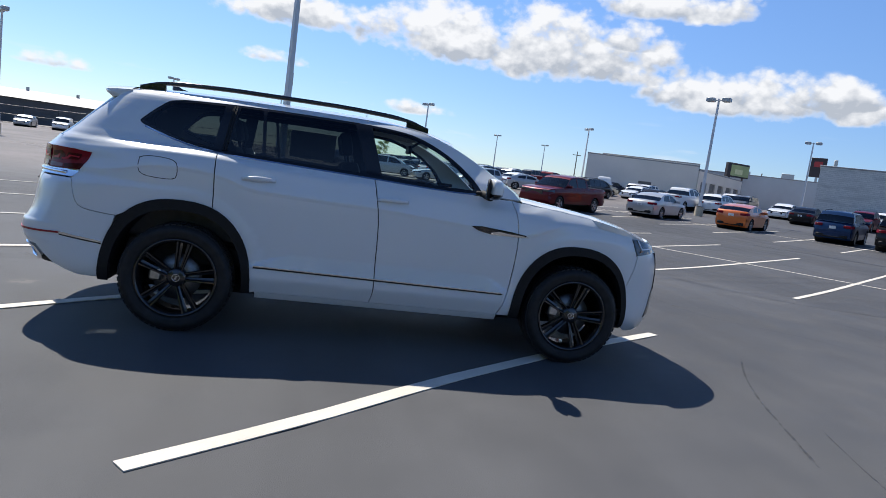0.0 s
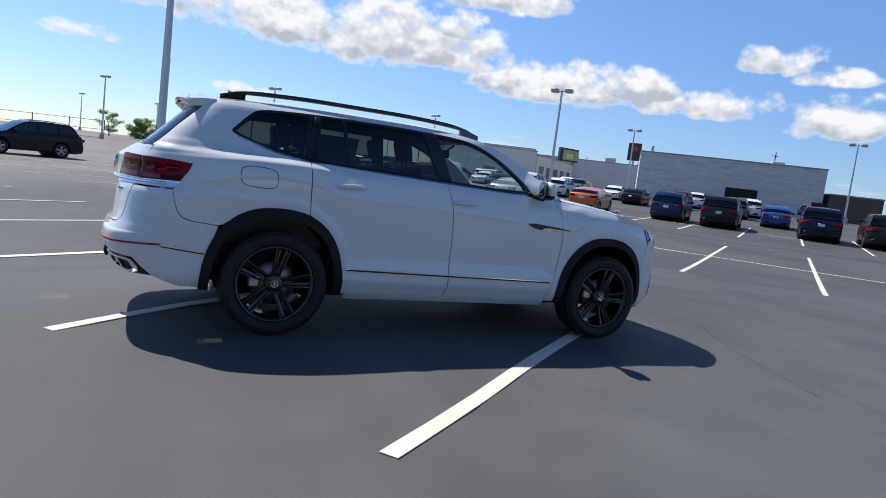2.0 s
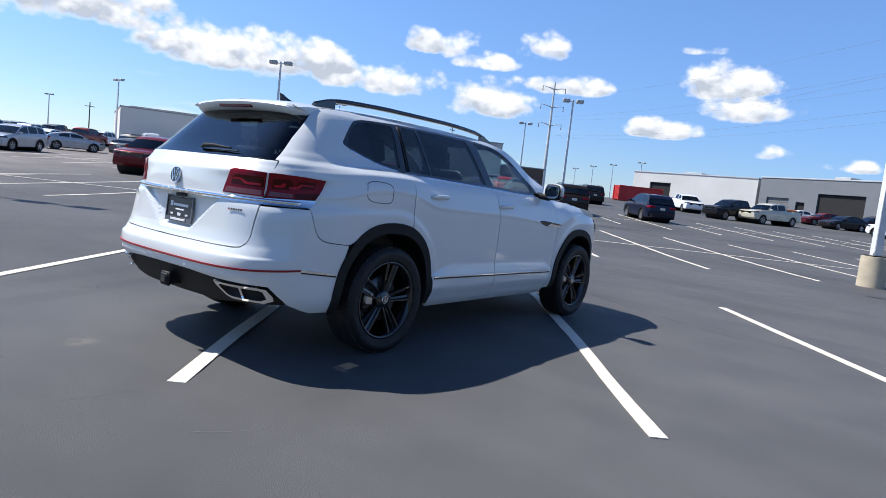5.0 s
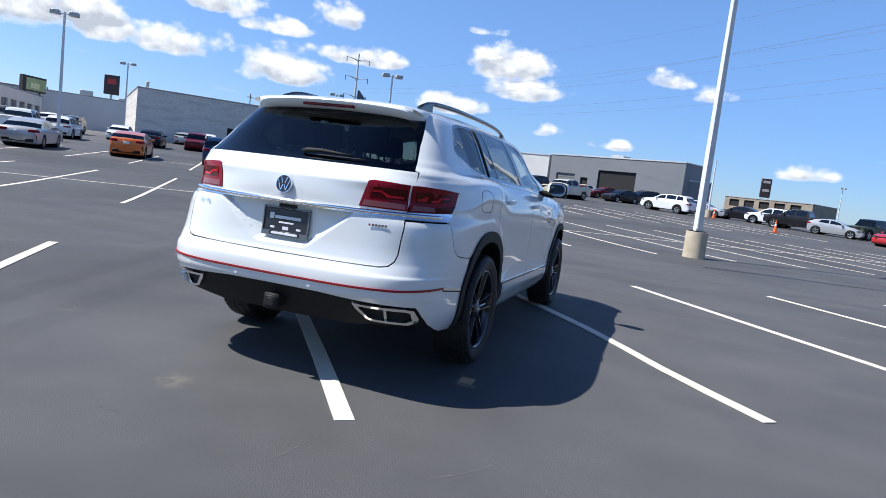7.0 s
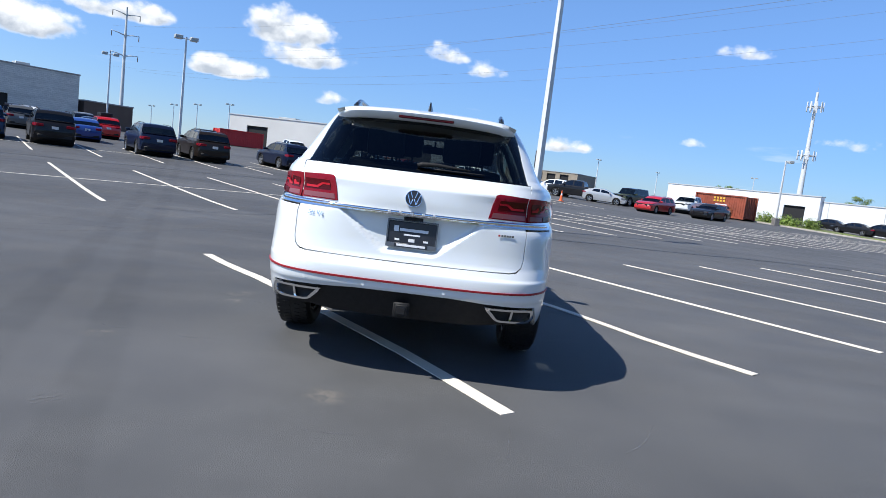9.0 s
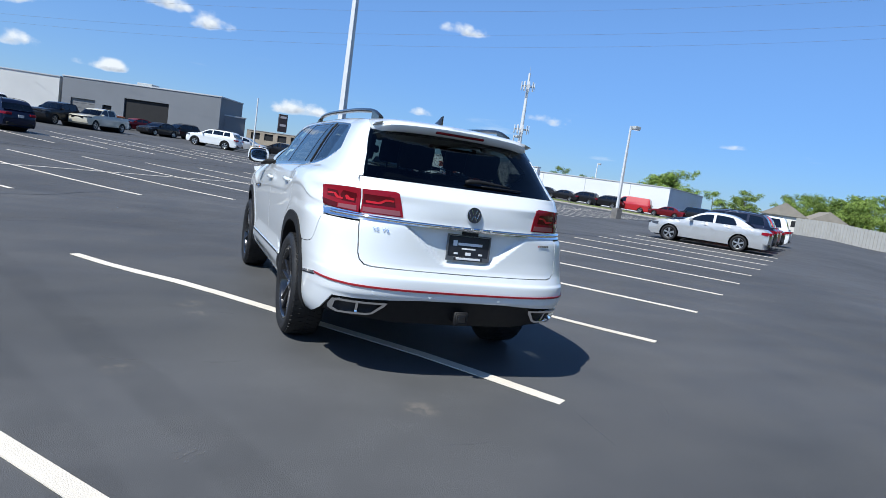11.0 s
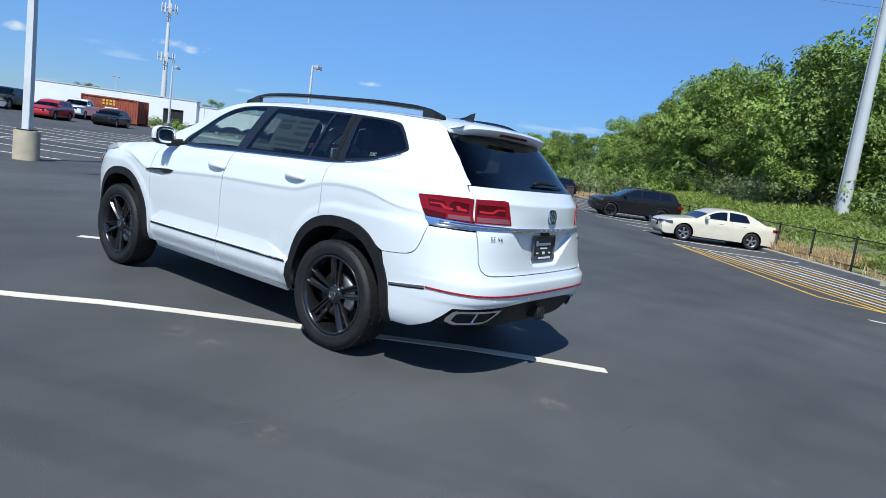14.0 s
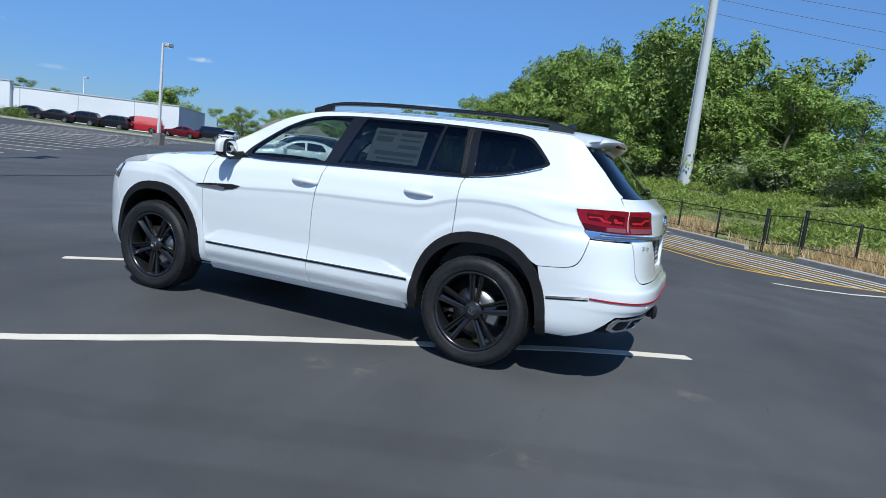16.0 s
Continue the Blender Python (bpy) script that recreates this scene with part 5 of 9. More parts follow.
def asphalt_material():
    m = bpy.data.materials.new("asphalt")
    m.use_nodes = True
    nt = m.node_tree
    N, L, b = nt.nodes.new, nt.links.new, nt.nodes["Principled BSDF"]
    co = N("ShaderNodeTexCoord").outputs["Object"]

    def nz(scale, detail=5.0, rough=0.55, vec=None):
        n = N("ShaderNodeTexNoise")
        n.inputs["Scale"].default_value, n.inputs["Detail"].default_value, n.inputs["Roughness"].default_value = scale, detail, rough
        L(vec or co, n.inputs["Vector"])
        return n.outputs[0]

    def rng(v, a, b_, c, d):
        n = N("ShaderNodeMapRange")
        n.interpolation_type = "SMOOTHSTEP"
        L(v, n.inputs["Value"])
        for k, x in zip(("From Min", "From Max", "To Min", "To Max"), (a, b_, c, d)):
            n.inputs[k].default_value = x
        return n.outputs["Result"]

    def mul(a, c):
        n = N("ShaderNodeMath")
        n.operation = "MULTIPLY"
        L(a, n.inputs[0])
        if isinstance(c, (int, float)):
            n.inputs[1].default_value = c
        else:
            L(c, n.inputs[1])
        return n.outputs[0]
    # worn streaks along the driving lanes
    rot = N("ShaderNodeMapping")
    rot.inputs["Rotation"].default_value = (0, 0, radians(-ROW_HEADING))
    rot.inputs["Scale"].default_value = (1.0, 0.12, 1.0)
    L(co, rot.inputs[0])
    wide, mid, fine = nz(0.16, 5), nz(1.3, 6, 0.6), nz(190, 2)
    streak = nz(1.1, 5, 0.6, rot.outputs[0])
    grit = N("ShaderNodeTexVoronoi")
    grit.inputs["Scale"].default_value = 240
    L(co, grit.inputs["Vector"])
    tone = mul(mul(rng(wide, 0.3, 0.7, 0.84, 1.16), rng(mid, 0.25, 0.75, 0.90, 1.10)), mul(rng(streak, 0.3, 0.75, 0.93, 1.10), rng(fine, 0.3, 0.7, 0.80, 1.22)))
    # two wheel tracks of a turning car, broken up along their length
    sw = N("ShaderNodeVectorMath")
    sw.operation = "DOT_PRODUCT"
    L(co, sw.inputs[0])
    sw.inputs[1].default_value = (-0.379, 0.925, 0)

    def lin(a, k, c):
        n = N("ShaderNodeMath")
        n.operation = "MULTIPLY_ADD"
        if isinstance(a, (int, float)):
            n.inputs[0].default_value = a
        else:
            L(a, n.inputs[0])
        n.inputs[1].default_value = k
        if isinstance(c, (int, float)):
            n.inputs[2].default_value = c
        else:
            L(c, n.inputs[2])
        return n.outputs[0]
    place = lin(nz(0.5, 3), 0.24, sw.outputs["Value"])
    for at_ in (2.84, 3.42):
        n = N("ShaderNodeMath")
        n.operation = "ABSOLUTE"
        L(lin(place, 1.0, -at_), n.inputs[0])
        mark = mul(rng(n.outputs[0], 0.10, 0.17, 1.0, 0.0), rng(nz(2.2, 6, 0.65), 0.32, 0.62, 0.25, 1.0))
        tone = mul(tone, lin(mark, -0.13, 1.0))
    # far side of the lot: older, greyer coat
    sp = N("ShaderNodeVectorMath")
    sp.operation = "DOT_PRODUCT"
    L(co, sp.inputs[0])
    sp.inputs[1].default_value = tuple(DQ)
    old = rng(sp.outputs["Value"], -10.0, -24.0, 0.0, 1.0)
    mix = N("ShaderNodeMix")
    mix.data_type = "RGBA"
    L(old, mix.inputs["Factor"])
    mix.inputs["A"].default_value, mix.inputs["B"].default_value = (0.086, 0.0865, 0.089, 1), (0.175, 0.158, 0.148, 1)
    # pale scuffs and dust
    scuff = mul(rng(nz(0.55, 7, 0.62), 0.60, 0.72, 0, 1), rng(nz(7.0, 5), 0.5, 0.7, 0, 1))
    m2 = N("ShaderNodeMix")
    m2.data_type = "RGBA"
    L(mul(scuff, 0.30), m2.inputs["Factor"])
    L(mix.outputs["Result"], m2.inputs["A"])
    m2.inputs["B"].default_value = (0.19, 0.18, 0.17, 1)
    spot = None
    for cx, cy, rr in ((-0.70, 1.60, 0.16), (-1.02, 1.55, 0.12), (-2.3, 2.05, 0.14), (-3.0, 0.35, 0.18)):
        dv = N("ShaderNodeVectorMath")
        dv.operation = "DISTANCE"
        L(co, dv.inputs[0])
        dv.inputs[1].default_value = (cx, cy, 0.02)
        d_ = rng(dv.outputs["Value"], 0.02, rr, 1.0, 0.0)
        spot = d_ if spot is None else lin(spot, 1.0, d_)
    dusty = N("ShaderNodeMix")
    dusty.data_type = "RGBA"
    L(mul(mul(spot, rng(nz(11.0, 6, 0.65), 0.40, 0.62, 0.0, 1.0)), 0.45), dusty.inputs["Factor"])
    L(m2.outputs["Result"], dusty.inputs["A"])
    dusty.inputs["B"].default_value = (0.21, 0.185, 0.155, 1)
    hv = N("ShaderNodeMix")
    hv.data_type, hv.blend_type = "RGBA", "MULTIPLY"
    hv.inputs["Factor"].default_value = 1.0
    L(dusty.outputs["Result"], hv.inputs["A"])
    cb = N("ShaderNodeCombineColor")
    for k in range(3):
        L(tone, cb.inputs[k])
    L(cb.outputs[0], hv.inputs["B"])
    L(hv.outputs["Result"], b.inputs["Base Color"])
    L(rng(mid, 0.3, 0.7, 0.58, 0.72), b.inputs["Roughness"])
    b.inputs["Specular IOR Level"].default_value = 0.12
    bp = N("ShaderNodeBump")
    bp.inputs["Distance"].default_value = 0.004
    L(rng(mid, 0.42, 0.68, 0.10, 0.55), bp.inputs["Strength"])
    L(grit.outputs["Distance"], bp.inputs["Height"])
    L(bp.outputs[0], b.inputs["Normal"])
    return m


ASPHALT = asphalt_material()
GRASS = material("rough_grass", (0.075, 0.115, 0.028), 0.9, vary=0.35, scale=0.9, bump=0.8, bump_scale=9, color2=(0.16, 0.17, 0.06))
DRY_GRASS = material("dry_grass", (0.36, 0.25, 0.12), 0.95, vary=0.3, scale=3, bump=0.6, bump_scale=20)
CONCRETE = material("concrete", (0.36, 0.33, 0.29), 0.85, vary=0.16, scale=3.5, bump=0.4, bump_scale=60)
LINE_WHITE = material("line_paint_white", (0.72, 0.655, 0.555), 0.7, vary=0.12, scale=1.6, bump=0.5, bump_scale=120)
LINE_YELLOW = material("line_paint_yellow", (0.70, 0.42, 0.07), 0.7, vary=0.15, scale=3, bump=0.5, bump_scale=120)
LINE_OLD = material("line_paint_old", (0.42, 0.40, 0.36), 0.75, vary=0.25, scale=2.0, bump=0.5, bump_scale=120)
TAR = material("crack_tar", (0.016, 0.016, 0.017), 0.5, vary=0.2, scale=8)


def build_ground():
    """One sheet from the car to the horizon: asphalt, with rough grass beyond the kerbs."""
    def steps(fine0, fine1, st, far, grow=1.22):
        out = [fine0 + st * k for k in range(int((fine1 - fine0) / st) + 1)]
        a, s = out[-1], st
        while a < far:
            s *= grow
            a += s
            out.append(a)
        b, s = out[0], st
        while b > -far:
            s *= grow
            b -= s
            out.insert(0, b)
        return out
    ps, qs = steps(-15.0, 16.0, 0.5, 1500), steps(-16.0, 34.0, 0.5, 1500)
    ps = sorted(ps + [-14.72])
    verts = [tuple(lot(p, q)) for p in ps for q in qs]
    nq = len(qs)
    faces, mats = [], []
    for i in range(len(ps) - 1):
        for j in range(nq - 1):
            faces.append((i * nq + j, i * nq + j + 1, (i + 1) * nq + j + 1, (i + 1) * nq + j))
            p, q = (ps[i] + ps[i + 1]) / 2, (qs[j] + qs[j + 1]) / 2
            mats.append(1 if p < -14.7 or p > 190 or abs(q) > 180 else 0)
    me = bpy.data.meshes.new("ground")
    me.from_pydata(verts, [], faces)
    for m in (ASPHALT, GRASS):
        me.materials.append(m)
    me.polygons.foreach_set("material_index", mats)
    me.polygons.foreach_set("use_smooth", [True] * len(faces))
    if me.polygons[0].normal.z < 0:
        me.flip_normals()
    tagged(new("ground", me), "dark asphalt car park with rough grass beyond its kerb", "ground", kind="structure")


build_ground()
MARKS = tagged(new("parking_lines"), "white and yellow painted bay lines on the asphalt", "road marking", kind="structure")


def strip(name, p0, q0, p1, q1, width, mat, parent, lift=0.008, n=10, thick=0.006, wob=0.0):
    """A painted or laid band along the ground between two places of the lot grid."""
    bm = bmesh.new()
    a, b = DP * p0 + DQ * q0, DP * p1 + DQ * q1
    side = (b - a).normalized().cross((0, 0, 1)) * width / 2
    rows = []
    for k in range(n + 1):
        c = a.lerp(b, k / n)
        if wob:
            c = c + side.normalized() * wob * noise.noise((c.x * 0.7, c.y * 0.7, 1.0))
        l, r = c - side, c + side
        zl, zr = terrain(l.x, l.y) + lift, terrain(r.x, r.y) + lift
        rows.append([bm.verts.new((l.x, l.y, zl - thick)), bm.verts.new((l.x, l.y, zl)), bm.verts.new((r.x, r.y, zr)), bm.verts.new((r.x, r.y, zr - thick))])
    for u, v in zip(rows, rows[1:]):
        for k in range(3):
            bm.faces.new((u[k], v[k], v[k + 1], u[k + 1]))
    bm.faces.new(rows[0])
    bm.faces.new(rows[-1][::-1])
    bmesh.ops.recalc_face_normals(bm, faces=bm.faces[:])
    return part(name, bm, mat, parent, smooth=30)


BAY = 2.743
Q0 = 1.56
strip("bay_line", -2.77, -1.20, 2.86, -1.29, 0.108, LINE_WHITE, MARKS)
strip("bay_line", -2.79, 1.575, 2.86, 1.43, 0.108, LINE_WHITE, MARKS)
for k in [*range(-5, -1), *range(1, 9)]:
    strip("bay_line", -2.77, Q0 + k * BAY - 0.0, 2.86, Q0 + k * BAY, 0.108, LINE_WHITE if k > -3 else LINE_OLD, MARKS)
for k in range(-6, 22):
    q = 1.25 + k * BAY
    strip("bay_line", 9.45, q, 21.2, q, 0.10, LINE_WHITE, MARKS, n=8)
strip("bay_line", 15.25, -17.5, 15.25, 59, 0.10, LINE_WHITE, MARKS, n=30)
for k in range(-10, 14):
    q = 1.2 + k * BAY
    strip("bay_line", 28.3, q, 39.4, q, 0.10, LINE_WHITE, MARKS, n=6)
strip("bay_line", 33.8, -27, 33.8, 37, 0.10, LINE_WHITE, MARKS, n=20)
for k in range(-14, -5):
    q = Q0 + k * BAY
    strip("bay_line", 6.0, q, 17.0, q, 0.09, LINE_OLD, MARKS, n=6)
strip("bay_line", 11.5, -37, 11.5, -13, 0.09, LINE_OLD, MARKS, n=8)
# bays along the fence, and the hatched space before the gate
for k in range(-2, 3):
    strip("bay_line", -9.34, 2.62 + (k - 1) * BAY, -14.6, 2.62 + (k - 1) * BAY, 0.10, LINE_WHITE, MARKS, n=5)
for k in range(1, 20):
    q = 16.9 + k * BAY
    strip("bay_line", -10.4 if k < 4 else -9.6, q, -14.6, q, 0.10, LINE_WHITE, MARKS, n=5)
strip("hatch_line", -9.85, 16.9, -9.85, 7.9, 0.14, LINE_YELLOW, MARKS, n=10)
strip("hatch_line", -9.85, 7.9, -14.5, 5.2, 0.14, LINE_YELLOW, MARKS, n=8)
strip("hatch_line", -9.90, 17.0, -14.5, 17.0, 0.12, LINE_WHITE, MARKS, n=8)
for k in range(9):
    strip("hatch_line", -9.95 - 0.48 * k, 16.6 - 0.1 * k, -11.0 - 0.42 * k, 7.2 - 0.22 * k, 0.12, LINE_YELLOW if k in (0, 1, 3, 6) else LINE_WHITE, MARKS, n=10)

# tar in a crack, pale scratches
CRACKS = tagged(new("pavement_cracks"), "tarred cracks and pale scratches in the asphalt", "crack", kind="structure")
strip("tar_seam", 6.9, 9.0, 2.4, 19.0, 0.11, TAR, CRACKS, 0.005, 24, 0.003, 0.5)
strip("tar_seam", 24.5, -4, 24.2, 22, 0.08, TAR, CRACKS, 0.005, 24, 0.003, 0.5)
SCUFF = material("pale_scuff", (0.165, 0.165, 0.168), 0.85, vary=0.3, scale=9)


def chalky(m, scale, lo, hi):
    """Breaks a mark up, so that the asphalt shows between its traces."""
    nt = m.node_tree
    N, L = nt.nodes.new, nt.links.new
    nz, mr, tr, mx = N("ShaderNodeTexNoise"), N("ShaderNodeMapRange"), N("ShaderNodeBsdfTransparent"), N("ShaderNodeMixShader")
    L(N("ShaderNodeTexCoord").outputs["Object"], nz.inputs["Vector"])
    nz.inputs["Scale"].default_value, nz.inputs["Detail"].default_value, nz.inputs["Roughness"].default_value = scale, 6.0, 0.7
    L(nz.outputs[0], mr.inputs["Value"])
    for k, v in zip(("From Min", "From Max", "To Min", "To Max"), (lo, hi, 0.0, 0.75)):
        mr.inputs[k].default_value = v
    L(mr.outputs[0], mx.inputs[0])
    L(tr.outputs[0], mx.inputs[1])
    L(nt.nodes["Principled BSDF"].outputs[0], mx.inputs[2])
    L(mx.outputs[0], nt.nodes["Material Output"].inputs[0])


chalky(SCUFF, 14.0, 0.42, 0.72)
strip("scratch", -2.74, -1.20, -3.23, -1.64, 0.006, SCUFF, CRACKS, 0.003, 10, 0.001, 0.05)
for a, b, c, d in ((5.6, -6, 5.2, 3.0), (5.9, 3.0, 5.3, 7.0), (4.9, -3.5, 5.1, 0.2)):
    strip("scratch", a, b, c, d, 0.016, SCUFF, CRACKS, 0.003, 30, 0.001, 0.7)

# rubber marks, a hairline crack, chalky scuffs and small stains
SKID = material("rubber_mark", (0.055, 0.057, 0.062), 0.75, vary=0.3, scale=7)
chalky(SKID, 10.0, 0.40, 0.66)


def trail(name, pts, width, mat, lift=0.003):
    """A narrow mark on the asphalt through places of the lot grid."""
    line = chain([tuple(p) for p in pts], 6)
    bm = bmesh.new()
    rows = []
    for i, (p, q) in enumerate(line):
        a, b = line[max(i - 1, 0)], line[min(i + 1, len(line) - 1)]
        d = Vector((b[0] - a[0], b[1] - a[1])).normalized()
        w = width * (0.5 + 0.35 * noise.noise((p * 3, q * 3, 5))) * min(1, 0.25 + i * 0.4, 0.25 + (len(line) - 1 - i) * 0.4)
        rows.append([bm.verts.new(lot(p - d.y * w, q + d.x * w, lift)), bm.verts.new(lot(p + d.y * w, q - d.x * w, lift))])
    for u, v in zip(rows, rows[1:]):
        bm.faces.new((u[0], v[0], v[1], u[1]))
    bmesh.ops.recalc_face_normals(bm, faces=bm.faces[:])
    if bm.faces and sum(fc.normal.z for fc in bm.faces) < 0:
        bmesh.ops.reverse_faces(bm, faces=bm.faces[:])
    part(name, bm, mat, CRACKS)


trail("rubber_mark", [(2.85, 2.36), (2.2, 2.60), (1.56, 2.90), (0.88, 3.30), (0.43, 3.57)], 0.022, SKID)
trail("rubber_mark", [(1.25, 3.42), (1.1, 3.50), (0.66, 3.77), (0.3, 4.02)], 0.016, SKID)
trail("crack", [(8.58, -0.85), (8.50, 0.35), (8.70, 1.54), (9.40, 2.6), (9.9, 3.6)], 0.022, TAR)
trail("scuff", [(6.93, 0.80), (6.50, 1.10), (6.36, 1.36), (6.75, 1.60), (6.94, 1.81), (7.18, 2.29), (7.03, 2.97)], 0.030, SCUFF)
trail("scuff", [(6.25, -3.92), (6.40, -3.3), (6.14, -2.72), (6.0, -2.2), (5.80, -1.81)], 0.035, SCUFF)
trail("scuff", [(-0.95, -2.35), (-0.88, -2.48), (-0.80, -2.56)], 0.018, SCUFF)
trail("scuff", [(-0.55, -2.80), (-0.49, -2.91), (-0.36, -2.98)], 0.014, SCUFF)
trail("scuff", [(-2.56, -2.41), (-2.66, -2.28), (-2.72, -2.18)], 0.010, SCUFF)
trail("scuff", [(-3.20, -0.40), (-3.36, -0.70), (-3.42, -0.95)], 0.010, SCUFF)
trail("scuff", [(-0.1, -1.62), (0.02, -1.70), (0.10, -1.74)], 0.010, SCUFF)
for k in range(3):
    trail("scuff", [(-1.85 + 0.05 * k, -3.52), (-1.83 + 0.05 * k, -3.42), (-1.82 + 0.05 * k, -3.34)], 0.016, SCUFF)
# kerb along the fence, in lengths, open at the gate; kerb and grass island on the other side
def kerb_run(p, q0, q1, along_p=False, length=3.0):
    q = q0
    while q < q1:
        e = min(q + length, q1)
        bm = bmesh.new()
        rows = []
        for k in range(5):
            t = q + 0.01 + (e - q - 0.02) * k / 4
            o = lot(p, t) if not along_p else lot(t, p)
            n = -DP if not along_p else DQ
            z = ground_z((o - n * 0.2).x, (o - n * 0.2).y)
            rows.append([bm.verts.new((o.x, o.y, z - 0.15)), bm.verts.new((o.x, o.y, z + 0.12)), bm.verts.new((o + n * 0.03).to_tuple()[:2] + (z + 0.15,)), bm.verts.new((o + n * 0.17).to_tuple()[:2] + (z + 0.15,)), bm.verts.new((o + n * 0.18).to_tuple()[:2] + (z - 0.15,))])
        for u, v in zip(rows, rows[1:]):
            for k in range(4):
                bm.faces.new((u[k], v[k], v[k + 1], u[k + 1]))
        bm.faces.new(rows[0])
        bm.faces.new(rows[-1][::-1])
        bmesh.ops.recalc_face_normals(bm, faces=bm.faces[:])
        part("kerb_stone", bm, CONCRETE, KERB)
        q = e


KERB = tagged(new("kerb"), "weathered pale concrete kerb", "kerb", kind="structure")
kerb_run(-14.7, -20, 10.6)
kerb_run(-14.7, 12.9, 100)
kerb_run(68.0, 2, 60, True, 4.0)
bm = bmesh.new()
rows = [[bm.verts.new(lot(p, q, 0.13 + 0.05 * math.sin(p * 0.7 + q))) for q in (68.17, 69.5, 71, 73, 75, 76.5)] for p in [2 + 2 * k for k in range(30)]]
for u, v in zip(rows, rows[1:]):
    for k in range(5):
        bm.faces.new((u[k], u[k + 1], v[k + 1], v[k]))
bmesh.ops.recalc_face_normals(bm, faces=bm.faces[:])
tagged(part("grass_island", bm, GRASS), "mown green grass strip behind a kerb", "grass", kind="structure")


# ---- fence with a gate ----
FENCE_BLACK = material("black_fence_paint", (0.018, 0.02, 0.02), 0.45, vary=0.2, scale=15)


def build_fence():
    f = tagged(new("fence"), "black metal post and rail fence with wire mesh along the kerb", "fence")
    posts = [-15.0 + 2.45 * k for k in range(10)] + [9.2]
    runs = [(posts + [11.25], -15.45), ([12.55] + [15.0 + 2.45 * k for k in range(30)], -15.1)]
    for qs, p in runs:
        for q in qs:
            o = lot(p, q)
            r = 0.045 if q in (11.25, 12.55) else 0.03
            bm = box_bm((-r, -r, -0.2), (r, r, 1.45 if r > 0.04 else 1.28), 0.006, Matrix.Translation(o) @ Matrix.Rotation(radians(ROW_HEADING), 4, "Z"))
            add_box(bm, (-r - 0.01, -r - 0.01, 1.45 if r > 0.04 else 1.28), (r + 0.01, r + 0.01, 1.48 if r > 0.04 else 1.3), 0.006, Matrix.Translation(o) @ Matrix.Rotation(radians(ROW_HEADING), 4, "Z"))
            part("post", bm, FENCE_BLACK, f)
        for a, b in zip(qs, qs[1:]):
            for h in (1.22, 0.30):
                part("rail", sweep(bmesh.new(), [lot(p, a, h), lot(p, (a + b) / 2, h), lot(p, b, h)], 0.022, 6), FENCE_BLACK, f)
            if a < 40:
                bm = bmesh.new()
                n = int((b - a) / 0.15)
                for k in range(1, n):
                    q = a + (b - a) * k / n
                    add_tube(bm, lot(p, q, 0.30), lot(p, q, 1.22), 0.0025, seg=3, caps=False)
                for h in (0.45, 0.6, 0.75, 0.9, 1.05):
                    add_tube(bm, lot(p, a, h), lot(p, b, h), 0.0025, seg=3, caps=False)
                part("mesh_wire", bm, FENCE_BLACK, f)
    g = new("gate")
    g.parent = f
    for h in (1.25, 0.32):
        part("gate_rail", sweep(bmesh.new(), [lot(-15.4, 11.32, h), lot(-15.15, 12.48, h)], 0.022, 6), FENCE_BLACK, g)
    for t in (0.02, 0.98):
        a, b = lot(-15.4 + 0.25 * t, 11.32 + 1.16 * t, 0.3), lot(-15.4 + 0.25 * t, 11.32 + 1.16 * t, 1.27)
        part("gate_stile", tube_bm(a, b, 0.022, seg=8), FENCE_BLACK, g)
    part("gate_latch", box_bm((-0.05, -0.05, -0.06), (0.05, 0.05, 0.06), 0.01, Matrix.Translation(lot(-15.38, 11.36, 0.85))), FENCE_BLACK, g)


build_fence()


# ---- lamp posts ----
POLE_WHITE = material("white_pole_paint", (0.62, 0.63, 0.64), 0.45, vary=0.08, scale=4, rvary=0.1)
PED = material("pedestal_concrete", (0.48, 0.41, 0.30), 0.9, vary=0.14, scale=4, bump=0.5, bump_scale=50)
PED_GREY = material("pedestal_grey", (0.17, 0.16, 0.15), 0.9, vary=0.2, scale=4, bump=0.5, bump_scale=50)
HEAD_GREY = material("lamp_head_grey", (0.40, 0.42, 0.42), 0.4, vary=0.08, scale=5)
LAMP_LENS = material("lamp_lens", (0.5, 0.52, 0.5), 0.15, coat=0.5)


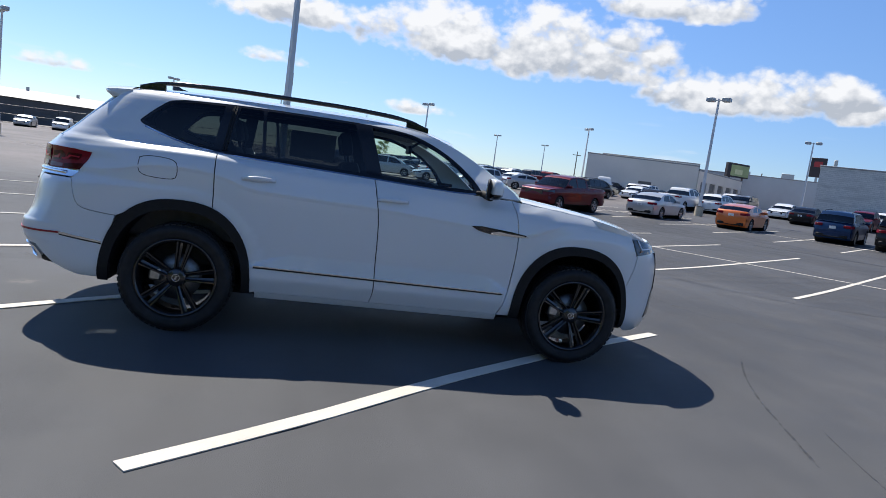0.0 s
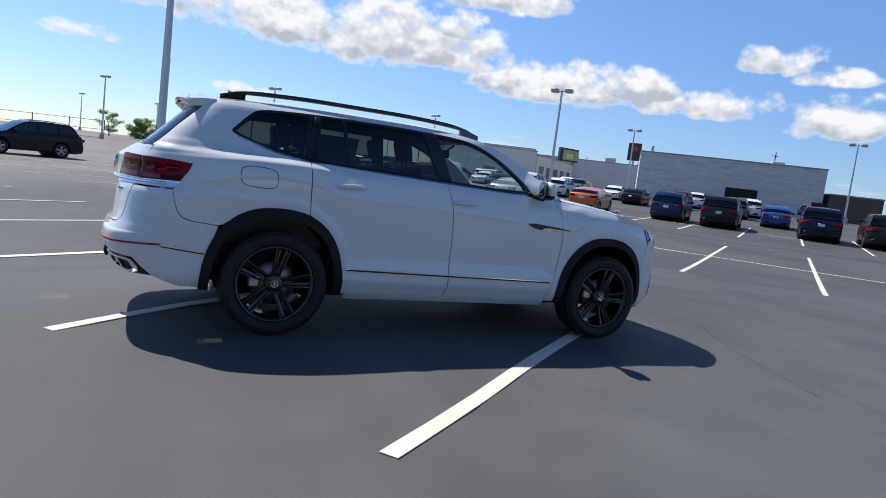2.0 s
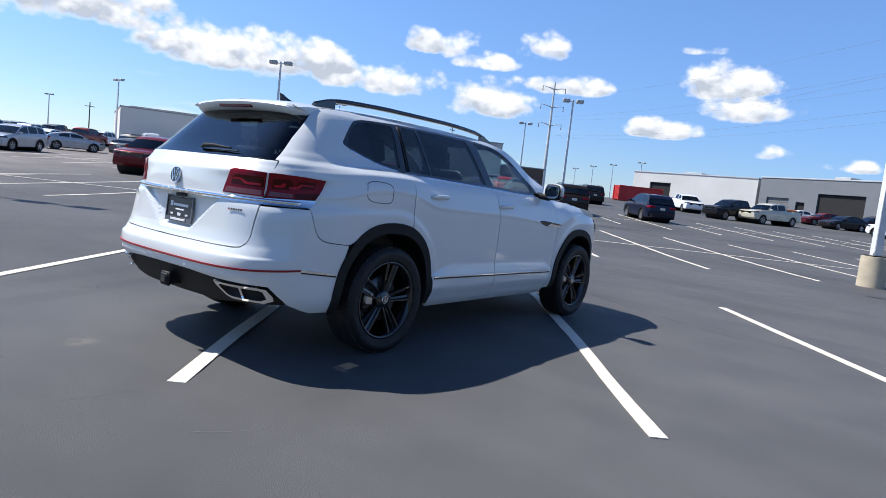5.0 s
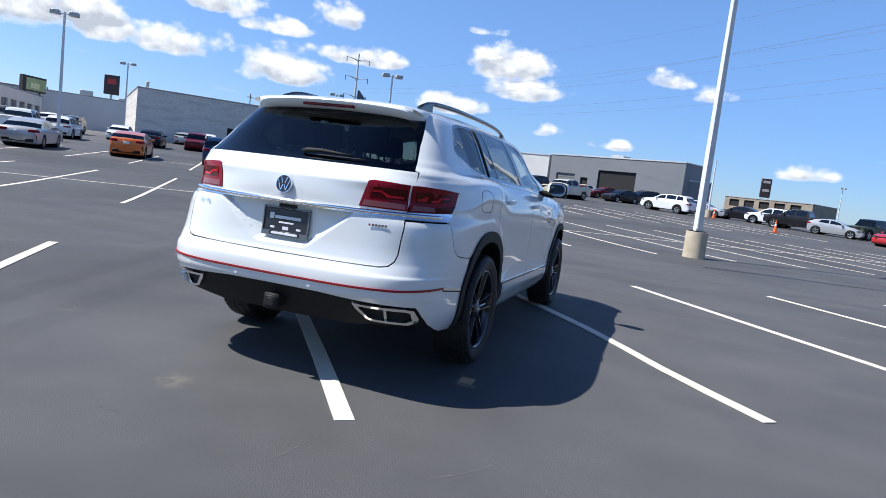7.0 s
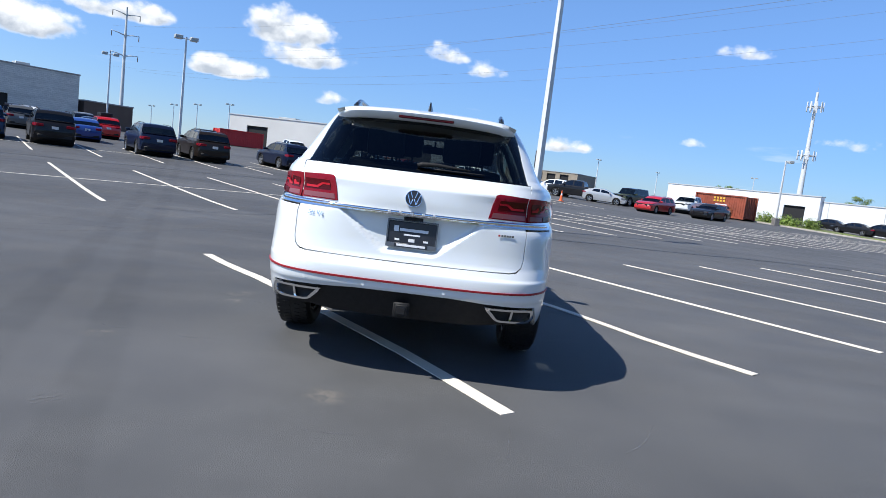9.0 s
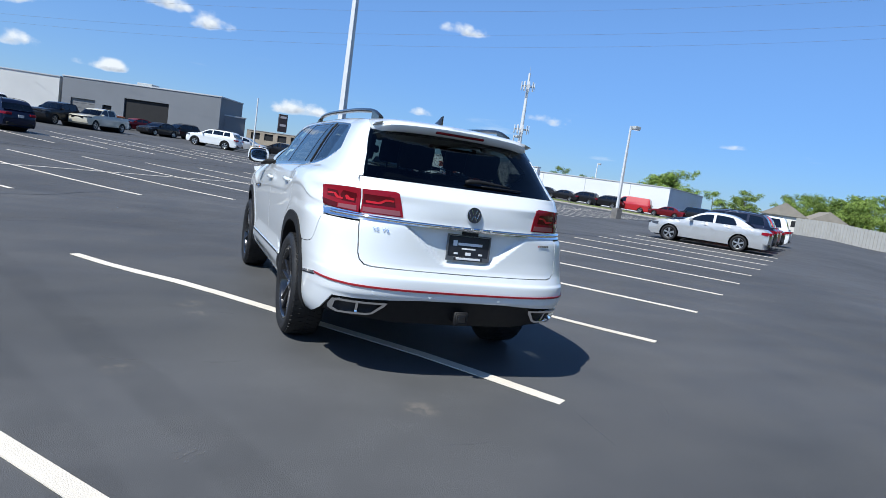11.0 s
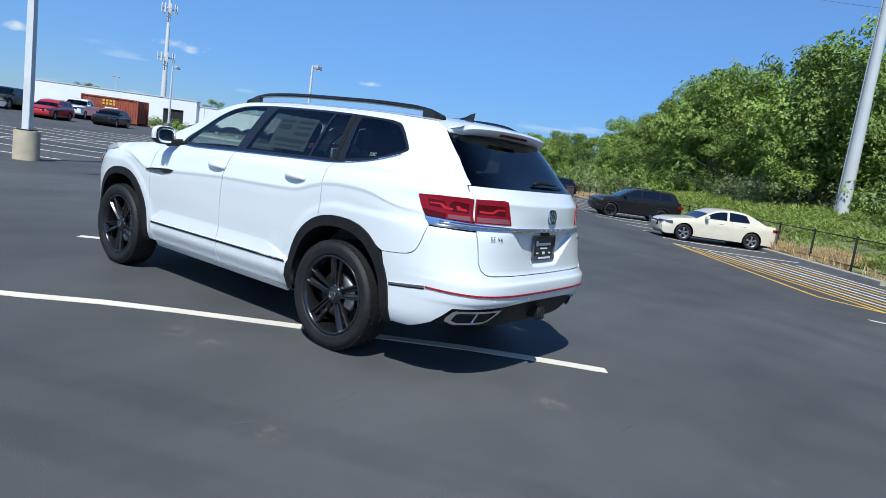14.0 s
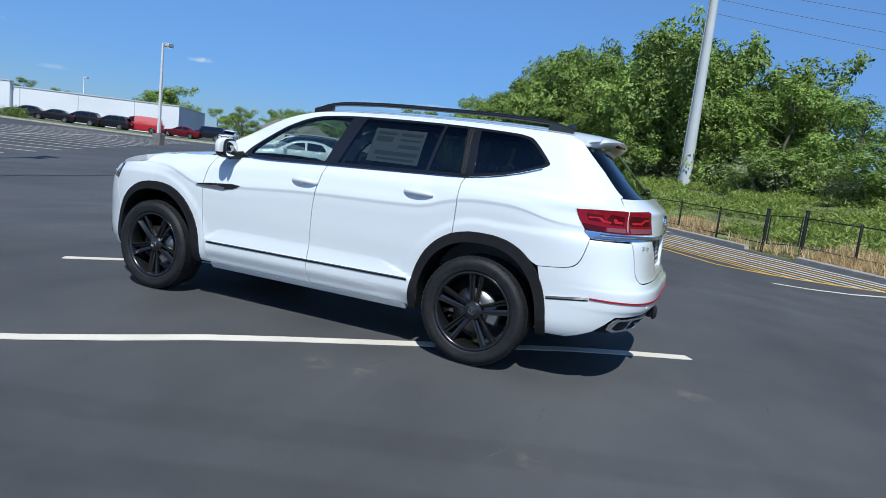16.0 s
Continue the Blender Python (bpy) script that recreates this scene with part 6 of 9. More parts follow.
def build_lamp(label, height=8.6, heads=2, ped="round", ped_h=0.72, sticker=False, tilt=0.0):
    o = thing("lamp_post", label, "street lamp", group="car park lamps")
    if ped == "round":
        part("pedestal", tube_bm((0, 0, -0.3), (0, 0, ped_h), 0.31, 0.30, 28), PED, o, "pale round concrete pedestal")
    else:
        part("pedestal", box_bm((-0.30, -0.30, -0.3), (0.30, 0.30, ped_h), 0.03), PED_GREY, o, "dark square concrete pedestal")
    part("base_plate", box_bm((-0.17, -0.17, ped_h), (0.17, 0.17, ped_h + 0.03), 0.006), SATIN_BLACK, o)
    for x in (-0.13, 0.13):
        for y in (-0.13, 0.13):
            part("anchor_bolt", tube_bm((x, y, ped_h + 0.02), (x, y, ped_h + 0.09), 0.016, seg=6), STEEL, o)
    bm = bmesh.new()
    rows = []
    for z, r in ((ped_h + 0.03, 0.095), (ped_h + 2.5, 0.085), (height, 0.06)):
        rows.append([bm.verts.new((sx_ * r, sy_ * r, z)) for sx_, sy_ in ((-1, -1), (1, -1), (1, 1), (-1, 1))])
    for a, b in zip(rows, rows[1:]):
        for k in range(4):
            bm.faces.new((a[k], a[(k + 1) % 4], b[(k + 1) % 4], b[k]))
    bm.faces.new(rows[-1])
    bmesh.ops.bevel(bm, geom=[e for e in bm.edges if abs((e.verts[0].co - e.verts[1].co).z) > 0.5], offset=0.012, segments=2, affect="EDGES")
    part("pole", bm, POLE_WHITE, o, "white square tapered pole")
    part("hand_hole", box_bm((-0.045, -0.103, ped_h + 0.35), (0.045, -0.094, ped_h + 0.5), 0.003), HEAD_GREY, o)
    if sticker:
        part("notice", box_bm((-0.07, -0.102, 3.5), (0.07, -0.085, 4.05), 0.002), material("faded_notice", (0.08, 0.02, 0.03), 0.6), o)
    for k in range(heads):
        s = 1 if k else -1
        h = new("lamp_head")
        h.parent = o
        part("arm", box_bm((min(s * 0.05, s * 0.30), -0.03, height - 0.16), (max(s * 0.05, s * 0.30), 0.03, height - 0.09), 0.006), POLE_WHITE, h)
        bm = bmesh.new()
        lo, hi = (min(s * 0.28, s * 0.86), -0.24, height - 0.22), (max(s * 0.28, s * 0.86), 0.24, height + 0.06)
        add_box(bm, lo, hi, 0.03)
        part("housing", bm, HEAD_GREY, h)
        part("lens", box_bm((min(s * 0.33, s * 0.82), -0.2, height - 0.235), (max(s * 0.33, s * 0.82), 0.2, height - 0.215), 0.008), LAMP_LENS, h)
    return o


def put(ob, x, y, turn=0.0, dz=0.0):
    ob.matrix_basis = pose(x, y, terrain(x, y) + dz, 0, 0, turn)
    return ob


near_lamp = put(build_lamp("white square lamp pole on a pale round concrete pedestal", 9.2, 2, "round", 0.75), 13.99, -2.88, 127)
put(build_lamp("white lamp pole with a faded notice on a dark square pedestal", 9.0, 2, "square", 0.62, True), -1.95, 16.9, 127)
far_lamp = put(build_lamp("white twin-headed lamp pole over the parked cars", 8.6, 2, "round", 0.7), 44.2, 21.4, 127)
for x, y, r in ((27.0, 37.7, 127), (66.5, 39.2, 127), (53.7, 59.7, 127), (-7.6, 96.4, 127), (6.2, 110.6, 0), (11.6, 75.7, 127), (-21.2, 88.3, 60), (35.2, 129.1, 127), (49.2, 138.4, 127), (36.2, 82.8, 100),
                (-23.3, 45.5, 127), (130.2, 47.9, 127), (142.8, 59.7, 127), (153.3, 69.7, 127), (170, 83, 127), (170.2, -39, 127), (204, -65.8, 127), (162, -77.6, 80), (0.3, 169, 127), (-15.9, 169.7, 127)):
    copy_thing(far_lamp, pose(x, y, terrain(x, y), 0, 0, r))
side_lamp = put(build_lamp("white single-headed lamp pole on a concrete pedestal", 7.1, 1, "square", 0.8), 34.28, -29.65, 100)
for x, y, r in ((64.69, -36.02, 100), (94, -69.8, 110)):
    copy_thing(side_lamp, pose(x, y, terrain(x, y), 0, 0, r))

# ---- parked vehicles ----
def wheel_meshes():
    bm = lathe(bmesh.new(), [(0.66, -0.34), (0.8, -0.48), (0.93, -0.48), (0.985, -0.38), (1.0, -0.2), (1.0, 0.2), (0.985, 0.38), (0.93, 0.48), (0.7, 0.4)], 32)
    finish(bm, 40)
    tyre = bpy.data.meshes.new("tyre")
    bm.to_mesh(tyre)
    tyre.materials.append(RUBBER)
    rims = {}
    for nm, mat in (("silver", material("silver_alloy", (0.5, 0.5, 0.51), 0.3, metal=0.8, vary=0.08)), ("black", GLOSS_BLACK)):
        bm = lathe(bmesh.new(), [(0.66, -0.40), (0.62, -0.36), (0.60, -0.10), (0.0, -0.08)], 32)
        for k in range(5):
            for s in (-0.10, 0.10):
                add_box(bm, (-0.055, -0.40, 0.08), (0.055, -0.26, 0.63), 0.0, Matrix.Rotation(2 * math.pi * k / 5 + s, 4, "Y"))
        add_tube(bm, (0, -0.24, 0), (0, -0.40, 0), 0.13, seg=16)
        # disc behind the spokes is black: shade of the open wheel put into colour
        for fc in bm.faces:
            fc.material_index = 1 if abs(fc.calc_center_median().y + 0.08) < 0.025 and fc.normal.y ** 2 > 0.5 else 0
        finish(bm, 30)
        me = bpy.data.meshes.new("rim")
        bm.to_mesh(me)
        me.materials.append(mat)
        me.materials.append(SATIN_BLACK)
        rims[nm] = me
    return tyre, rims


TYRE_MESH, RIM_MESH = wheel_meshes()
CAR_GLASS = glass_material("parked_car_glass", (0.045, 0.05, 0.05), 1.55)
SCREEN_GLASS = glass_material("parked_car_screen", (0.16, 0.19, 0.19), 1.55)

# kind: length, width, height, wheelbase, front overhang, tyre radius, body top line (x from nose, z), roof line (x from nose, z), belt height, window cuts, tumble
KINDS = {
    "sedan": dict(L=4.84, W=1.84, wb=2.82, fo=0.92, r=0.335, top=[(0, 0.62), (0.10, 0.72), (0.5, 0.86), (1.3, 0.96), (1.55, 0.98), (3.9, 1.02), (4.3, 1.03), (4.72, 1.0), (4.84, 0.78)],
                  roof=[(1.35, 0.965), (2.05, 1.33), (2.35, 1.42), (2.8, 1.455), (3.25, 1.43), (3.6, 1.34), (4.25, 1.03)], win=[1.72, 2.62, 2.72, 3.55], low=0.22),
    "coupe": dict(L=4.25, W=1.80, wb=2.65, fo=0.86, r=0.335, top=[(0, 0.60), (0.1, 0.72), (0.5, 0.86), (1.2, 0.96), (3.5, 1.04), (4.05, 1.08), (4.2, 1.0), (4.25, 0.75)],
                  roof=[(1.15, 0.96), (1.85, 1.30), (2.3, 1.39), (2.7, 1.40), (3.3, 1.33), (3.7, 1.25), (4.1, 1.07)], win=[1.6, 2.5, 2.6, 3.35], low=0.2),
    "suv": dict(L=4.70, W=1.86, wb=2.72, fo=0.90, r=0.36, top=[(0, 0.70), (0.08, 0.86), (0.4, 0.99), (1.15, 1.08), (1.35, 1.10), (4.3, 1.16), (4.55, 1.12), (4.66, 0.95), (4.70, 0.7)],
                roof=[(1.12, 1.08), (1.85, 1.52), (2.2, 1.63), (2.8, 1.68), (3.6, 1.66), (4.15, 1.60), (4.48, 1.14)], win=[1.5, 2.5, 2.6, 3.45, 3.55, 4.2], low=0.27),
    "large_suv": dict(L=5.06, W=1.97, wb=2.98, fo=0.94, r=0.38, top=[(0, 0.72), (0.06, 0.92), (0.35, 1.08), (1.2, 1.19), (1.45, 1.22), (4.6, 1.27), (4.88, 1.22), (5.0, 1.05), (5.06, 0.7)],
                      roof=[(1.25, 1.19), (1.98, 1.60), (2.3, 1.70), (3.0, 1.755), (4.0, 1.74), (4.5, 1.69), (4.80, 1.26)], win=[1.72, 2.55, 2.65, 3.62, 3.72, 4.35], low=0.30),
    "wagon": dict(L=4.56, W=1.78, wb=2.58, fo=0.90, r=0.32, top=[(0, 0.62), (0.1, 0.76), (0.5, 0.90), (1.2, 0.98), (4.2, 1.02), (4.45, 0.98), (4.56, 0.7)],
                  roof=[(1.15, 0.97), (1.85, 1.36), (2.2, 1.45), (2.8, 1.49), (3.7, 1.46), (4.05, 1.40), (4.38, 1.02)], win=[1.5, 2.42, 2.5, 3.3, 3.4, 4.05], low=0.21),
    "minivan": dict(L=5.1, W=1.98, wb=3.02, fo=0.96, r=0.34, top=[(0, 0.68), (0.08, 0.84), (0.35, 0.98), (0.95, 1.08), (4.7, 1.10), (4.98, 1.05), (5.1, 0.7)],
                    roof=[(0.85, 1.07), (1.85, 1.60), (2.3, 1.70), (3.2, 1.74), (4.3, 1.72), (4.7, 1.66), (4.96, 1.10)], win=[1.35, 2.5, 2.6, 3.6, 3.7, 4.6], low=0.22),
    "cargo_van": dict(L=5.5, W=2.0, wb=3.3, fo=0.95, r=0.35, top=[(0, 0.72), (0.08, 0.95), (0.4, 1.1), (0.9, 1.2), (5.2, 1.25), (5.45, 1.2), (5.5, 0.7)],
                      roof=[(0.8, 1.18), (1.5, 1.80), (1.8, 1.95), (2.6, 2.05), (4.6, 2.05), (5.2, 2.0), (5.44, 1.25)], win=[1.25, 2.1], low=0.25),
    "pickup": dict(L=5.80, W=2.03, wb=3.65, fo=0.98, r=0.40, top=[(0, 0.80), (0.05, 1.02), (0.25, 1.16), (1.3, 1.24), (1.5, 1.26), (3.85, 1.30), (5.72, 1.32), (5.78, 1.1), (5.80, 0.75)],
                   roof=[(1.35, 1.23), (1.98, 1.70), (2.25, 1.82), (2.9, 1.88), (3.45, 1.86), (3.68, 1.78), (3.86, 1.30)], win=[1.85, 2.65, 2.75, 3.6], low=0.40),
    "off_roader": dict(L=4.75, W=1.88, wb=3.0, fo=0.70, r=0.42, top=[(0, 0.75), (0.04, 1.05), (0.2, 1.14), (1.35, 1.20), (4.5, 1.22), (4.62, 1.2), (4.66, 0.75)],
                       roof=[(1.32, 1.20), (1.68, 1.72), (1.8, 1.82), (2.6, 1.86), (4.2, 1.85), (4.46, 1.80), (4.6, 1.22)], win=[1.58, 2.5, 2.6, 3.4, 3.5, 4.4], low=0.42),
}


def build_vehicle(kind, paint, label, rim="silver", trim=None, name="car", category="car"):
    """A parked vehicle: body with wheel openings, cabin with glass, wheels, lamps, mirrors and plate. Nose along +x, origin between the axles on the ground."""
    K = KINDS[kind]
    o = thing(name, label, category)
    x_off = K["fo"] + K["wb"] / 2
    L, Wh, low, r = K["L"], K["W"] / 2, K["low"], K["r"]
    top, roof = K["top"], K["roof"]
    zmax = max(z for _, z in roof)
    belt_x = lambda x: interp(top, x)

    def hw(x, z):
        """Half width, drawn in at both ends, at the sill and above the waist."""
        w = Wh * (1 - 0.10 * max(0, 1 - x / 0.8) ** 2.2 - 0.085 * max(0, 1 - (L - x) / 0.7) ** 2.2)
        w -= 0.07 * max(0, (0.5 - z) / 0.3) ** 1.5 * 0.5
        b = belt_x(x)
        w -= 0.05 * smooth01((z - (b - 0.16)) / 0.16)
        w += 0.012 * math.exp(-((z - b * 0.78) / 0.05) ** 2)
        if z > b:
            w -= (z - b) * (0.20 if kind in ("off_roader",) else 0.34)
        return w

    def at(x, y, z):
        return Vector((x_off - x, y, z))
    xf, xr = K["fo"], K["fo"] + K["wb"]
    R = r + 0.065

    def wheel_cut(cx):
        n = 14
        z0 = low + 0.02
        a0 = math.asin(max(min((z0 - r) / R, 1), -1))
        return [(cx + R * math.cos(a), r + R * math.sin(a)) for a in [a0 + (math.pi - 2 * a0) * k / n for k in range(n + 1)]]
    top_pts = chain(top, 3)
    outline = top_pts + [(L - 0.02, low + 0.14), (L - 0.12, low)] + wheel_cut(xr) + wheel_cut(xf) + [(0.16, low), (0.03, low + 0.13)]
    outline = [q for i, q in enumerate(outline) if i == 0 or math.hypot(q[0] - outline[i - 1][0], q[1] - outline[i - 1][1]) > 1e-3]
    body = bmesh.new()
    for s in (1, -1):
        t = flat_region(outline, (), 0.22, 0.12)
        bend(t, lambda a, b: at(a, s * hw(a, b), b), 0.0, out=lambda c: Vector((0, s, 0)))
        tmp = bpy.data.meshes.new("side")
        t.to_mesh(tmp)
        t.free()
        body.from_mesh(tmp)
        bpy.data.meshes.remove(tmp)
    # over the top: bonnet, waist, boot, and down both ends
    over = [(0.16, low), (0.03, low + 0.13)] + top_pts + [(L - 0.02, low + 0.14), (L - 0.12, low)]
    rows = []
    for x, z in over:
        w = hw(x, z)
        end = max(0, 1 - x / 0.9) ** 2 - max(0, 1 - (L - x) / 0.9) ** 2
        rows.append([body.verts.new(at(x - 0.10 * end * (1 - t * t), w * t, z + (0.03 if 0.3 < x < L - 0.2 else 0.0) * (1 - t * t))) for t in (-1, -0.75, -0.4, 0, 0.4, 0.75, 1)])
    for a, b in zip(rows, rows[1:]):
        for k in range(6):
            body.faces.new((a[k], a[k + 1], b[k + 1], b[k]))
    bmesh.ops.remove_doubles(body, verts=body.verts[:], dist=1e-3)
    bmesh.ops.recalc_face_normals(body, faces=body.faces[:])
    part("body", body, paint, o, smooth=38)
    # cabin: sides with window openings, roof, screens
    rl = chain(roof, 3)
    cabin = bmesh.new()
    base = [(roof[-1][0], belt_x(roof[-1][0]) - 0.02), (roof[0][0], belt_x(roof[0][0]) - 0.02)]
    holes, wins = [], K["win"]
    for a, b in zip(wins[::2], wins[1::2]):
        zt = lambda x: interp(roof, x) - 0.075
        xs = [a + (b - a) * k / 6 for k in range(7)]
        up = [(x, max(zt(x), belt_x(x) + 0.05)) for x in xs]
        if b == wins[-1] and kind not in ("cargo_van", "off_roader", "pickup"):
            up[-1] = (b, belt_x(b) + 0.10)
        holes.append([(b, belt_x(b) + 0.03), (a, belt_x(a) + 0.03)] + up)
    for s in (1, -1):
        t = flat_region(rl + base, holes, 0.3, 0.2)
        bend(t, lambda a, b: at(a, s * hw(a, b), b), 0.0, out=lambda c: Vector((0, s, 0)))
        tmp = bpy.data.meshes.new("side")
        t.to_mesh(tmp)
        t.free()
        cabin.from_mesh(tmp)
        bpy.data.meshes.remove(tmp)
        for h in holes:
            t = flat_region(h, (), 0.4)
            bend(t, lambda a, b: at(a, s * (hw(a, b) - 0.006), b), 0.0, out=lambda c: Vector((0, s, 0)))
            part("side_window", t, CAR_GLASS, o)

    def ribbon(pts, grow=0.0):
        bm = bmesh.new()
        rows = [[bm.verts.new(at(x, (hw(x, z) - grow) * t, z + 0.04 * (1 - t * t) * smooth01((z - 1.0) / 0.3) - grow)) for t in (-1, -0.8, -0.5, 0, 0.5, 0.8, 1)] for x, z in pts]
        for a, b in zip(rows, rows[1:]):
            for k in range(6):
                bm.faces.new((a[k], a[k + 1], b[k + 1], b[k]))
        bmesh.ops.recalc_face_normals(bm, faces=bm.faces[:])
        return bm
    zlim = zmax - 0.13
    front = [q for q in rl if q[0] < (roof[0][0] + roof[-1][0]) / 2 and q[1] < zlim]
    back = [q for q in rl if q[0] > (roof[0][0] + roof[-1][0]) / 2 and q[1] < zlim]
    mid = [front[-1]] + [q for q in rl if q[1] >= zlim] + [back[0]]
    part("windscreen", ribbon(front), SCREEN_GLASS, o)
    part("rear_window", ribbon(back), CAR_GLASS if kind != "cargo_van" else paint, o)
    tmp = bpy.data.meshes.new("roof")
    rb = ribbon(mid)
    rb.to_mesh(tmp)
    rb.free()
    cabin.from_mesh(tmp)
    bpy.data.meshes.remove(tmp)
    bmesh.ops.remove_doubles(cabin, verts=cabin.verts[:], dist=1e-3)
    bmesh.ops.recalc_face_normals(cabin, faces=cabin.faces[:])
    part("cabin", cabin, paint if kind != "off_roader" else GLOSS_BLACK, o, smooth=38)
    # lower trim, underside, cargo bed
    part("underbody", box_bm((x_off - L + 0.25, -Wh * 0.8, low - 0.04), (x_off - 0.25, Wh * 0.8, low + 0.1), 0.03), SATIN_BLACK, o)
    for cx in (xf, xr):
        part("axle_tunnel", tube_bm((x_off - cx, -Wh + 0.06, r + 0.02), (x_off - cx, Wh - 0.06, r + 0.02), R - 0.01, seg=20, caps=False), SATIN_BLACK, o)
    if trim:
        for s in (1, -1):
            for cx in (xf, xr):
                c = wheel_cut(cx)
                ring = c + [(cx + (x - cx) * 1.14, r + (z - r) * 1.14) for x, z in c[::-1]]
                t = flat_region(ring, (), 0.5)
                bend(t, lambda a, b: at(a, s * (hw(a, b) + 0.012), b), 0.02, out=lambda c_: Vector((0, s, 0)))
                part("arch_trim", t, trim, o)
    if kind == "pickup":
        part("cargo_bed", box_bm((x_off - L + 0.1, -Wh + 0.14, 0.85), (x_off - 3.95, Wh - 0.14, belt_x(4.8) + 0.045), 0.03), SATIN_BLACK, o, "black bed cover")
    # wheels
    for cx in (xf, xr):
        for s in (1, -1):
            w = new("wheel")
            w.parent = o
            w.empty_display_size = 0.1
            w.matrix_basis = Matrix.Translation((x_off - cx, s * (Wh - 0.125), r)) @ Matrix.Rotation(math.pi if s > 0 else 0, 4, "Z") @ Matrix.Diagonal((r, 0.25, r, 1))
            for nm, me in (("tyre", TYRE_MESH), ("rim", RIM_MESH[rim])):
                q = new(nm, me)
                q.parent = w
    # lamps, plate, mirrors, bumper inserts
    zt, zh = interp(top, L - 0.1) * 0.9, interp(top, 0.15) * 0.93
    for s in (1, -1):
        for nm, x0, x1, z0, z1, mat in (("tail_light", L - 0.30, L - 0.03, zt - 0.09, zt + 0.06, DARK_RED_LENS), ("headlight", 0.06, 0.42, zh - 0.06, zh + 0.07, HEAD_LENS)):
            t = flat_region([(x0, z0 + 0.03), (x1, z0), (x1, z1), (x0, z1 - 0.02)], (), 0.1)
            bend(t, lambda a, b: at(a, s * (hw(a, b) + 0.006), b), 0.0, out=lambda c: Vector((0, s, 0)))
            part(nm, t, mat, o)
            xe = x1 if nm == "tail_light" else x0
            e = hw(xe, z0)
            sgn = -1 if nm == "tail_light" else 1
            t = box_bm((x_off - xe + sgn * 0.055 - 0.05, s * (e - 0.33) if s > 0 else s * e, z0 + 0.01), (x_off - xe + sgn * 0.055 + 0.045, s * e if s > 0 else s * (e - 0.33), z1 - 0.01), 0.015)
            part(nm, t, mat, o)
        mx = roof[0][0] + 0.42
        part("door_mirror", box_bm((x_off - mx - 0.06, s * (Wh - 0.06) if s > 0 else s * (Wh + 0.17), belt_x(mx) - 0.0), (x_off - mx + 0.08, s * (Wh + 0.17) if s > 0 else s * (Wh - 0.06), belt_x(mx) + 0.14), 0.04, seg=2), paint, o)
    part("grille", box_bm((x_off - 0.08, -Wh * 0.55, zh - 0.20), (x_off + 0.07, Wh * 0.55, zh + 0.02), 0.02), GLOSS_BLACK, o)
    part("rear_bumper", box_bm((x_off - L - 0.06, -Wh * 0.78, low + 0.08), (x_off - L + 0.1, Wh * 0.78, low + 0.24), 0.03), trim or (CHROME if kind == "pickup" else SATIN_BLACK), o)
    part("number_plate", box_bm((x_off - L - 0.095, -0.15, zt - 0.18), (x_off - L + 0.02, 0.15, zt - 0.04), 0.004), PLATE_SILVER, o)
    for s in (1, -1):
        for hx in (wins[1] - 0.22, (wins[3] - 0.22) if len(wins) > 3 else wins[1] - 0.22):
            q = at(hx, s * hw(hx, belt_x(hx) - 0.12), belt_x(hx) - 0.12)
            part("door_handle", box_bm((q.x - 0.09, q.y - 0.02, q.z - 0.013), (q.x + 0.09, q.y + 0.02, q.z + 0.013), 0.01), paint, o)
    if kind in ("suv", "large_suv", "wagon", "minivan"):
        for s in (1, -1):
            x0, x1 = roof[2][0] + 0.1, roof[-2][0] - 0.15
            pts = [at(x, s * (hw(x, interp(roof, x)) - 0.10), interp(roof, x) + 0.055) for x in [x0 + (x1 - x0) * k / 8 for k in range(9)]]
            pts = [pts[0] - Vector((-0.08, 0, 0.05))] + pts + [pts[-1] - Vector((0.08, 0, 0.05))]
            part("roof_rail", sweep(bmesh.new(), pts, 0.016, 6), SATIN_BLACK if kind != "wagon" else STEEL, o)
    return o


def paint(name, c, metal=0.0, rough=0.3):
    return material("paint_" + name, c, rough, metal=metal * 0.5, coat=0.8 if max(c) > 0.2 else 0.45, vary=0.04, scale=3, spec=0.5 if max(c) > 0.2 else 0.08)


PAINTS = {
    "white": paint("white", (0.74, 0.75, 0.75)), "silver": paint("silver", (0.42, 0.43, 0.44), 0.6), "grey": paint("grey", (0.10, 0.105, 0.11), 0.4),
    "black": paint("black", (0.012, 0.012, 0.014)), "navy": paint("navy", (0.008, 0.013, 0.034), 0.3), "blue": paint("blue", (0.014, 0.045, 0.22), 0.3),
    "teal_blue": paint("teal_blue", (0.010, 0.032, 0.09), 0.3), "red": paint("red", (0.42, 0.012, 0.015)), "dark_red": paint("dark_red", (0.12, 0.008, 0.012), 0.3),
    "orange": paint("orange", (0.62, 0.14, 0.02), 0.3), "cream": paint("cream", (0.68, 0.62, 0.49)), "gold": paint("gold", (0.34, 0.31, 0.24), 0.5),
    "olive": paint("olive", (0.05, 0.06, 0.035)), "charcoal": paint("charcoal", (0.016, 0.016, 0.018), 0.4), "brown": paint("brown", (0.022, 0.017, 0.015), 0.4), "tan": paint("tan", (0.5, 0.46, 0.36)),
}
COLOUR_WORD = {"teal_blue": "dark blue", "dark_red": "dark red", "olive": "olive green", "charcoal": "dark grey", "navy": "navy blue"}
KIND_WORD = {"sedan": "saloon", "coupe": "hatchback coupe", "suv": "crossover", "large_suv": "three-row SUV", "wagon": "estate car", "minivan": "people carrier",
             "cargo_van": "panel van", "pickup": "crew-cab pickup truck", "off_roader": "boxy off-roader with hard top"}
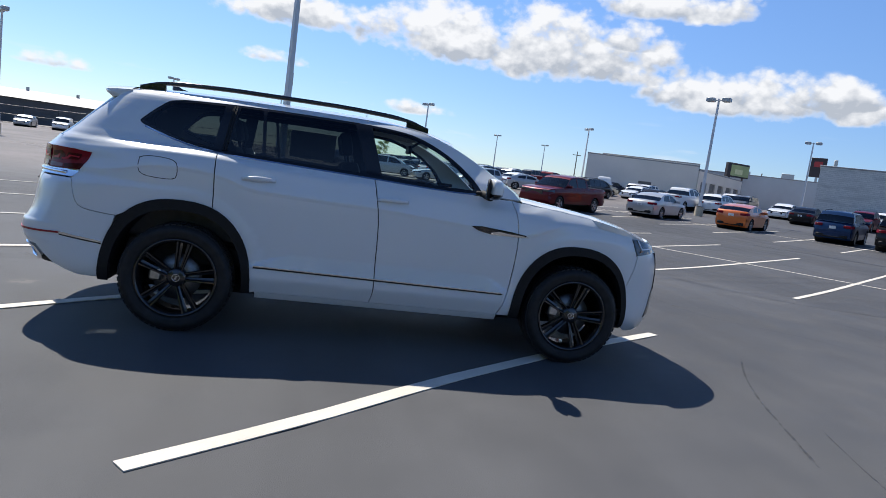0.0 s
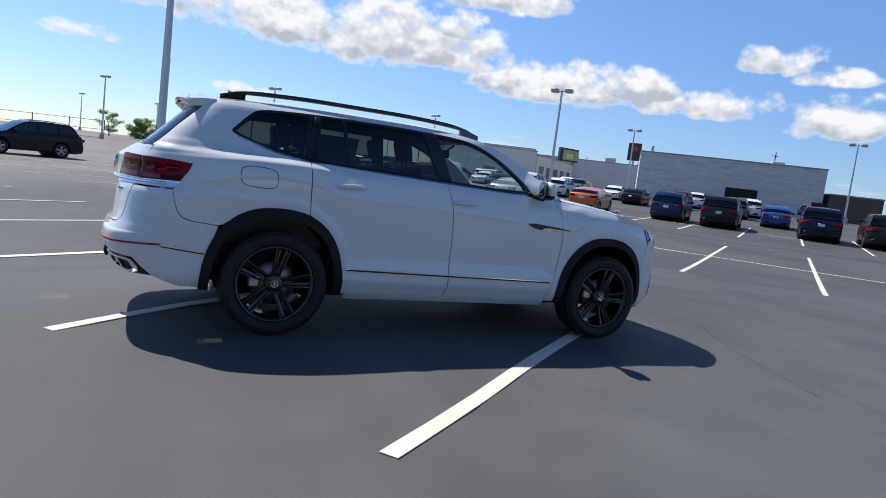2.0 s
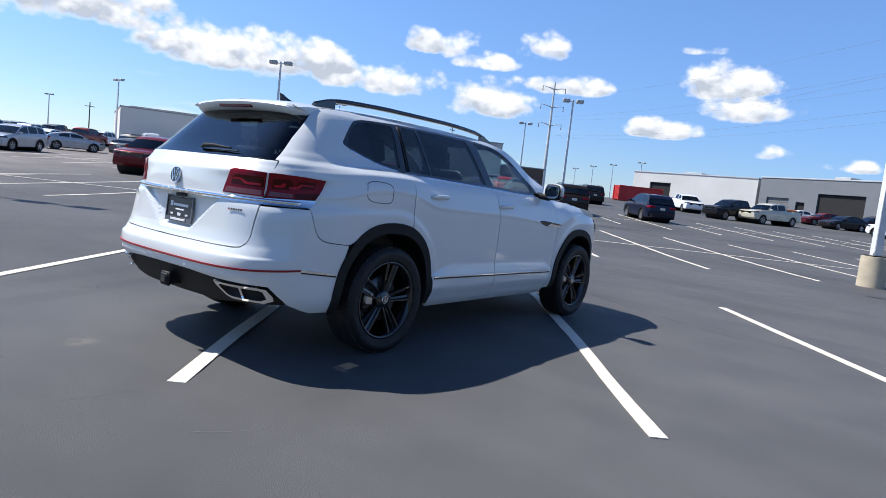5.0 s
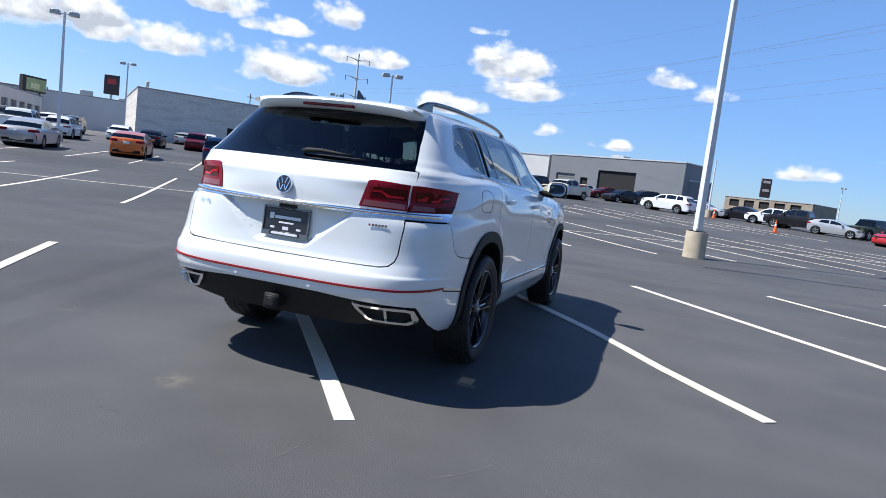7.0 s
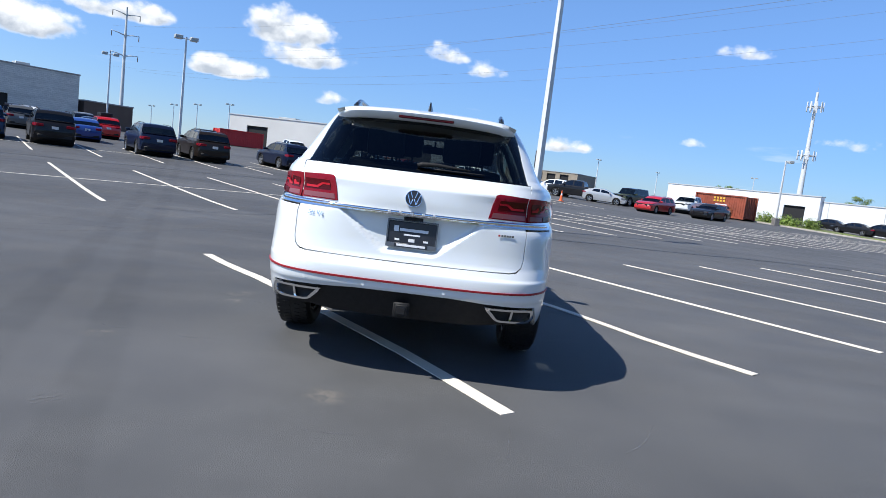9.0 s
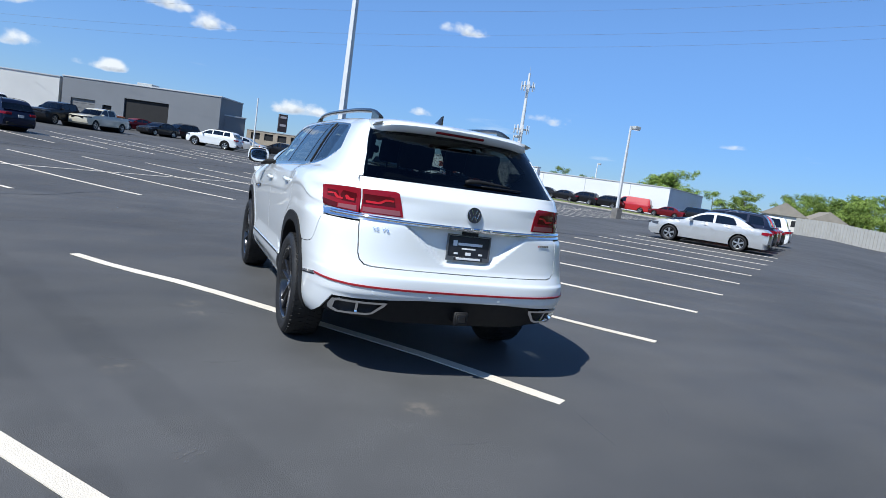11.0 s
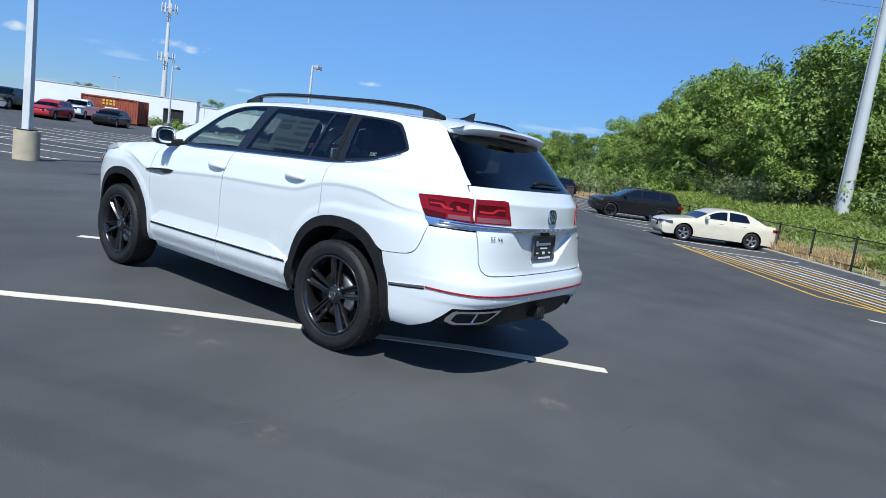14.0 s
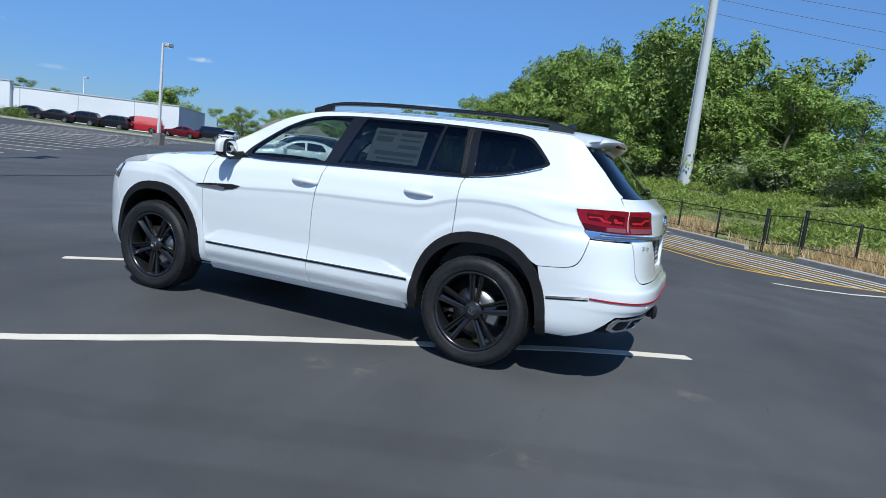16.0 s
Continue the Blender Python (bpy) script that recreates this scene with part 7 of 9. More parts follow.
BUILT = {}


def park(kind, colour, x, y, heading, rim="silver", where="parked in a bay of the lot", dz=0.0, group="parked vehicles"):
    """Parks a vehicle with its nose along heading (degrees from +x)."""
    key = (kind, colour, rim)
    zf = []
    for s in (1.4, -1.4):
        zf.append(terrain(x + s * math.cos(radians(heading)), y + s * math.sin(radians(heading))))
    pitch = -math.degrees(math.atan2(zf[0] - zf[1], 2.8))
    m = pose(x, y, (zf[0] + zf[1]) / 2 + dz, 0, pitch, heading)
    if key in BUILT:
        o = copy_thing(BUILT[key], m)
    else:
        trim = SATIN_BLACK if kind in ("suv", "off_roader", "large_suv") else None
        nm = {"pickup": "pickup_truck", "cargo_van": "van", "minivan": "minivan"}.get(kind, "car")
        o = BUILT[key] = build_vehicle(kind, PAINTS[colour], "", rim, trim, nm, {"pickup": "truck", "cargo_van": "van", "minivan": "minivan"}.get(kind, "car"))
        o.matrix_basis = m
    tagged(o, f"{COLOUR_WORD.get(colour, colour)} {KIND_WORD[kind]} {where}", "", group)
    return o


H = ROW_HEADING
# beside the fence
c = lot(-12.75, 21.0)
park("sedan", "cream", c.x, c.y, H, where="beside the fence, nose to the lane", group="cars beside the fence")
c = lot(-12.6, 31.9)
park("large_suv", "black", c.x, c.y, H, "black", where="backed up to the fence", group="cars beside the fence")
c = lot(-12.0, 58.0)
park("suv", "navy", c.x, c.y, H + 6, where="by the bins at the fence", group="cars beside the fence")
c = lot(0.2, 24.9)
park("sedan", "silver", c.x, c.y, H, where="in a bay across the lane")
for q, k, col in ((27.7, "suv", "navy"), (30.4, "suv", "red"), (33.2, "sedan", "black"), (38.6, "minivan", "white")):
    c = lot(0.1, q)
    park(k, col, c.x, c.y, H, where="in a row of bays across the lane")
# the row facing away beyond the empty bays
for k, col, x, y, hd, w in (
        ("large_suv", "black", 28.6, 21.8, H, "seen from behind across the lot"), ("suv", "teal_blue", 27.4, 24.6, H, "seen from behind across the lot"),
        ("large_suv", "navy", 31.4, 17.7, H, "seen from behind across the lot"), ("large_suv", "brown", 33.0, 15.2, H, "seen from behind across the lot"),
        ("suv", "navy", 37.0, 11.3, H + 4, "standing alone beyond the bays"), ("coupe", "orange", 23.4, 27.5, H, "seen from behind across the lot"),
        ("sedan", "silver", 19.9, 30.9, H, "seen from behind across the lot"), ("pickup", "dark_red", 12.6, 28.2, H + 180, "facing the lane"),
        ("sedan", "blue", 37.9, 25.4, H, "seen from behind across the lot"), ("suv", "grey", 43.0, 33.2, H, "in the second row"),
        ("suv", "red", 46.5, 28.6, H, "with a box on its roof"), ("sedan", "black", 39.6, 41.7, H, "in the second row"), ("sedan", "white", 43.3, 49.3, H + 180, "in the second row"),
        ("suv", "white", 33.1, 44.4, H, "in the second row"), ("pickup", "white", 29.8, 44.8, H, "in the second row"), ("suv", "white", 51.4, 45.5, H, "in the third row"),
        ("cargo_van", "white", 32.3, 66.6, H + 30, "in the third row"), ("minivan", "charcoal", 25.3, 53.4, H, "in the second row"), ("suv", "silver", 38.8, 69.7, H, "in the third row"),
        ("large_suv", "black", 54.5, 23.7, H, "far across the lot"), ("suv", "white", 48.5, 36.3, H, "in the third row"),
        ("pickup", "white", 66.8, 18.1, H + 180, "before the grey building"), ("pickup", "black", 58.5, 11.2, 150, "before the grey building"), ("pickup", "tan", 59.5, 8.3, 150, "with orange barriers in its bed"),
        ("sedan", "white", 80.5, 9.5, 130, "before the grey building"), ("sedan", "dark_red", 78.5, 6.5, 130, "before the grey building"), ("sedan", "black", 72.3, 3.8, 140, "before the grey building"),
        ("suv", "charcoal", 76.0, 1.6, 130, "before the grey building"), ("large_suv", "white", 61.8, -1.5, 65, "far across the lot"), ("sedan", "silver", 66.6, -5.1, 250, "far across the lot"),
        ("sedan", "black", 66.4, -8.5, 65, "far across the lot"), ("suv", "white", 64.4, -11.2, 65, "far across the lot"), ("pickup", "charcoal", 60.6, -13.0, 65, "far across the lot"),
        ("coupe", "silver", 58.8, -15.6, 250, "far across the lot"), ("off_roader", "olive", 61.4, -18.9, 135, "far across the lot"), ("wagon", "red", 51.2, -18.4, 135, "far across the lot"),
        ("sedan", "charcoal", 53.4, -24.2, 135, "near a rusty container"), ("coupe", "orange", 64.2, -29.3, 135, "beside a rusty container"), ("pickup", "white", 62.6, -25.6, 140, "near a rusty container"),
        ("suv", "silver", 11.6, 44.8, H + 180, "facing the lane"), ("suv", "black", -7.7, 32.2, H + 172, "standing in the lane"), ("sedan", "white", 19.2, 60.0, H + 180, "in a crowded row"),
        ("coupe", "silver", 18.6, 52.6, -15, "in a crowded row"), ("minivan", "gold", 29.6, 62.4, 10, "in a crowded row"), ("pickup", "white", -16.8, 60.5, 10, "beside the long shed"), ("sedan", "white", -18.0, 54.5, 20, "beside the long shed"),
        ("minivan", "silver", 5.6, 55.0, -12, "at the end of a crowded row"), ("sedan", "silver", 9.6, 51.0, 190, "in a crowded row")):
    ob = park(k, col, x, y, hd, where=w)
    if "box on its roof" in w:
        part("roof_box", box_bm((-1.1, -0.45, 1.72), (0.7, 0.45, 2.02), 0.08, seg=2), SATIN_BLACK, ob, "black roof box")
    if "barriers" in w:
        part("barrier_load", box_bm((-2.6, -0.7, 1.30), (-0.9, 0.7, 1.52), 0.03), material("barrier_orange", (0.7, 0.16, 0.03), 0.5, vary=0.15, scale=4), ob, "orange barriers")

# crowded rows further off
rnd = random.Random(7)
KS = ["sedan", "suv", "suv", "large_suv", "sedan", "minivan", "pickup"]
CS = ["white", "white", "silver", "grey", "black", "black", "navy", "charcoal", "dark_red", "silver"]
for p, q0, q1, turn in ((47.5, -60, -22, 0), (53.5, -64, -20, 180), (63, -70, -16, 0), (69, -72, -14, 180), (79, -76, -8, 0), (60.5, -9, 8, 180), (66, -9, 6, 0), (92, -80, -40, 180)):
    q = q0
    while q < q1:
        if rnd.random() < 0.84:
            c = lot(p + rnd.uniform(-0.4, 0.4), q)
            near = any((ob.matrix_basis.translation.xy - c.xy).length < 4.4 for ob in scene.objects if ob.parent is None and ob.get("group") in ("parked vehicles", "car park lamps"))
            if not near:
                park(rnd.choice(KS), rnd.choice(CS), c.x, c.y, H + turn + (180 if rnd.random() < 0.2 else 0), where="in a crowded far row")
        q += BAY * 1.02
# behind the grass strip and by the white building
for k, col, p, q, hd in (("sedan", "black", 31.9, 84.5, 40), ("sedan", "charcoal", 28.9, 84.5, 40), ("suv", "black", 26.0, 85, 35), ("suv", "charcoal", 22.5, 85, 30), ("cargo_van", "red", 19.5, 86.5, 40),
                         ("sedan", "dark_red", 14.3, 86, 30), ("off_roader", "charcoal", 11.2, 86.5, 30), ("suv", "white", 8.4, 87, 120), ("sedan", "white", -15.5, 92, 30), ("sedan", "silver", -12, 76, 100), ("pickup", "black", -13.5, 68, 110), ("sedan", "white", -14.5, 82, 120)):
    c = lot(p, q)
    park(k, col, c.x, c.y, hd, where="behind the grass strip")

# ---- buildings ----
def block_material(name, c1, c2, joint):
    """Painted concrete blocks: single blocks a little apart in tone, weathered in long level patches."""
    m = material(name, c1, 0.88, vary=0.10, scale=0.3, bump=0.2, bump_scale=6)
    nt = m.node_tree
    N, L, b = nt.nodes.new, nt.links.new, nt.nodes["Principled BSDF"]
    co, sp, cb = N("ShaderNodeTexCoord"), N("ShaderNodeSeparateXYZ"), N("ShaderNodeCombineXYZ")
    L(co.outputs["Object"], sp.inputs[0])
    run = N("ShaderNodeMath")
    run.operation = "SUBTRACT"
    L(sp.outputs[0], run.inputs[0])
    L(sp.outputs[1], run.inputs[1])
    L(run.outputs[0], cb.inputs[0])
    L(sp.outputs[2], cb.inputs[1])
    br = N("ShaderNodeTexBrick")
    L(cb.outputs[0], br.inputs["Vector"])
    for k, v in (("Color1", (*c1, 1)), ("Color2", (*c2, 1)), ("Mortar", (*joint, 1)), ("Scale", 1.0), ("Mortar Size", 0.012), ("Brick Width", 0.56), ("Row Height", 0.205)):
        br.inputs[k].default_value = v
    mp, nz, mr, mx = N("ShaderNodeMapping"), N("ShaderNodeTexNoise"), N("ShaderNodeMapRange"), N("ShaderNodeMix")
    mp.inputs["Scale"].default_value = (0.22, 1.6, 1.0)
    L(cb.outputs[0], mp.inputs[0])
    L(mp.outputs[0], nz.inputs["Vector"])
    nz.inputs["Scale"].default_value, nz.inputs["Detail"].default_value = 1.0, 6.0
    L(nz.outputs[0], mr.inputs["Value"])
    mr.inputs["From Min"].default_value, mr.inputs["From Max"].default_value = 0.50, 0.66
    mr.inputs["To Max"].default_value = 0.6
    mx.data_type = "RGBA"
    L(mr.outputs[0], mx.inputs["Factor"])
    L(br.outputs["Color"], mx.inputs["A"])
    mx.inputs["B"].default_value = (*(v * 0.62 for v in c1), 1)
    L(mx.outputs["Result"], b.inputs["Base Color"])
    return m


CMU_GREY = block_material("grey_block_wall", (0.66, 0.63, 0.58), (0.58, 0.56, 0.52), (0.42, 0.40, 0.37))
WALL_BEIGE = material("beige_wall", (0.70, 0.665, 0.60), 0.8, vary=0.06, scale=0.3, bump=0.2, bump_scale=8)
WALL_GREY = material("grey_metal_wall", (0.17, 0.18, 0.195), 0.6, vary=0.05, scale=0.4)
WALL_GREY_LIGHT = material("light_grey_wall", (0.62, 0.61, 0.58), 0.7, vary=0.05, scale=0.4)
WALL_WHITE = material("white_wall", (0.72, 0.73, 0.74), 0.7, vary=0.05, scale=0.25)
WALL_BROWN = material("brown_wall", (0.12, 0.08, 0.06), 0.8, vary=0.1, scale=0.6)
COPING = material("dark_coping", (0.30, 0.30, 0.30), 0.6, vary=0.1, scale=2)
COPING_LIGHT = material("light_coping", (0.45, 0.46, 0.47), 0.5, vary=0.05)
# near-black that stands in for the shade inside doorways and windows
SHADED_INSIDE = material("shaded_inside", (0.012, 0.012, 0.013), 0.8, vary=0.2, scale=2)
ROLL_DOOR = material("roller_door", (0.16, 0.16, 0.16), 0.5, vary=0.12, scale=2)
ROOF_METAL = material("roof_metal", (0.52, 0.53, 0.53), 0.5, vary=0.08, scale=0.5)


def wall_frame(a, b):
    """x along the wall from a to b, y into the building, z up."""
    a, b = Vector((*a, 0)), Vector((*b, 0))
    d = (b - a).normalized()
    n = Vector((-d.y, d.x, 0))
    return Matrix(((d.x, n.x, 0, a.x), (d.y, n.y, 0, a.y), (0, 0, 1, 0), (0, 0, 0, 1))), (b - a).length


def build_block(name, label, a, b, depth, z0, z1, wall, coping=COPING, openings=(), seams=0.0, seam_mat=None, roof_bits=()):
    """A flat-roofed building whose front runs from a to b; openings: (from, to, bottom, top, material) in metres along the front."""
    m, L = wall_frame(a, b)
    o = thing(name, label, "building")
    zb = min(terrain(*p[:2]) for p in (a, b)) - 1.5
    th = 0.3
    # front wall with real openings, other walls plain
    cuts = sorted(openings)
    x = 0.0
    pieces = []
    for x0, x1, lo, hi, _ in cuts:
        if x0 > x:
            pieces.append((x, x0, zb, z1))
        pieces.append((x0, x1, z0 + hi, z1))
        if lo > 0:
            pieces.append((x0, x1, zb, z0 + lo))
        x = x1
    for x0, x1, lo, hi in pieces + [(x, L, zb, z1)]:
        part("front_wall", box_bm((x0, 0, lo), (x1, th, hi), 0, m), wall, o, smooth=0)
    for nm, lo, hi in (("side_wall", (0, th, zb), (th, depth, z1)), ("side_wall", (L - th, th, zb), (L, depth, z1)), ("back_wall", (0, depth, zb), (L, depth + th, z1))):
        part(nm, box_bm(lo, hi, 0, m), wall, o, smooth=0)
    part("roof", box_bm((th, th, z1 - 0.5), (L - th, depth, z1 - 0.3), 0, m), ROOF_METAL, o, smooth=0)
    part("coping", box_bm((-0.08, -0.08, z1 + 0.003), (L + 0.08, depth + th + 0.08, z1 + 0.16), 0.02, m), coping, o)
    for x0, x1, lo, hi, mat in cuts:
        # roller doors, or a near-black sheet painted as the unlit inside
        w = part("door" if lo == 0 else "window", box_bm((x0, th - 0.05, zb if lo == 0 else z0 + lo), (x1, th + 0.02, z0 + hi), 0, m), mat, o)
        if lo == 0 and mat is ROLL_DOOR:
            for k in range(1, 5):
                part("panel", box_bm((x0 + 0.03, th - 0.08, z0 + hi * (k - 1) / 4 + 0.03), (x1 - 0.03, th - 0.045, z0 + hi * k / 4 - 0.03), 0.01, m), mat, w)
    if seams:
        k = 1
        while k * seams < L:
            xx = k * seams
            if not any(x0 - 0.1 < xx < x1 + 0.1 for x0, x1, *_ in cuts):
                part("wall_joint", box_bm((xx - 0.05, -0.03, zb), (xx + 0.05, 0.02, z1 - 0.02), 0.01, m), seam_mat or COPING, o)
            k += 1
    for x0, x1, y0, y1, h in roof_bits:
        part("roof_unit", box_bm((x0, y0, z1 - 0.4), (x1, y1, z1 + h), 0.05, m), HEAD_GREY, o)
    return o


# big grey block building with one dark doorway
zA = 1.75
build_block("block_building", "large grey concrete-block building with a dark loading door", (54.6, 58.95), (70.66, 44.92), 26, zA, 8.0, CMU_GREY,
            openings=((10.5, 14.2, 0, 3.0, SHADED_INSIDE),), roof_bits=((1.2, 1.6, 5, 5.4, 1.3), (16.3, 17.8, 6, 7.5, 0.9)))
build_block("side_annex", "low brown annex beside the grey block building", (71.2, 44.5), (75.5, 40.8), 12, 2.0, 5.2, WALL_BROWN)
# beige workshop range with roller doors
build_block("workshop_building", "plain beige workshop building", (36.5, 82.5), (50.5, 76.5), 18, 2.0, 7.15, WALL_BEIGE, openings=((7.5, 9.3, 0, 2.2, ROLL_DOOR),))
build_block("workshop_range", "beige workshop range with a row of roller doors", (50.8, 76.7), (66.0, 88.5), 16, 2.2, 6.6, WALL_BEIGE, seams=4.8,
            openings=tuple((1.2 + 3.6 * k, 3.6 + 3.6 * k, 0, 3.0, ROLL_DOOR) for k in range(5)), roof_bits=((4, 6, 6, 8, 0.8), (12, 14.5, 5, 7, 0.9)))
build_block("rear_range", "long beige building behind the workshops", (64.0, 100.0), (92.0, 78.0), 20, 2.4, 8.2, WALL_GREY_LIGHT, roof_bits=((6, 9, 5, 7, 1.0), (14, 16, 4, 6, 1.2), (20, 22, 5, 7, 0.8)))
# grey service building
build_block("service_building", "dark grey metal service building with a wide doorway", (89.7, 15.7), (80.7, -2.85), 7, 2.3, 7.2, WALL_GREY, COPING_LIGHT,
            openings=((1.2, 4.4, 0, 2.4, ROLL_DOOR), (5.4, 6.6, 0, 2.0, SHADED_INSIDE), (8.2, 14.0, 0, 3.2, SHADED_INSIDE)), roof_bits=((8, 10, 3, 5, 0.7),))
build_block("service_wing", "light grey wing of the service building", (94.0, 35.0), (90.0, 16.1), 26, 2.4, 7.0, WALL_GREY_LIGHT, COPING_LIGHT, openings=((3.0, 6.5, 0, 3.2, SHADED_INSIDE),), roof_bits=((5, 8, 6, 8, 0.8),))
build_block("service_annex", "low grey annex of the service building", (82.0, -3.1), (83.0, -6.2), 6, 2.0, 5.1, WALL_GREY, COPING_LIGHT)
build_block("stone_building", "low tan building with small windows", (142, -12), (134, -27), 14, 2.4, 5.4, material("tan_stone", (0.30, 0.25, 0.19), 0.85, vary=0.15, scale=0.5), openings=tuple((1 + 3 * k, 3 + 3 * k, 1.2, 2.6, SHADED_INSIDE) for k in range(5)))
build_block("distant_building", "pale grey windowless building", (48.2, 103.6), (62.0, 95.0), 15, 3.0, 8.8, WALL_GREY_LIGHT)
# long white building behind the grass strip
build_block("white_building", "long white metal building behind a grass strip", (100.5, -39.9), (68.0, -64.5), 30, 0.6, 4.15, WALL_WHITE, COPING_LIGHT, seams=7.0, seam_mat=COPING_LIGHT)
build_block("entrance_building", "taller white entrance building of the long white range", (103.5, -36.6), (84.0, -51.4), 0.9, 0.9, 4.8, WALL_WHITE, COPING_LIGHT, openings=((19.6, 22.6, 0, 2.4, SHADED_INSIDE),))


def build_shed():
    """Long low shed with a shallow pitched roof, far to the left of the lot."""
    o = thing("long_shed", "long dark shed with a pale pitched roof", "building")
    a, b = (-75, 105), (-30.0, 116.0)
    m, L = wall_frame(a, b)
    part("wall", box_bm((0, 0, -1), (L, 14, 4.2), 0, m), material("shed_wall", (0.10, 0.10, 0.10), 0.8, vary=0.15, scale=0.6), o, smooth=0)
    bm = bmesh.new()
    v = [bm.verts.new(m @ Vector(q)) for q in ((-0.4, -0.5, 4.2), (L + 0.4, -0.5, 4.2), (L + 0.4, 7, 5.9), (-0.4, 7, 5.9), (-0.4, 14.5, 4.2), (L + 0.4, 14.5, 4.2))]
    for f in ((0, 1, 2, 3), (3, 2, 5, 4), (0, 3, 4), (1, 5, 2), (0, 4, 5, 1)):
        bm.faces.new([v[k] for k in f])
    bmesh.ops.recalc_face_normals(bm, faces=bm.faces[:])
    part("roof", bm, material("shed_roof", (0.50, 0.47, 0.43), 0.6, vary=0.08, scale=0.6), o, smooth=0)
    for k in range(6):
        part("roof_vent", tube_bm(m @ Vector((4 + 7.5 * k, 7, 5.8)), m @ Vector((4 + 7.5 * k, 7, 6.4)), 0.25, seg=10), HEAD_GREY, o)
    # chain-link fence before it
    f = thing("chain_fence", "tall black chain-link fence before the shed", "fence")
    for k in range(14):
        x, y = -62 + 4.2 * k, 90 + 0.55 * k
        z = terrain(x, y)
        part("post", tube_bm((x, y, z - 0.2), (x, y, z + 2.6), 0.06, seg=8), FENCE_BLACK, f)
        if k < 13:
            for h in (2.5, 1.3, 0.15):
                part("rail", tube_bm((x, y, z + h), (x + 4.2, y + 0.55, terrain(x + 4.2, y + 0.55) + h), 0.03, seg=6), FENCE_BLACK, f)


build_shed()
for k in range(11):
    c = (-58 + 4.1 * k, 82 + 0.6 * k)
    if not (-20 < c[0] < -14):
        park(rnd.choice(["sedan", "suv", "sedan"]), rnd.choice(["white", "silver", "white", "black"]), c[0], c[1], 280, where="before the chain-link fence")

# small white gable building end, grey yard wall
RIB = material("ribbed_grey", (0.42, 0.41, 0.38), 0.6, vary=0.08, scale=1.0)
bm = bmesh.new()
for k in range(34):
    a, b = Vector((66.0 - 0.55 * k, -88.6 + 0.06 * k, 0)), Vector((65.5 - 0.55 * k, -88.55 + 0.06 * k, 0))
    z = terrain(a.x, a.y)
    add_box(bm, (0, -0.04, z - 0.3), ((b - a).length, 0.04, z + 2.6 + 0.002 * (k % 2)), 0, Matrix.Translation(a) @ Matrix.Rotation(math.atan2(b.y - a.y, b.x - a.x), 4, "Z"))
yw = thing("yard_wall", "pale grey ribbed metal yard wall", "wall")
part("sheeting", bm, RIB, yw, smooth=0)


# ---- masts, poles and wires ----
GALV = material("galvanised_steel", (0.42, 0.44, 0.45), 0.5, metal=0.5, vary=0.08, scale=1.0)
POLE_GREY = material("pale_steel_pole", (0.50, 0.52, 0.53), 0.55, vary=0.06, scale=0.8)
WOOD = material("pole_wood", (0.12, 0.09, 0.07), 0.9, vary=0.2, scale=3)


def build_power_mast(x, y, h, turn):
    o = put(thing("power_mast", "tall grey steel power mast with cross-arms", "mast"), x, y, turn)
    part("mast", tube_bm((0, 0, -0.5), (0, 0, h), 0.42, 0.16, 12), POLE_GREY, o)
    for k, z in enumerate((h - 1.2, h - 5.0, h - 8.8)):
        for s in (1, -1):
            a = new("cross_arm")
            a.parent = o
            part("beam", sweep(bmesh.new(), [(0, 0, z - 0.3), (0, s * 1.4, z), (0, s * 2.7, z + 0.15)], [0.12, 0.09, 0.05], 8), POLE_GREY, a)
            part("insulator", tube_bm((0, s * 2.65, z + 0.1), (0, s * 2.65, z - 0.9), 0.06, 0.09, 8), WOOD, a)
    return o


build_power_mast(119.0, 64.9, 23.5, 55)
WIRE = material("wire", (0.16, 0.17, 0.18), 0.6)
wires = thing("overhead_wires", "thin overhead power lines", "power line")


def wire(a, b, sag, r=0.018, n=24):
    a, b = Vector(a), Vector(b)
    pts = [a.lerp(b, k / n) - Vector((0, 0, sag * 4 * (k / n) * (1 - k / n))) for k in range(n + 1)]
    part("wire", sweep(bmesh.new(), pts, r, 4), WIRE, wires)


for k, z in enumerate((22.0, 18.4, 14.6)):
    for s in ((2.6, -2.6) if k else (2.6,)):
        wire((119 - 0.8 * s, 64.9 + 0.55 * s, z), (34 - 0.9 * s, -62 + 0.6 * s, z + 6.5), 4.2, 0.009)
for k in range(3):
    wire((-0.6, -42.2, 14.6 - 0.9 * k), (-60, -70 - 2 * k, 15.5 - 1.6 * k), 1.2)
    if k < 1:
        wire((-0.6, -42.2, 13.6), (112, 26, 20), 0.8, 0.012)


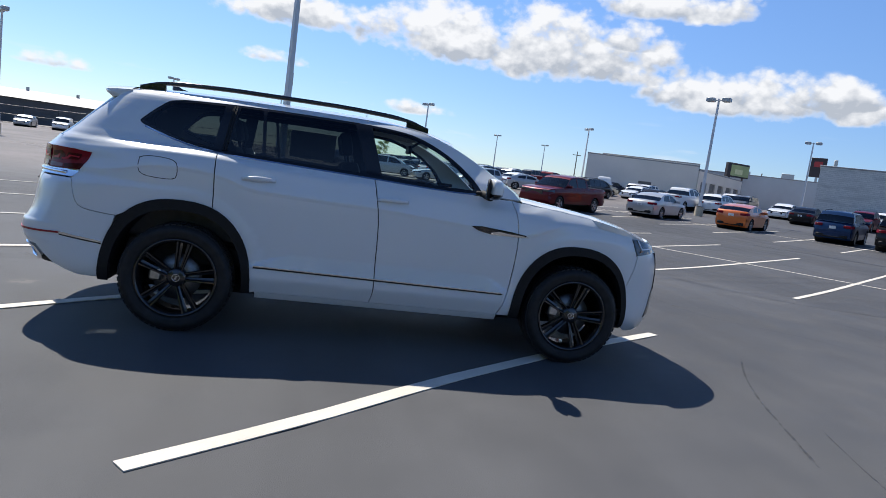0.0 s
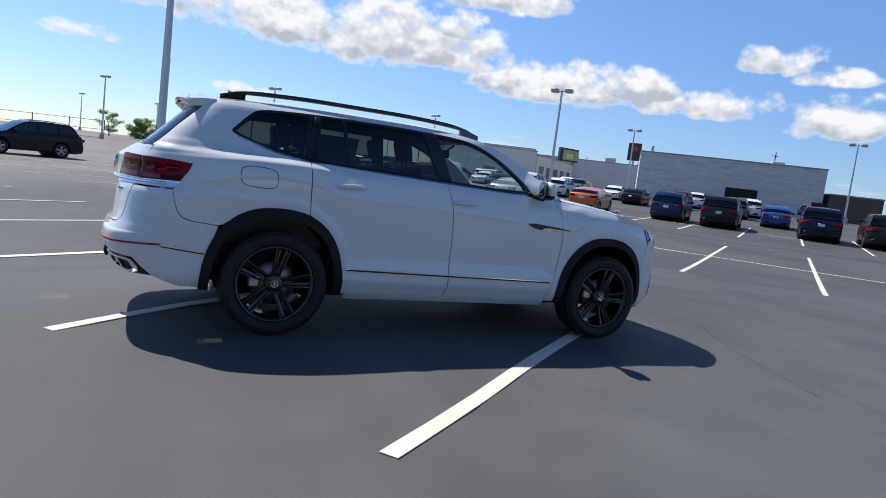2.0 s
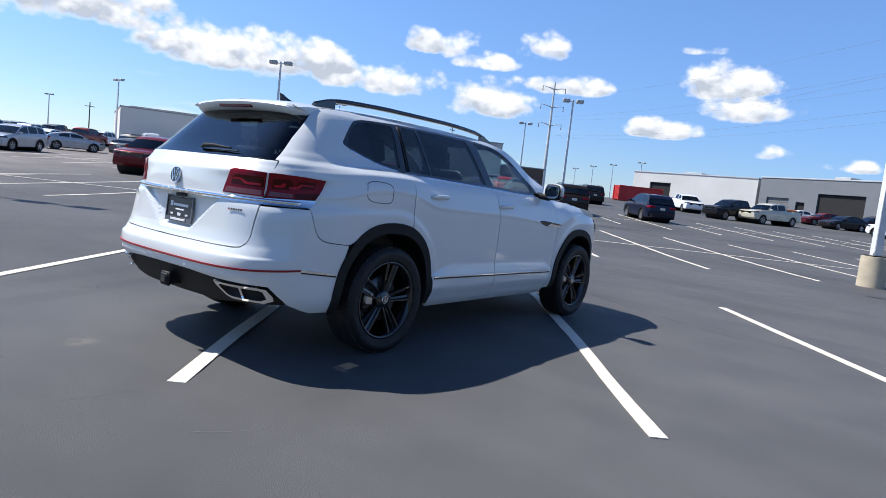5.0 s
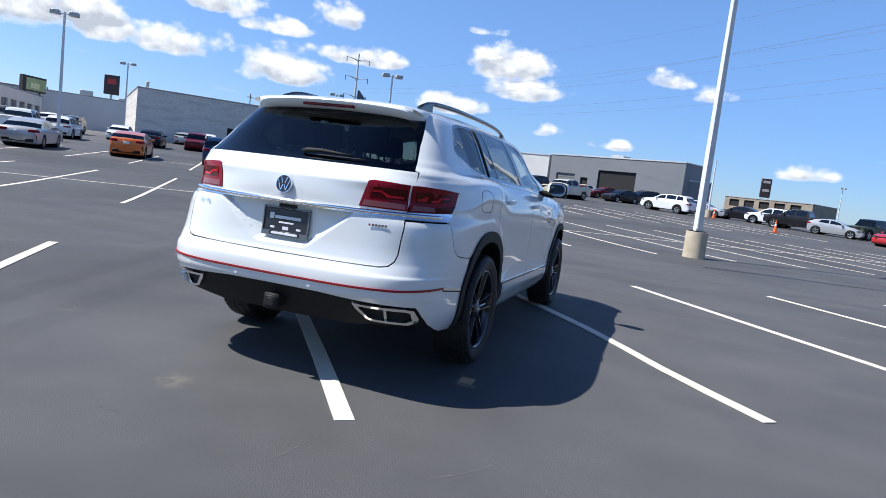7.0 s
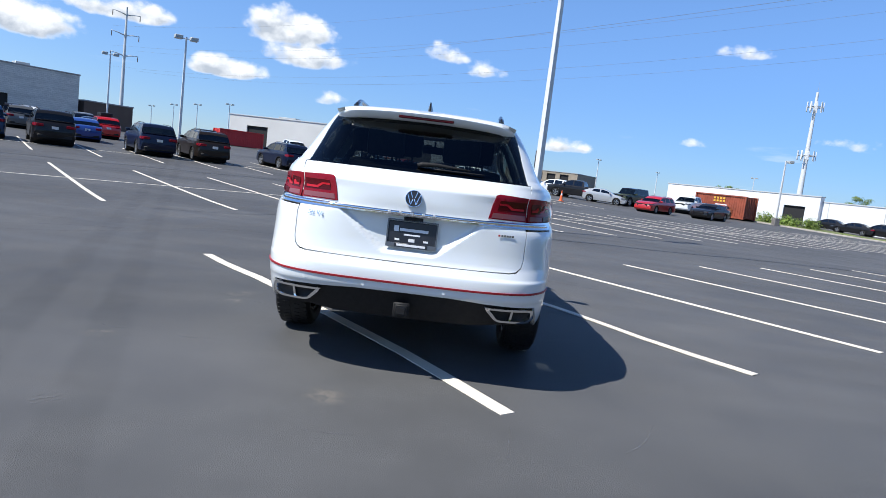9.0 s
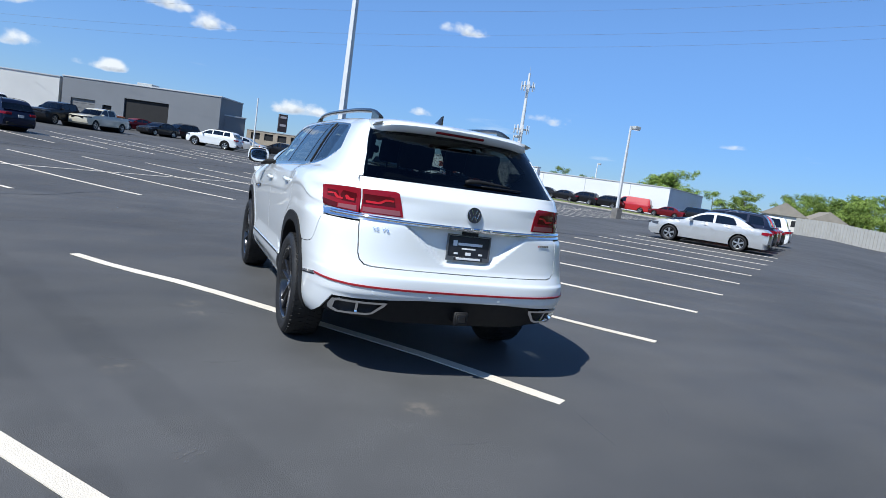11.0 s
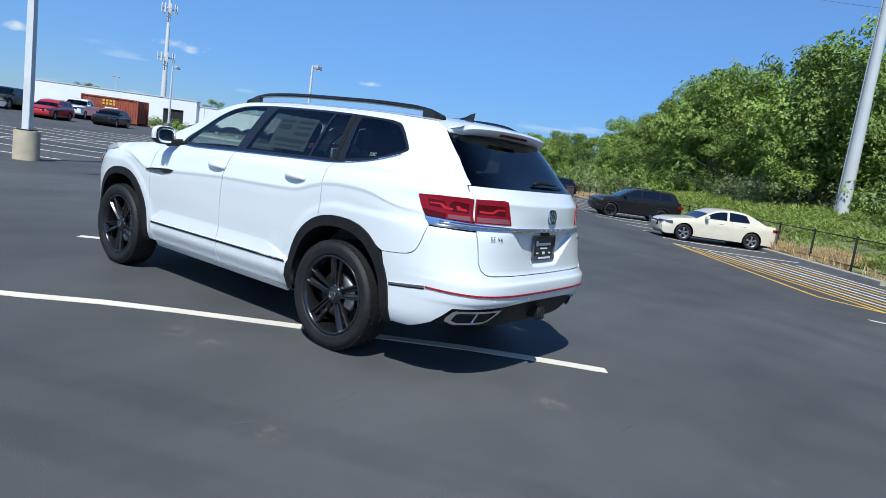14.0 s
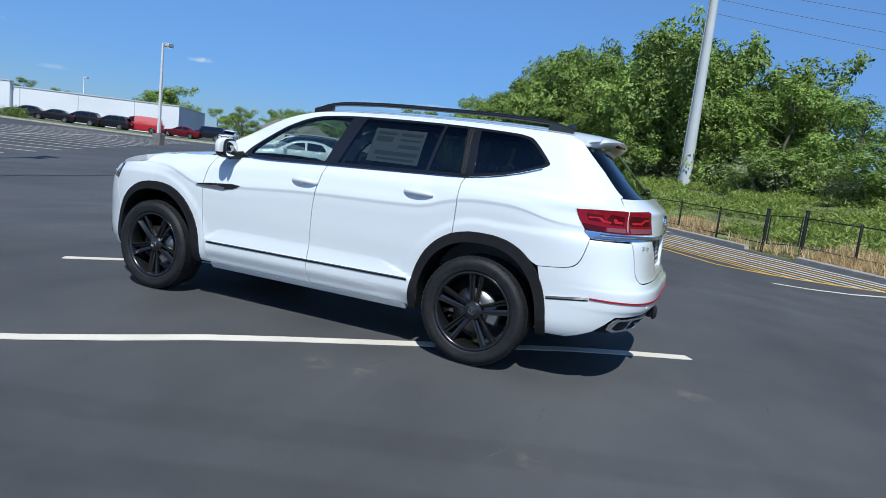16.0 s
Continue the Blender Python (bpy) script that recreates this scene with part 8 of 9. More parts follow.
def build_utility_pole(x, y, h):
    o = put(thing("utility_pole", "pale tapered steel utility pole among weeds", "pole"), x, y, 0)
    part("pole", tube_bm((0, 0, -0.6), (0, 0, h), 0.40, 0.24, 12), POLE_GREY, o)
    part("conduit", tube_bm((0.40, 0.12, 0), (0.27, 0.12, h - 1), 0.035, seg=8), GALV, o)
    for k in range(10):
        part("step_bolt", tube_bm((0.3, 0.1, 0.8 + 1.1 * k), (0.46 - 0.012 * k, 0.2, 0.8 + 1.1 * k), 0.012, seg=5), GALV, o)
    for z in (h - 1.8, h - 0.5):
        a = new("cross_arm")
        a.parent = o
        part("beam", sweep(bmesh.new(), [(-0.9, 0, z), (0, 0, z - 0.12), (0.9, 0, z)], 0.07, 8), GALV, a)
        for s in (-1, 1):
            part("insulator", tube_bm((s * 0.85, 0, z), (s * 0.85, 0, z + 0.35), 0.07, 0.05, 8), POLE_WHITE, a)
    return o


build_utility_pole(-0.57, -42.25, 15.5)


def build_cell_tower(x, y, h):
    o = put(thing("cell_tower", "white monopole phone tower with antenna panels", "tower"), x, y, 0)
    part("mast", tube_bm((0, 0, -1), (0, 0, h), 0.75, 0.28, 14), POLE_WHITE, o)
    for z, r in ((h - 3.5, 1.7), (h - 15.0, 1.9)):
        c = new("antenna_ring")
        c.parent = o
        ringp = [(r * math.cos(2 * math.pi * k / 12), r * math.sin(2 * math.pi * k / 12), z) for k in range(13)]
        part("platform", sweep(bmesh.new(), ringp, 0.09, 6), GALV, c)
        for k in range(3):
            an = 2 * math.pi * k / 3
            part("bracket", tube_bm((0, 0, z), (r * math.cos(an), r * math.sin(an), z), 0.07, seg=6), GALV, c)
        for k in range(9):
            an = 2 * math.pi * k / 9
            part("antenna_panel", box_bm((-0.08, -0.19, -1.1), (0.08, 0.19, 1.1), 0.03, Matrix.Translation((r * 1.05 * math.cos(an), r * 1.05 * math.sin(an), z)) @ Matrix.Rotation(an, 4, "Z")), POLE_WHITE, c)
    part("spike", tube_bm((0, 0, h), (0, 0, h + 2.2), 0.05, 0.02, 6), GALV, o)


build_cell_tower(150.0, -83.4, 30.0)
wp = put(thing("bare_pole", "thin white pole on a concrete foot", "pole"), 62.9, -5.4)
part("pole", tube_bm((0, 0, 0), (0, 0, 5.6), 0.09, 0.06, 10), POLE_WHITE, wp)
part("foot", tube_bm((0, 0, -0.2), (0, 0, 0.7), 0.3, 0.28, 16), PED, wp)
for x, y, h in ((62, 150, 9), (70, 145, 9), (20, 150, 8), (170, 20, 10), (178, 8, 10), (100, 130, 9), (133.2, 101.9, 15)):
    w = put(thing("wooden_pole", "far wooden power pole", "pole"), x, y)
    part("pole", tube_bm((0, 0, 0), (0, 0, h), 0.16, 0.11, 8), WOOD, w)
    part("cross_arm", box_bm((-1.1, -0.06, h - 1.0), (1.1, 0.06, h - 0.85), 0.01), WOOD, w)

# ---- container, cones, bins, signs ----
def build_container(x, y, turn, mat, label, marks=False, size=(6.1, 2.44, 2.6)):
    o = put(thing("shipping_container", label, "container"), x, y, turn)
    Lc, Wc, Hc = size
    part("shell", box_bm((-Lc / 2 + 0.06, -Wc / 2 + 0.06, 0.14), (Lc / 2 - 0.06, Wc / 2 - 0.06, Hc - 0.06)), mat, o, smooth=0)
    for s in (1, -1):
        for k in range(int(Lc / 0.28)):
            bm = bmesh.new()
            xx = -Lc / 2 + 0.2 + 0.28 * k
            add_box(bm, (xx, min(s * (Wc / 2 - 0.07), s * (Wc / 2 - 0.02)), 0.2), (xx + 0.15, max(s * (Wc / 2 - 0.07), s * (Wc / 2 - 0.02)), Hc - 0.16), 0.015)
            part("rib", bm, mat, o)
        for x_ in (-1, 1):
            part("corner_post", box_bm((x_ * Lc / 2 - 0.08, s * Wc / 2 - 0.08, 0), (x_ * Lc / 2 + 0.08, s * Wc / 2 + 0.08, Hc), 0.01), mat, o)
        part("top_rail", box_bm((-Lc / 2, s * Wc / 2 - 0.05, Hc - 0.14), (Lc / 2, s * Wc / 2 + 0.05, Hc), 0.01), mat, o)
        part("bottom_rail", box_bm((-Lc / 2, s * Wc / 2 - 0.05, 0.04), (Lc / 2, s * Wc / 2 + 0.05, 0.2), 0.01), mat, o)
    for k in range(4):
        part("lock_rod", tube_bm((-Lc / 2 - 0.03, -0.8 + 0.53 * k, 0.2), (-Lc / 2 - 0.03, -0.8 + 0.53 * k, Hc - 0.2), 0.025, seg=6), mat, o)
    if marks:
        yel = material("stencil_yellow", (0.7, 0.42, 0.05), 0.6)
        for k in range(4):
            for j in range(2):
                part("stencil", box_bm((-0.6 + 0.38 * k, Wc / 2 - 0.02, 1.75 + 0.32 * j), (-0.36 + 0.38 * k, Wc / 2 + 0.01, 1.97 + 0.32 * j), 0.0), yel, o)
        part("stencil", box_bm((-0.9, Wc / 2 - 0.02, 1.1), (0.5, Wc / 2 + 0.01, 1.5), 0.0), WHITE_INK, o)
    return o


RUST = material("rust_red_steel", (0.26, 0.06, 0.03), 0.7, vary=0.25, scale=1.5)
build_container(68.6, -31.9, ROW_HEADING, RUST, "rust-red shipping container with stencilled marks", True)
build_container(82.5, 29.6, -50, material("bright_red_steel", (0.5, 0.03, 0.03), 0.6, vary=0.1, scale=1.5), "bright red skip container", False, (6.0, 2.4, 2.1))
CONE = material("cone_orange", (0.75, 0.13, 0.03), 0.55, vary=0.1, scale=6)
for x, y in ((48.0, -9.5), (62.0, 14.0), (61.6, -5.9)):
    o = put(thing("traffic_cone", "orange traffic cone on the asphalt", "cone", group="traffic cones"), x, y, 20)
    part("base", box_bm((-0.2, -0.2, 0.0), (0.2, 0.2, 0.04), 0.01), CONE, o)
    part("body", tube_bm((0, 0, 0.04), (0, 0, 0.92), 0.15, 0.035, 16), CONE, o)
    part("collar", tube_bm((0, 0, 0.5), (0, 0, 0.66), 0.095, 0.072, 16), POLE_WHITE, o)
for p, q, mat, lab in ((-11.6, 53.6, material("bin_grey", (0.38, 0.39, 0.40), 0.6, vary=0.1), "pale grey wheeled bin"), (-12.6, 51.2, material("bin_brown", (0.05, 0.035, 0.03), 0.7, vary=0.2), "dark brown slatted bin"), (-13.6, 64.5, material("bin_brown", (0.05, 0.035, 0.03), 0.7, vary=0.2), "dark brown slatted bin")):
    c = lot(p, q)
    o = put(thing("rubbish_bin", lab + " beside a parked car", "bin"), c.x, c.y, ROW_HEADING)
    part("body", box_bm((-0.32, -0.32, 0.03), (0.32, 0.32, 1.0), 0.03), mat, o)
    part("lid", box_bm((-0.35, -0.35, 1.0), (0.35, 0.35, 1.12), 0.04), mat, o)
bb = put(thing("billboard", "roadside billboard with a green and yellow picture", "billboard"), 67.2, 92.0, 12)
part("frame", box_bm((-2.5, -0.3, 4.9), (2.3, 0.3, 7.2), 0.04), material("billboard_frame", (0.05, 0.04, 0.04), 0.7), bb)
part("poster", box_bm((-1.8, -0.34, 5.1), (2.2, -0.3, 6.9), 0.0), material("poster_green", (0.42, 0.46, 0.20), 0.6, vary=0.2, scale=0.6), bb)
part("poster_mark", box_bm((-0.9, -0.36, 5.4), (0.8, -0.34, 6.2), 0.0), material("poster_yellow", (0.75, 0.72, 0.38), 0.6, vary=0.1, scale=2), bb)
for x in (-1.5, 1.5):
    part("leg", tube_bm((x, 0.2, -0.2), (x, 0.2, 5.0), 0.16, seg=8), WOOD, bb)
sb = put(thing("pylon_sign", "dark square roadside sign with a red emblem", "sign"), 89.4, 100.4, 40)
part("panel", box_bm((-0.3, -1.3, 7.6), (0.3, 1.3, 11.2), 0.05), material("sign_dark", (0.03, 0.02, 0.022), 0.5), sb)
part("mark", box_bm((-0.34, -0.7, 9.5), (-0.3, 0.7, 10.5)), material("sign_red", (0.35, 0.03, 0.03), 0.5), sb)
part("leg", box_bm((-0.2, -0.2, -0.3), (0.2, 0.2, 7.6)), HEAD_GREY, sb)
sg = put(thing("pylon_sign", "dark upright roadside sign with pale marks", "sign"), 139.4, -19.0, 8)
part("panel", box_bm((-0.3, -0.95, 3.4), (0.3, 0.95, 7.2), 0.05), material("sign_dark", (0.03, 0.02, 0.022), 0.5), sg)
for z in (6.3, 4.6):
    part("mark", box_bm((-0.33, -0.65, z), (-0.3, 0.65, z + 0.5)), material("sign_pale", (0.4, 0.36, 0.36), 0.5), sg)
for y in (-0.6, 0.6):
    part("leg", box_bm((-0.15, y - 0.15, -0.3), (0.15, y + 0.15, 3.2)), HEAD_GREY, sg)


def build_house(x, y, turn, w, d, h, rise):
    """A far house with a gabled roof, its gable to the lot."""
    o = put(thing("house", "far tan house with a grey gabled roof", "house", group="far houses"), x, y, turn)
    part("wall", box_bm((-d / 2, -w / 2, -1), (d / 2, w / 2, h)), WALL_BEIGE, o, smooth=0)
    bm = bmesh.new()
    v = [bm.verts.new(q) for q in ((-d / 2 - 0.4, -w / 2 - 0.4, h), (-d / 2 - 0.4, 0, h + rise), (-d / 2 - 0.4, w / 2 + 0.4, h), (d / 2 + 0.4, -w / 2 - 0.4, h), (d / 2 + 0.4, 0, h + rise), (d / 2 + 0.4, w / 2 + 0.4, h))]
    for f_ in ((0, 1, 2), (3, 5, 4), (0, 3, 4, 1), (1, 4, 5, 2), (0, 2, 5, 3)):
        bm.faces.new([v[k] for k in f_])
    bmesh.ops.recalc_face_normals(bm, faces=bm.faces[:])
    part("roof", bm, material("grey_shingle", (0.26, 0.235, 0.20), 0.9, vary=0.1, scale=1.0), o, smooth=0)
    for k in (-1, 1):
        part("window", box_bm((-d / 2 - 0.05, k * w / 4 - 0.5, 1.0), (-d / 2 + 0.05, k * w / 4 + 0.5, 2.2)), SHADED_INSIDE, o)


build_house(89.0, -113.5, -50, 8, 9, 3.0, 2.6)
build_house(83.5, -118.0, -40, 7, 8, 2.6, 2.2)


# ---- plants ----
def leaf_material(name, c1, c2, trans=0.35):
    m = bpy.data.materials.new(name)
    m.use_nodes = True
    nt = m.node_tree
    N, L, b = nt.nodes.new, nt.links.new, nt.nodes["Principled BSDF"]
    geo, ramp = N("ShaderNodeNewGeometry"), N("ShaderNodeMix")
    ramp.data_type = "RGBA"
    L(geo.outputs["Random Per Island"], ramp.inputs["Factor"])
    ramp.inputs["A"].default_value, ramp.inputs["B"].default_value = (*c1, 1), (*c2, 1)
    oi, hs, mr = N("ShaderNodeObjectInfo"), N("ShaderNodeHueSaturation"), N("ShaderNodeMapRange")
    L(oi.outputs["Random"], mr.inputs["Value"])
    mr.inputs["To Min"].default_value, mr.inputs["To Max"].default_value = 0.75, 1.25
    L(mr.outputs[0], hs.inputs["Value"])
    L(ramp.outputs["Result"], hs.inputs["Color"])
    L(hs.outputs[0], b.inputs["Base Color"])
    b.inputs["Roughness"].default_value = 0.55
    out = nt.nodes["Material Output"]
    tl, mx = N("ShaderNodeBsdfTranslucent"), N("ShaderNodeMixShader")
    L(hs.outputs[0], tl.inputs["Color"])
    mx.inputs[0].default_value = trans
    L(b.outputs[0], mx.inputs[1])
    L(tl.outputs[0], mx.inputs[2])
    L(mx.outputs[0], out.inputs[0])
    MATS[name] = m
    return m


LEAF = leaf_material("leaves", (0.085, 0.155, 0.026), (0.33, 0.43, 0.085), 0.26)
LEAF_GREY = leaf_material("grey_green_leaves", (0.15, 0.20, 0.09), (0.29, 0.33, 0.15), 0.30)
BARK = material("bark", (0.10, 0.085, 0.065), 0.9, vary=0.3, scale=6, bump=0.6, bump_scale=30)
BLADE = leaf_material("weed_blades", (0.19, 0.29, 0.045), (0.40, 0.46, 0.12), 0.4)
STRAW = leaf_material("straw", (0.46, 0.32, 0.15), (0.68, 0.52, 0.29), 0.3)


def leaf_cloud(rnd, clumps, per, size):
    """Verts and faces of many pointed leaves in sprays, gathered round clump centres (centre, radius); the leaves of a spray lie nearly in one plane."""
    vs, fs = [], []
    for (cx, cy, cz), rad in clumps:
        for _ in range(max(int(per * rad * rad / 9), 4)):
            d = Vector((rnd.gauss(0, 1), rnd.gauss(0, 1), rnd.gauss(0, 1))).normalized() * rad * rnd.random() ** 0.33
            o = Vector((cx, cy, cz)) + Vector((d.x, d.y, d.z * 0.75))
            n0 = (d.normalized() + Vector((rnd.uniform(-0.6, 0.6), rnd.uniform(-0.6, 0.6), rnd.uniform(0.1, 1.1)))).normalized()
            e = n0.orthogonal().normalized()
            f = n0.cross(e)
            reach = size * rnd.uniform(1.6, 2.6)
            for k in range(6):
                a = rnd.uniform(0, 6.28)
                out = e * math.cos(a) + f * math.sin(a)
                p = o + out * reach * rnd.random() ** 0.6 - Vector((0, 0, 0.25 * reach * rnd.random()))
                n = (n0 + Vector((rnd.uniform(-0.4, 0.4), rnd.uniform(-0.4, 0.4), rnd.uniform(-0.3, 0.3)))).normalized()
                u = (out - n * out.dot(n)).normalized()
                v = n.cross(u)
                s = size * rnd.uniform(0.65, 1.3)
                i = len(vs)
                vs += [p - u * s * 0.8, p + v * s * 0.55 - n * s * 0.12, p + u * s, p - v * s * 0.55 - n * s * 0.12]
                fs.append((i, i + 1, i + 2, i + 3))
    return vs, fs


def mesh_of(name, vs, fs, mat):
    me = bpy.data.meshes.new(name)
    me.from_pydata([tuple(v) for v in vs], [], fs)
    me.materials.append(mat)
    return me


def build_tree(seed, h, spread, label, leaf=LEAF, size=0.125, per=330, low=0.10):
    rnd_ = random.Random(seed)
    o = thing("tree", label, "tree", group="trees behind the fence")
    bm = bmesh.new()
    stems = rnd_.choice((1, 2, 3))
    clumps = []
    for s in range(stems):
        lean = Vector((rnd_.uniform(-0.2, 0.2), rnd_.uniform(-0.2, 0.2), 1)).normalized()
        hs = h * rnd_.uniform(0.75, 1.0) if s else h
        pts = [Vector((0.25 * s, 0.2 * s, -0.3))]
        for k in range(1, 7):
            pts.append(pts[0] + lean * hs * 0.86 * k / 6 + Vector((rnd_.uniform(-0.2, 0.2), rnd_.uniform(-0.2, 0.2), 0)) * k * 0.5)
        sweep(bm, pts, [0.018 * h * (1 - 0.14 * k) + 0.01 for k in range(7)], 7)
        for k in range(11):
            t = low + (0.96 - low) * (k + rnd_.random()) / 11
            b = pts[0].lerp(pts[-1], t)
            a = rnd_.uniform(0, 6.28)
            ln = spread * (1.05 - 0.75 * abs(t - 0.45) ** 1.0) * rnd_.uniform(0.55, 1.1)
            tip = b + Vector((math.cos(a) * ln, math.sin(a) * ln, ln * rnd_.uniform(0.15, 0.6)))
            sweep(bm, [b, b.lerp(tip, 0.5) + Vector((0, 0, 0.12 * ln)), tip], [0.007 * h * (1 - t * 0.6), 0.005 * h * (1 - t * 0.6), 0.015], 5)
            for u in (0.55, 0.8, 1.0):
                c = b.lerp(tip, u) + Vector((rnd_.uniform(-0.5, 0.5), rnd_.uniform(-0.5, 0.5), rnd_.uniform(-0.3, 0.5)))
                clumps.append((tuple(c), rnd_.uniform(0.6, 1.15) * spread * 0.33))
        clumps.append((tuple(pts[-1] + Vector((0, 0, 0.2))), spread * 0.3))
    part("trunk", bm, BARK, o, smooth=60)
    vs, fs = leaf_cloud(rnd_, clumps, per, size)
    ob = new("crown", mesh_of("crown", vs, fs, leaf))
    ob.parent = o
    return o


def build_bush(seed, r, h, label, leaf, size=0.10, per=190):
    rnd_ = random.Random(seed)
    o = thing("bush", label, "bush", group="bushes behind the fence")
    bm = bmesh.new()
    clumps = []
    for k in range(12):
        a, d = rnd_.uniform(0, 6.28), r * rnd_.random() ** 0.6
        tip = Vector((math.cos(a) * d, math.sin(a) * d, h * rnd_.uniform(0.35, 0.95) * (1 - 0.3 * d / r)))
        sweep(bm, [(0.1 * math.cos(a), 0.1 * math.sin(a), -0.2), tip * 0.6, tip], [0.03, 0.02, 0.008], 5)
        clumps.append((tuple(tip), 0.42 * r * rnd_.uniform(0.7, 1.2)))
        clumps.append((tuple(tip * 0.6), 0.42 * r))
    part("stem", bm, BARK, o, smooth=60)
    vs, fs = leaf_cloud(rnd_, clumps, per, size * 0.85)
    vs = [Vector((v.x, v.y, max(v.z, -0.1))) for v in vs]
    ob = new("foliage", mesh_of("foliage", vs, fs, leaf))
    ob.parent = o
    return o


rt = random.Random(11)
TREES = [build_tree(3, 11.5, 4.2, "tall leafy deciduous tree on the bank"), build_tree(8, 10.0, 3.9, "leafy deciduous tree with a ragged crown"),
         build_tree(21, 12.5, 4.4, "tall dense deciduous tree on the bank"), build_tree(34, 8.5, 3.6, "smaller leafy tree in the thicket", low=0.08)]
# height of the wood along the fence
WOOD_TOP = [(-20, 9.0), (14, 7.5), (20, 6.4), (26, 6.2), (30, 8.6), (34, 8.6), (38, 11.8), (42, 13.6), (46, 14.4), (51, 13.2), (54, 12.4), (60, 15.4), (66, 15.8), (72, 14.8), (86, 14.2), (98, 11.5), (112, 9.5), (130, 10.5), (200, 12.0)]
spots = []
for p0, q0, q1, st, tall in ((-30.5, -12, 100, 4.2, 0.98), (-36.5, -10, 110, 6.0, 1.06), (-27.3, 14, 96, 5.2, 0.55), (-30.0, 100, 230, 8.5, 0.98), (-40.0, 105, 240, 12.0, 1.05)):
    q = q0
    while q < q1:
        if not (p0 == -27.3 and 29 < q < 37):
            spots.append((p0 + rt.uniform(-1.2, 1.2), q + rt.uniform(-1, 1), tall * rt.uniform(0.88, 1.06)))
        q += st
rt.shuffle(spots)
TREE_H = (11.5, 10.0, 12.5, 8.5)
for k, (p, q, tall) in enumerate(spots):
    base = TREES[k % 4]
    c = lot(p, q)
    sz = tall * interp(WOOD_TOP, q) / TREE_H[k % 4]
    sw = 0.45 + 0.55 * sz
    m = pose(c.x, c.y, c.z - 0.1, 0, 0, rt.uniform(0, 360))
    if k < 4:
        base.matrix_basis = m
        o = base
    else:
        o = copy_thing(base, m)
    o.scale = (sw, sw, sz)
BUSHES = [build_bush(2, 1.7, 2.6, "dense leafy shrub under the trees", LEAF, 0.11), build_bush(5, 2.0, 2.3, "grey-green shrub behind the fence", LEAF_GREY, 0.09), build_bush(9, 1.4, 3.4, "tall dark shrub under the trees", LEAF, 0.12)]
k = 0
for q in [-12 + 2.3 * i for i in range(60)]:
    for p0 in (-26.0, -28.5):
        if rt.random() < 0.86 and not (30.5 < q < 36.5 and p0 > -27):
            base = BUSHES[rt.choice((0, 0, 2, 2, 1))] if not 36 < q < 47 else BUSHES[1]
            c = lot(p0 + rt.uniform(-0.9, 0.9), q + rt.uniform(-0.8, 0.8))
            m = pose(c.x, c.y, c.z - 0.05, 0, 0, rt.uniform(0, 360))
            sc = rt.uniform(0.75, 1.2)
            o = copy_thing(base, m)
            o.scale = (sc, sc, sc)
            k += 1
for b, (p, q) in zip(BUSHES, ((-25.5, 40), (-25.0, 43), (-27, 24))):
    c = lot(p, q)
    b.matrix_basis = pose(c.x, c.y, c.z - 0.05, 0, 0, 30)
# clipped shrub and lone trees by the white building, trees beyond
HEDGE = build_bush(41, 1.5, 1.3, "rounded clipped green shrub on the grass strip", LEAF, 0.065, 620)
tagged(HEDGE, group="shrubs on the grass strip")
HEDGE.matrix_basis = pose(*lot(29.3, 73.0, 0.1), 0, 0, 10)
copy_thing(HEDGE, pose(*lot(31.4, 73.2, 0.1), 0, 0, 70))
copy_thing(HEDGE, pose(*lot(33.5, 73.0, 0.1), 0, 0, 200))
for x, y, s in ((95.4, -87.3, 1.25), (78.2, -83.3, 0.52), (74.5, -86.5, 0.5), (154.9, -100.5, 0.72), (150.9, -106.3, 0.6), (98, -112, 0.72), (104, -118, 0.7), (90, -116, 0.66), (178, -78, 0.6), (190, -86, 0.6), (165, -92, 0.62), (-8, 128, 0.5), (-3, 130, 0.55), (12, 140, 0.5), (-28, 104, 0.32), (-24, 106, 0.28), (-1, 135, 0.5), (205, -90, 0.6)):
    o = copy_thing(TREES[int(abs(x)) % 4], pose(x, y, terrain(x, y) - 0.1, 0, 0, x * 7))
    tagged(o, "far leafy tree beyond the buildings", "tree", "far trees")
    o.scale = (s, s, s * 0.9)


for k in range(13):
    x, y = 122 - 4.4 * k + rt.uniform(-1, 1), -158 + 2.6 * k + rt.uniform(-2, 2)
    o = copy_thing(TREES[k % 4], pose(x, y, terrain(x, y) - 0.1, 0, 0, 47 * k))
    tagged(o, "far leafy tree behind the yard wall", "tree", "far trees")
    h_ = rt.uniform(9.0, 12.0) / TREE_H[k % 4]
    o.scale = (1.1, 1.1, h_)
for k in range(26):
    c = lot(-18.6 + rt.uniform(-1.2, 1.0), 52 + 2.6 * k + rt.uniform(-0.8, 0.8))
    o = copy_thing(BUSHES[k % 3], pose(c.x, c.y, c.z - 0.05, 0, 0, 61 * k))
    o.scale = (1.1, 1.1, rt.uniform(0.8, 1.3))


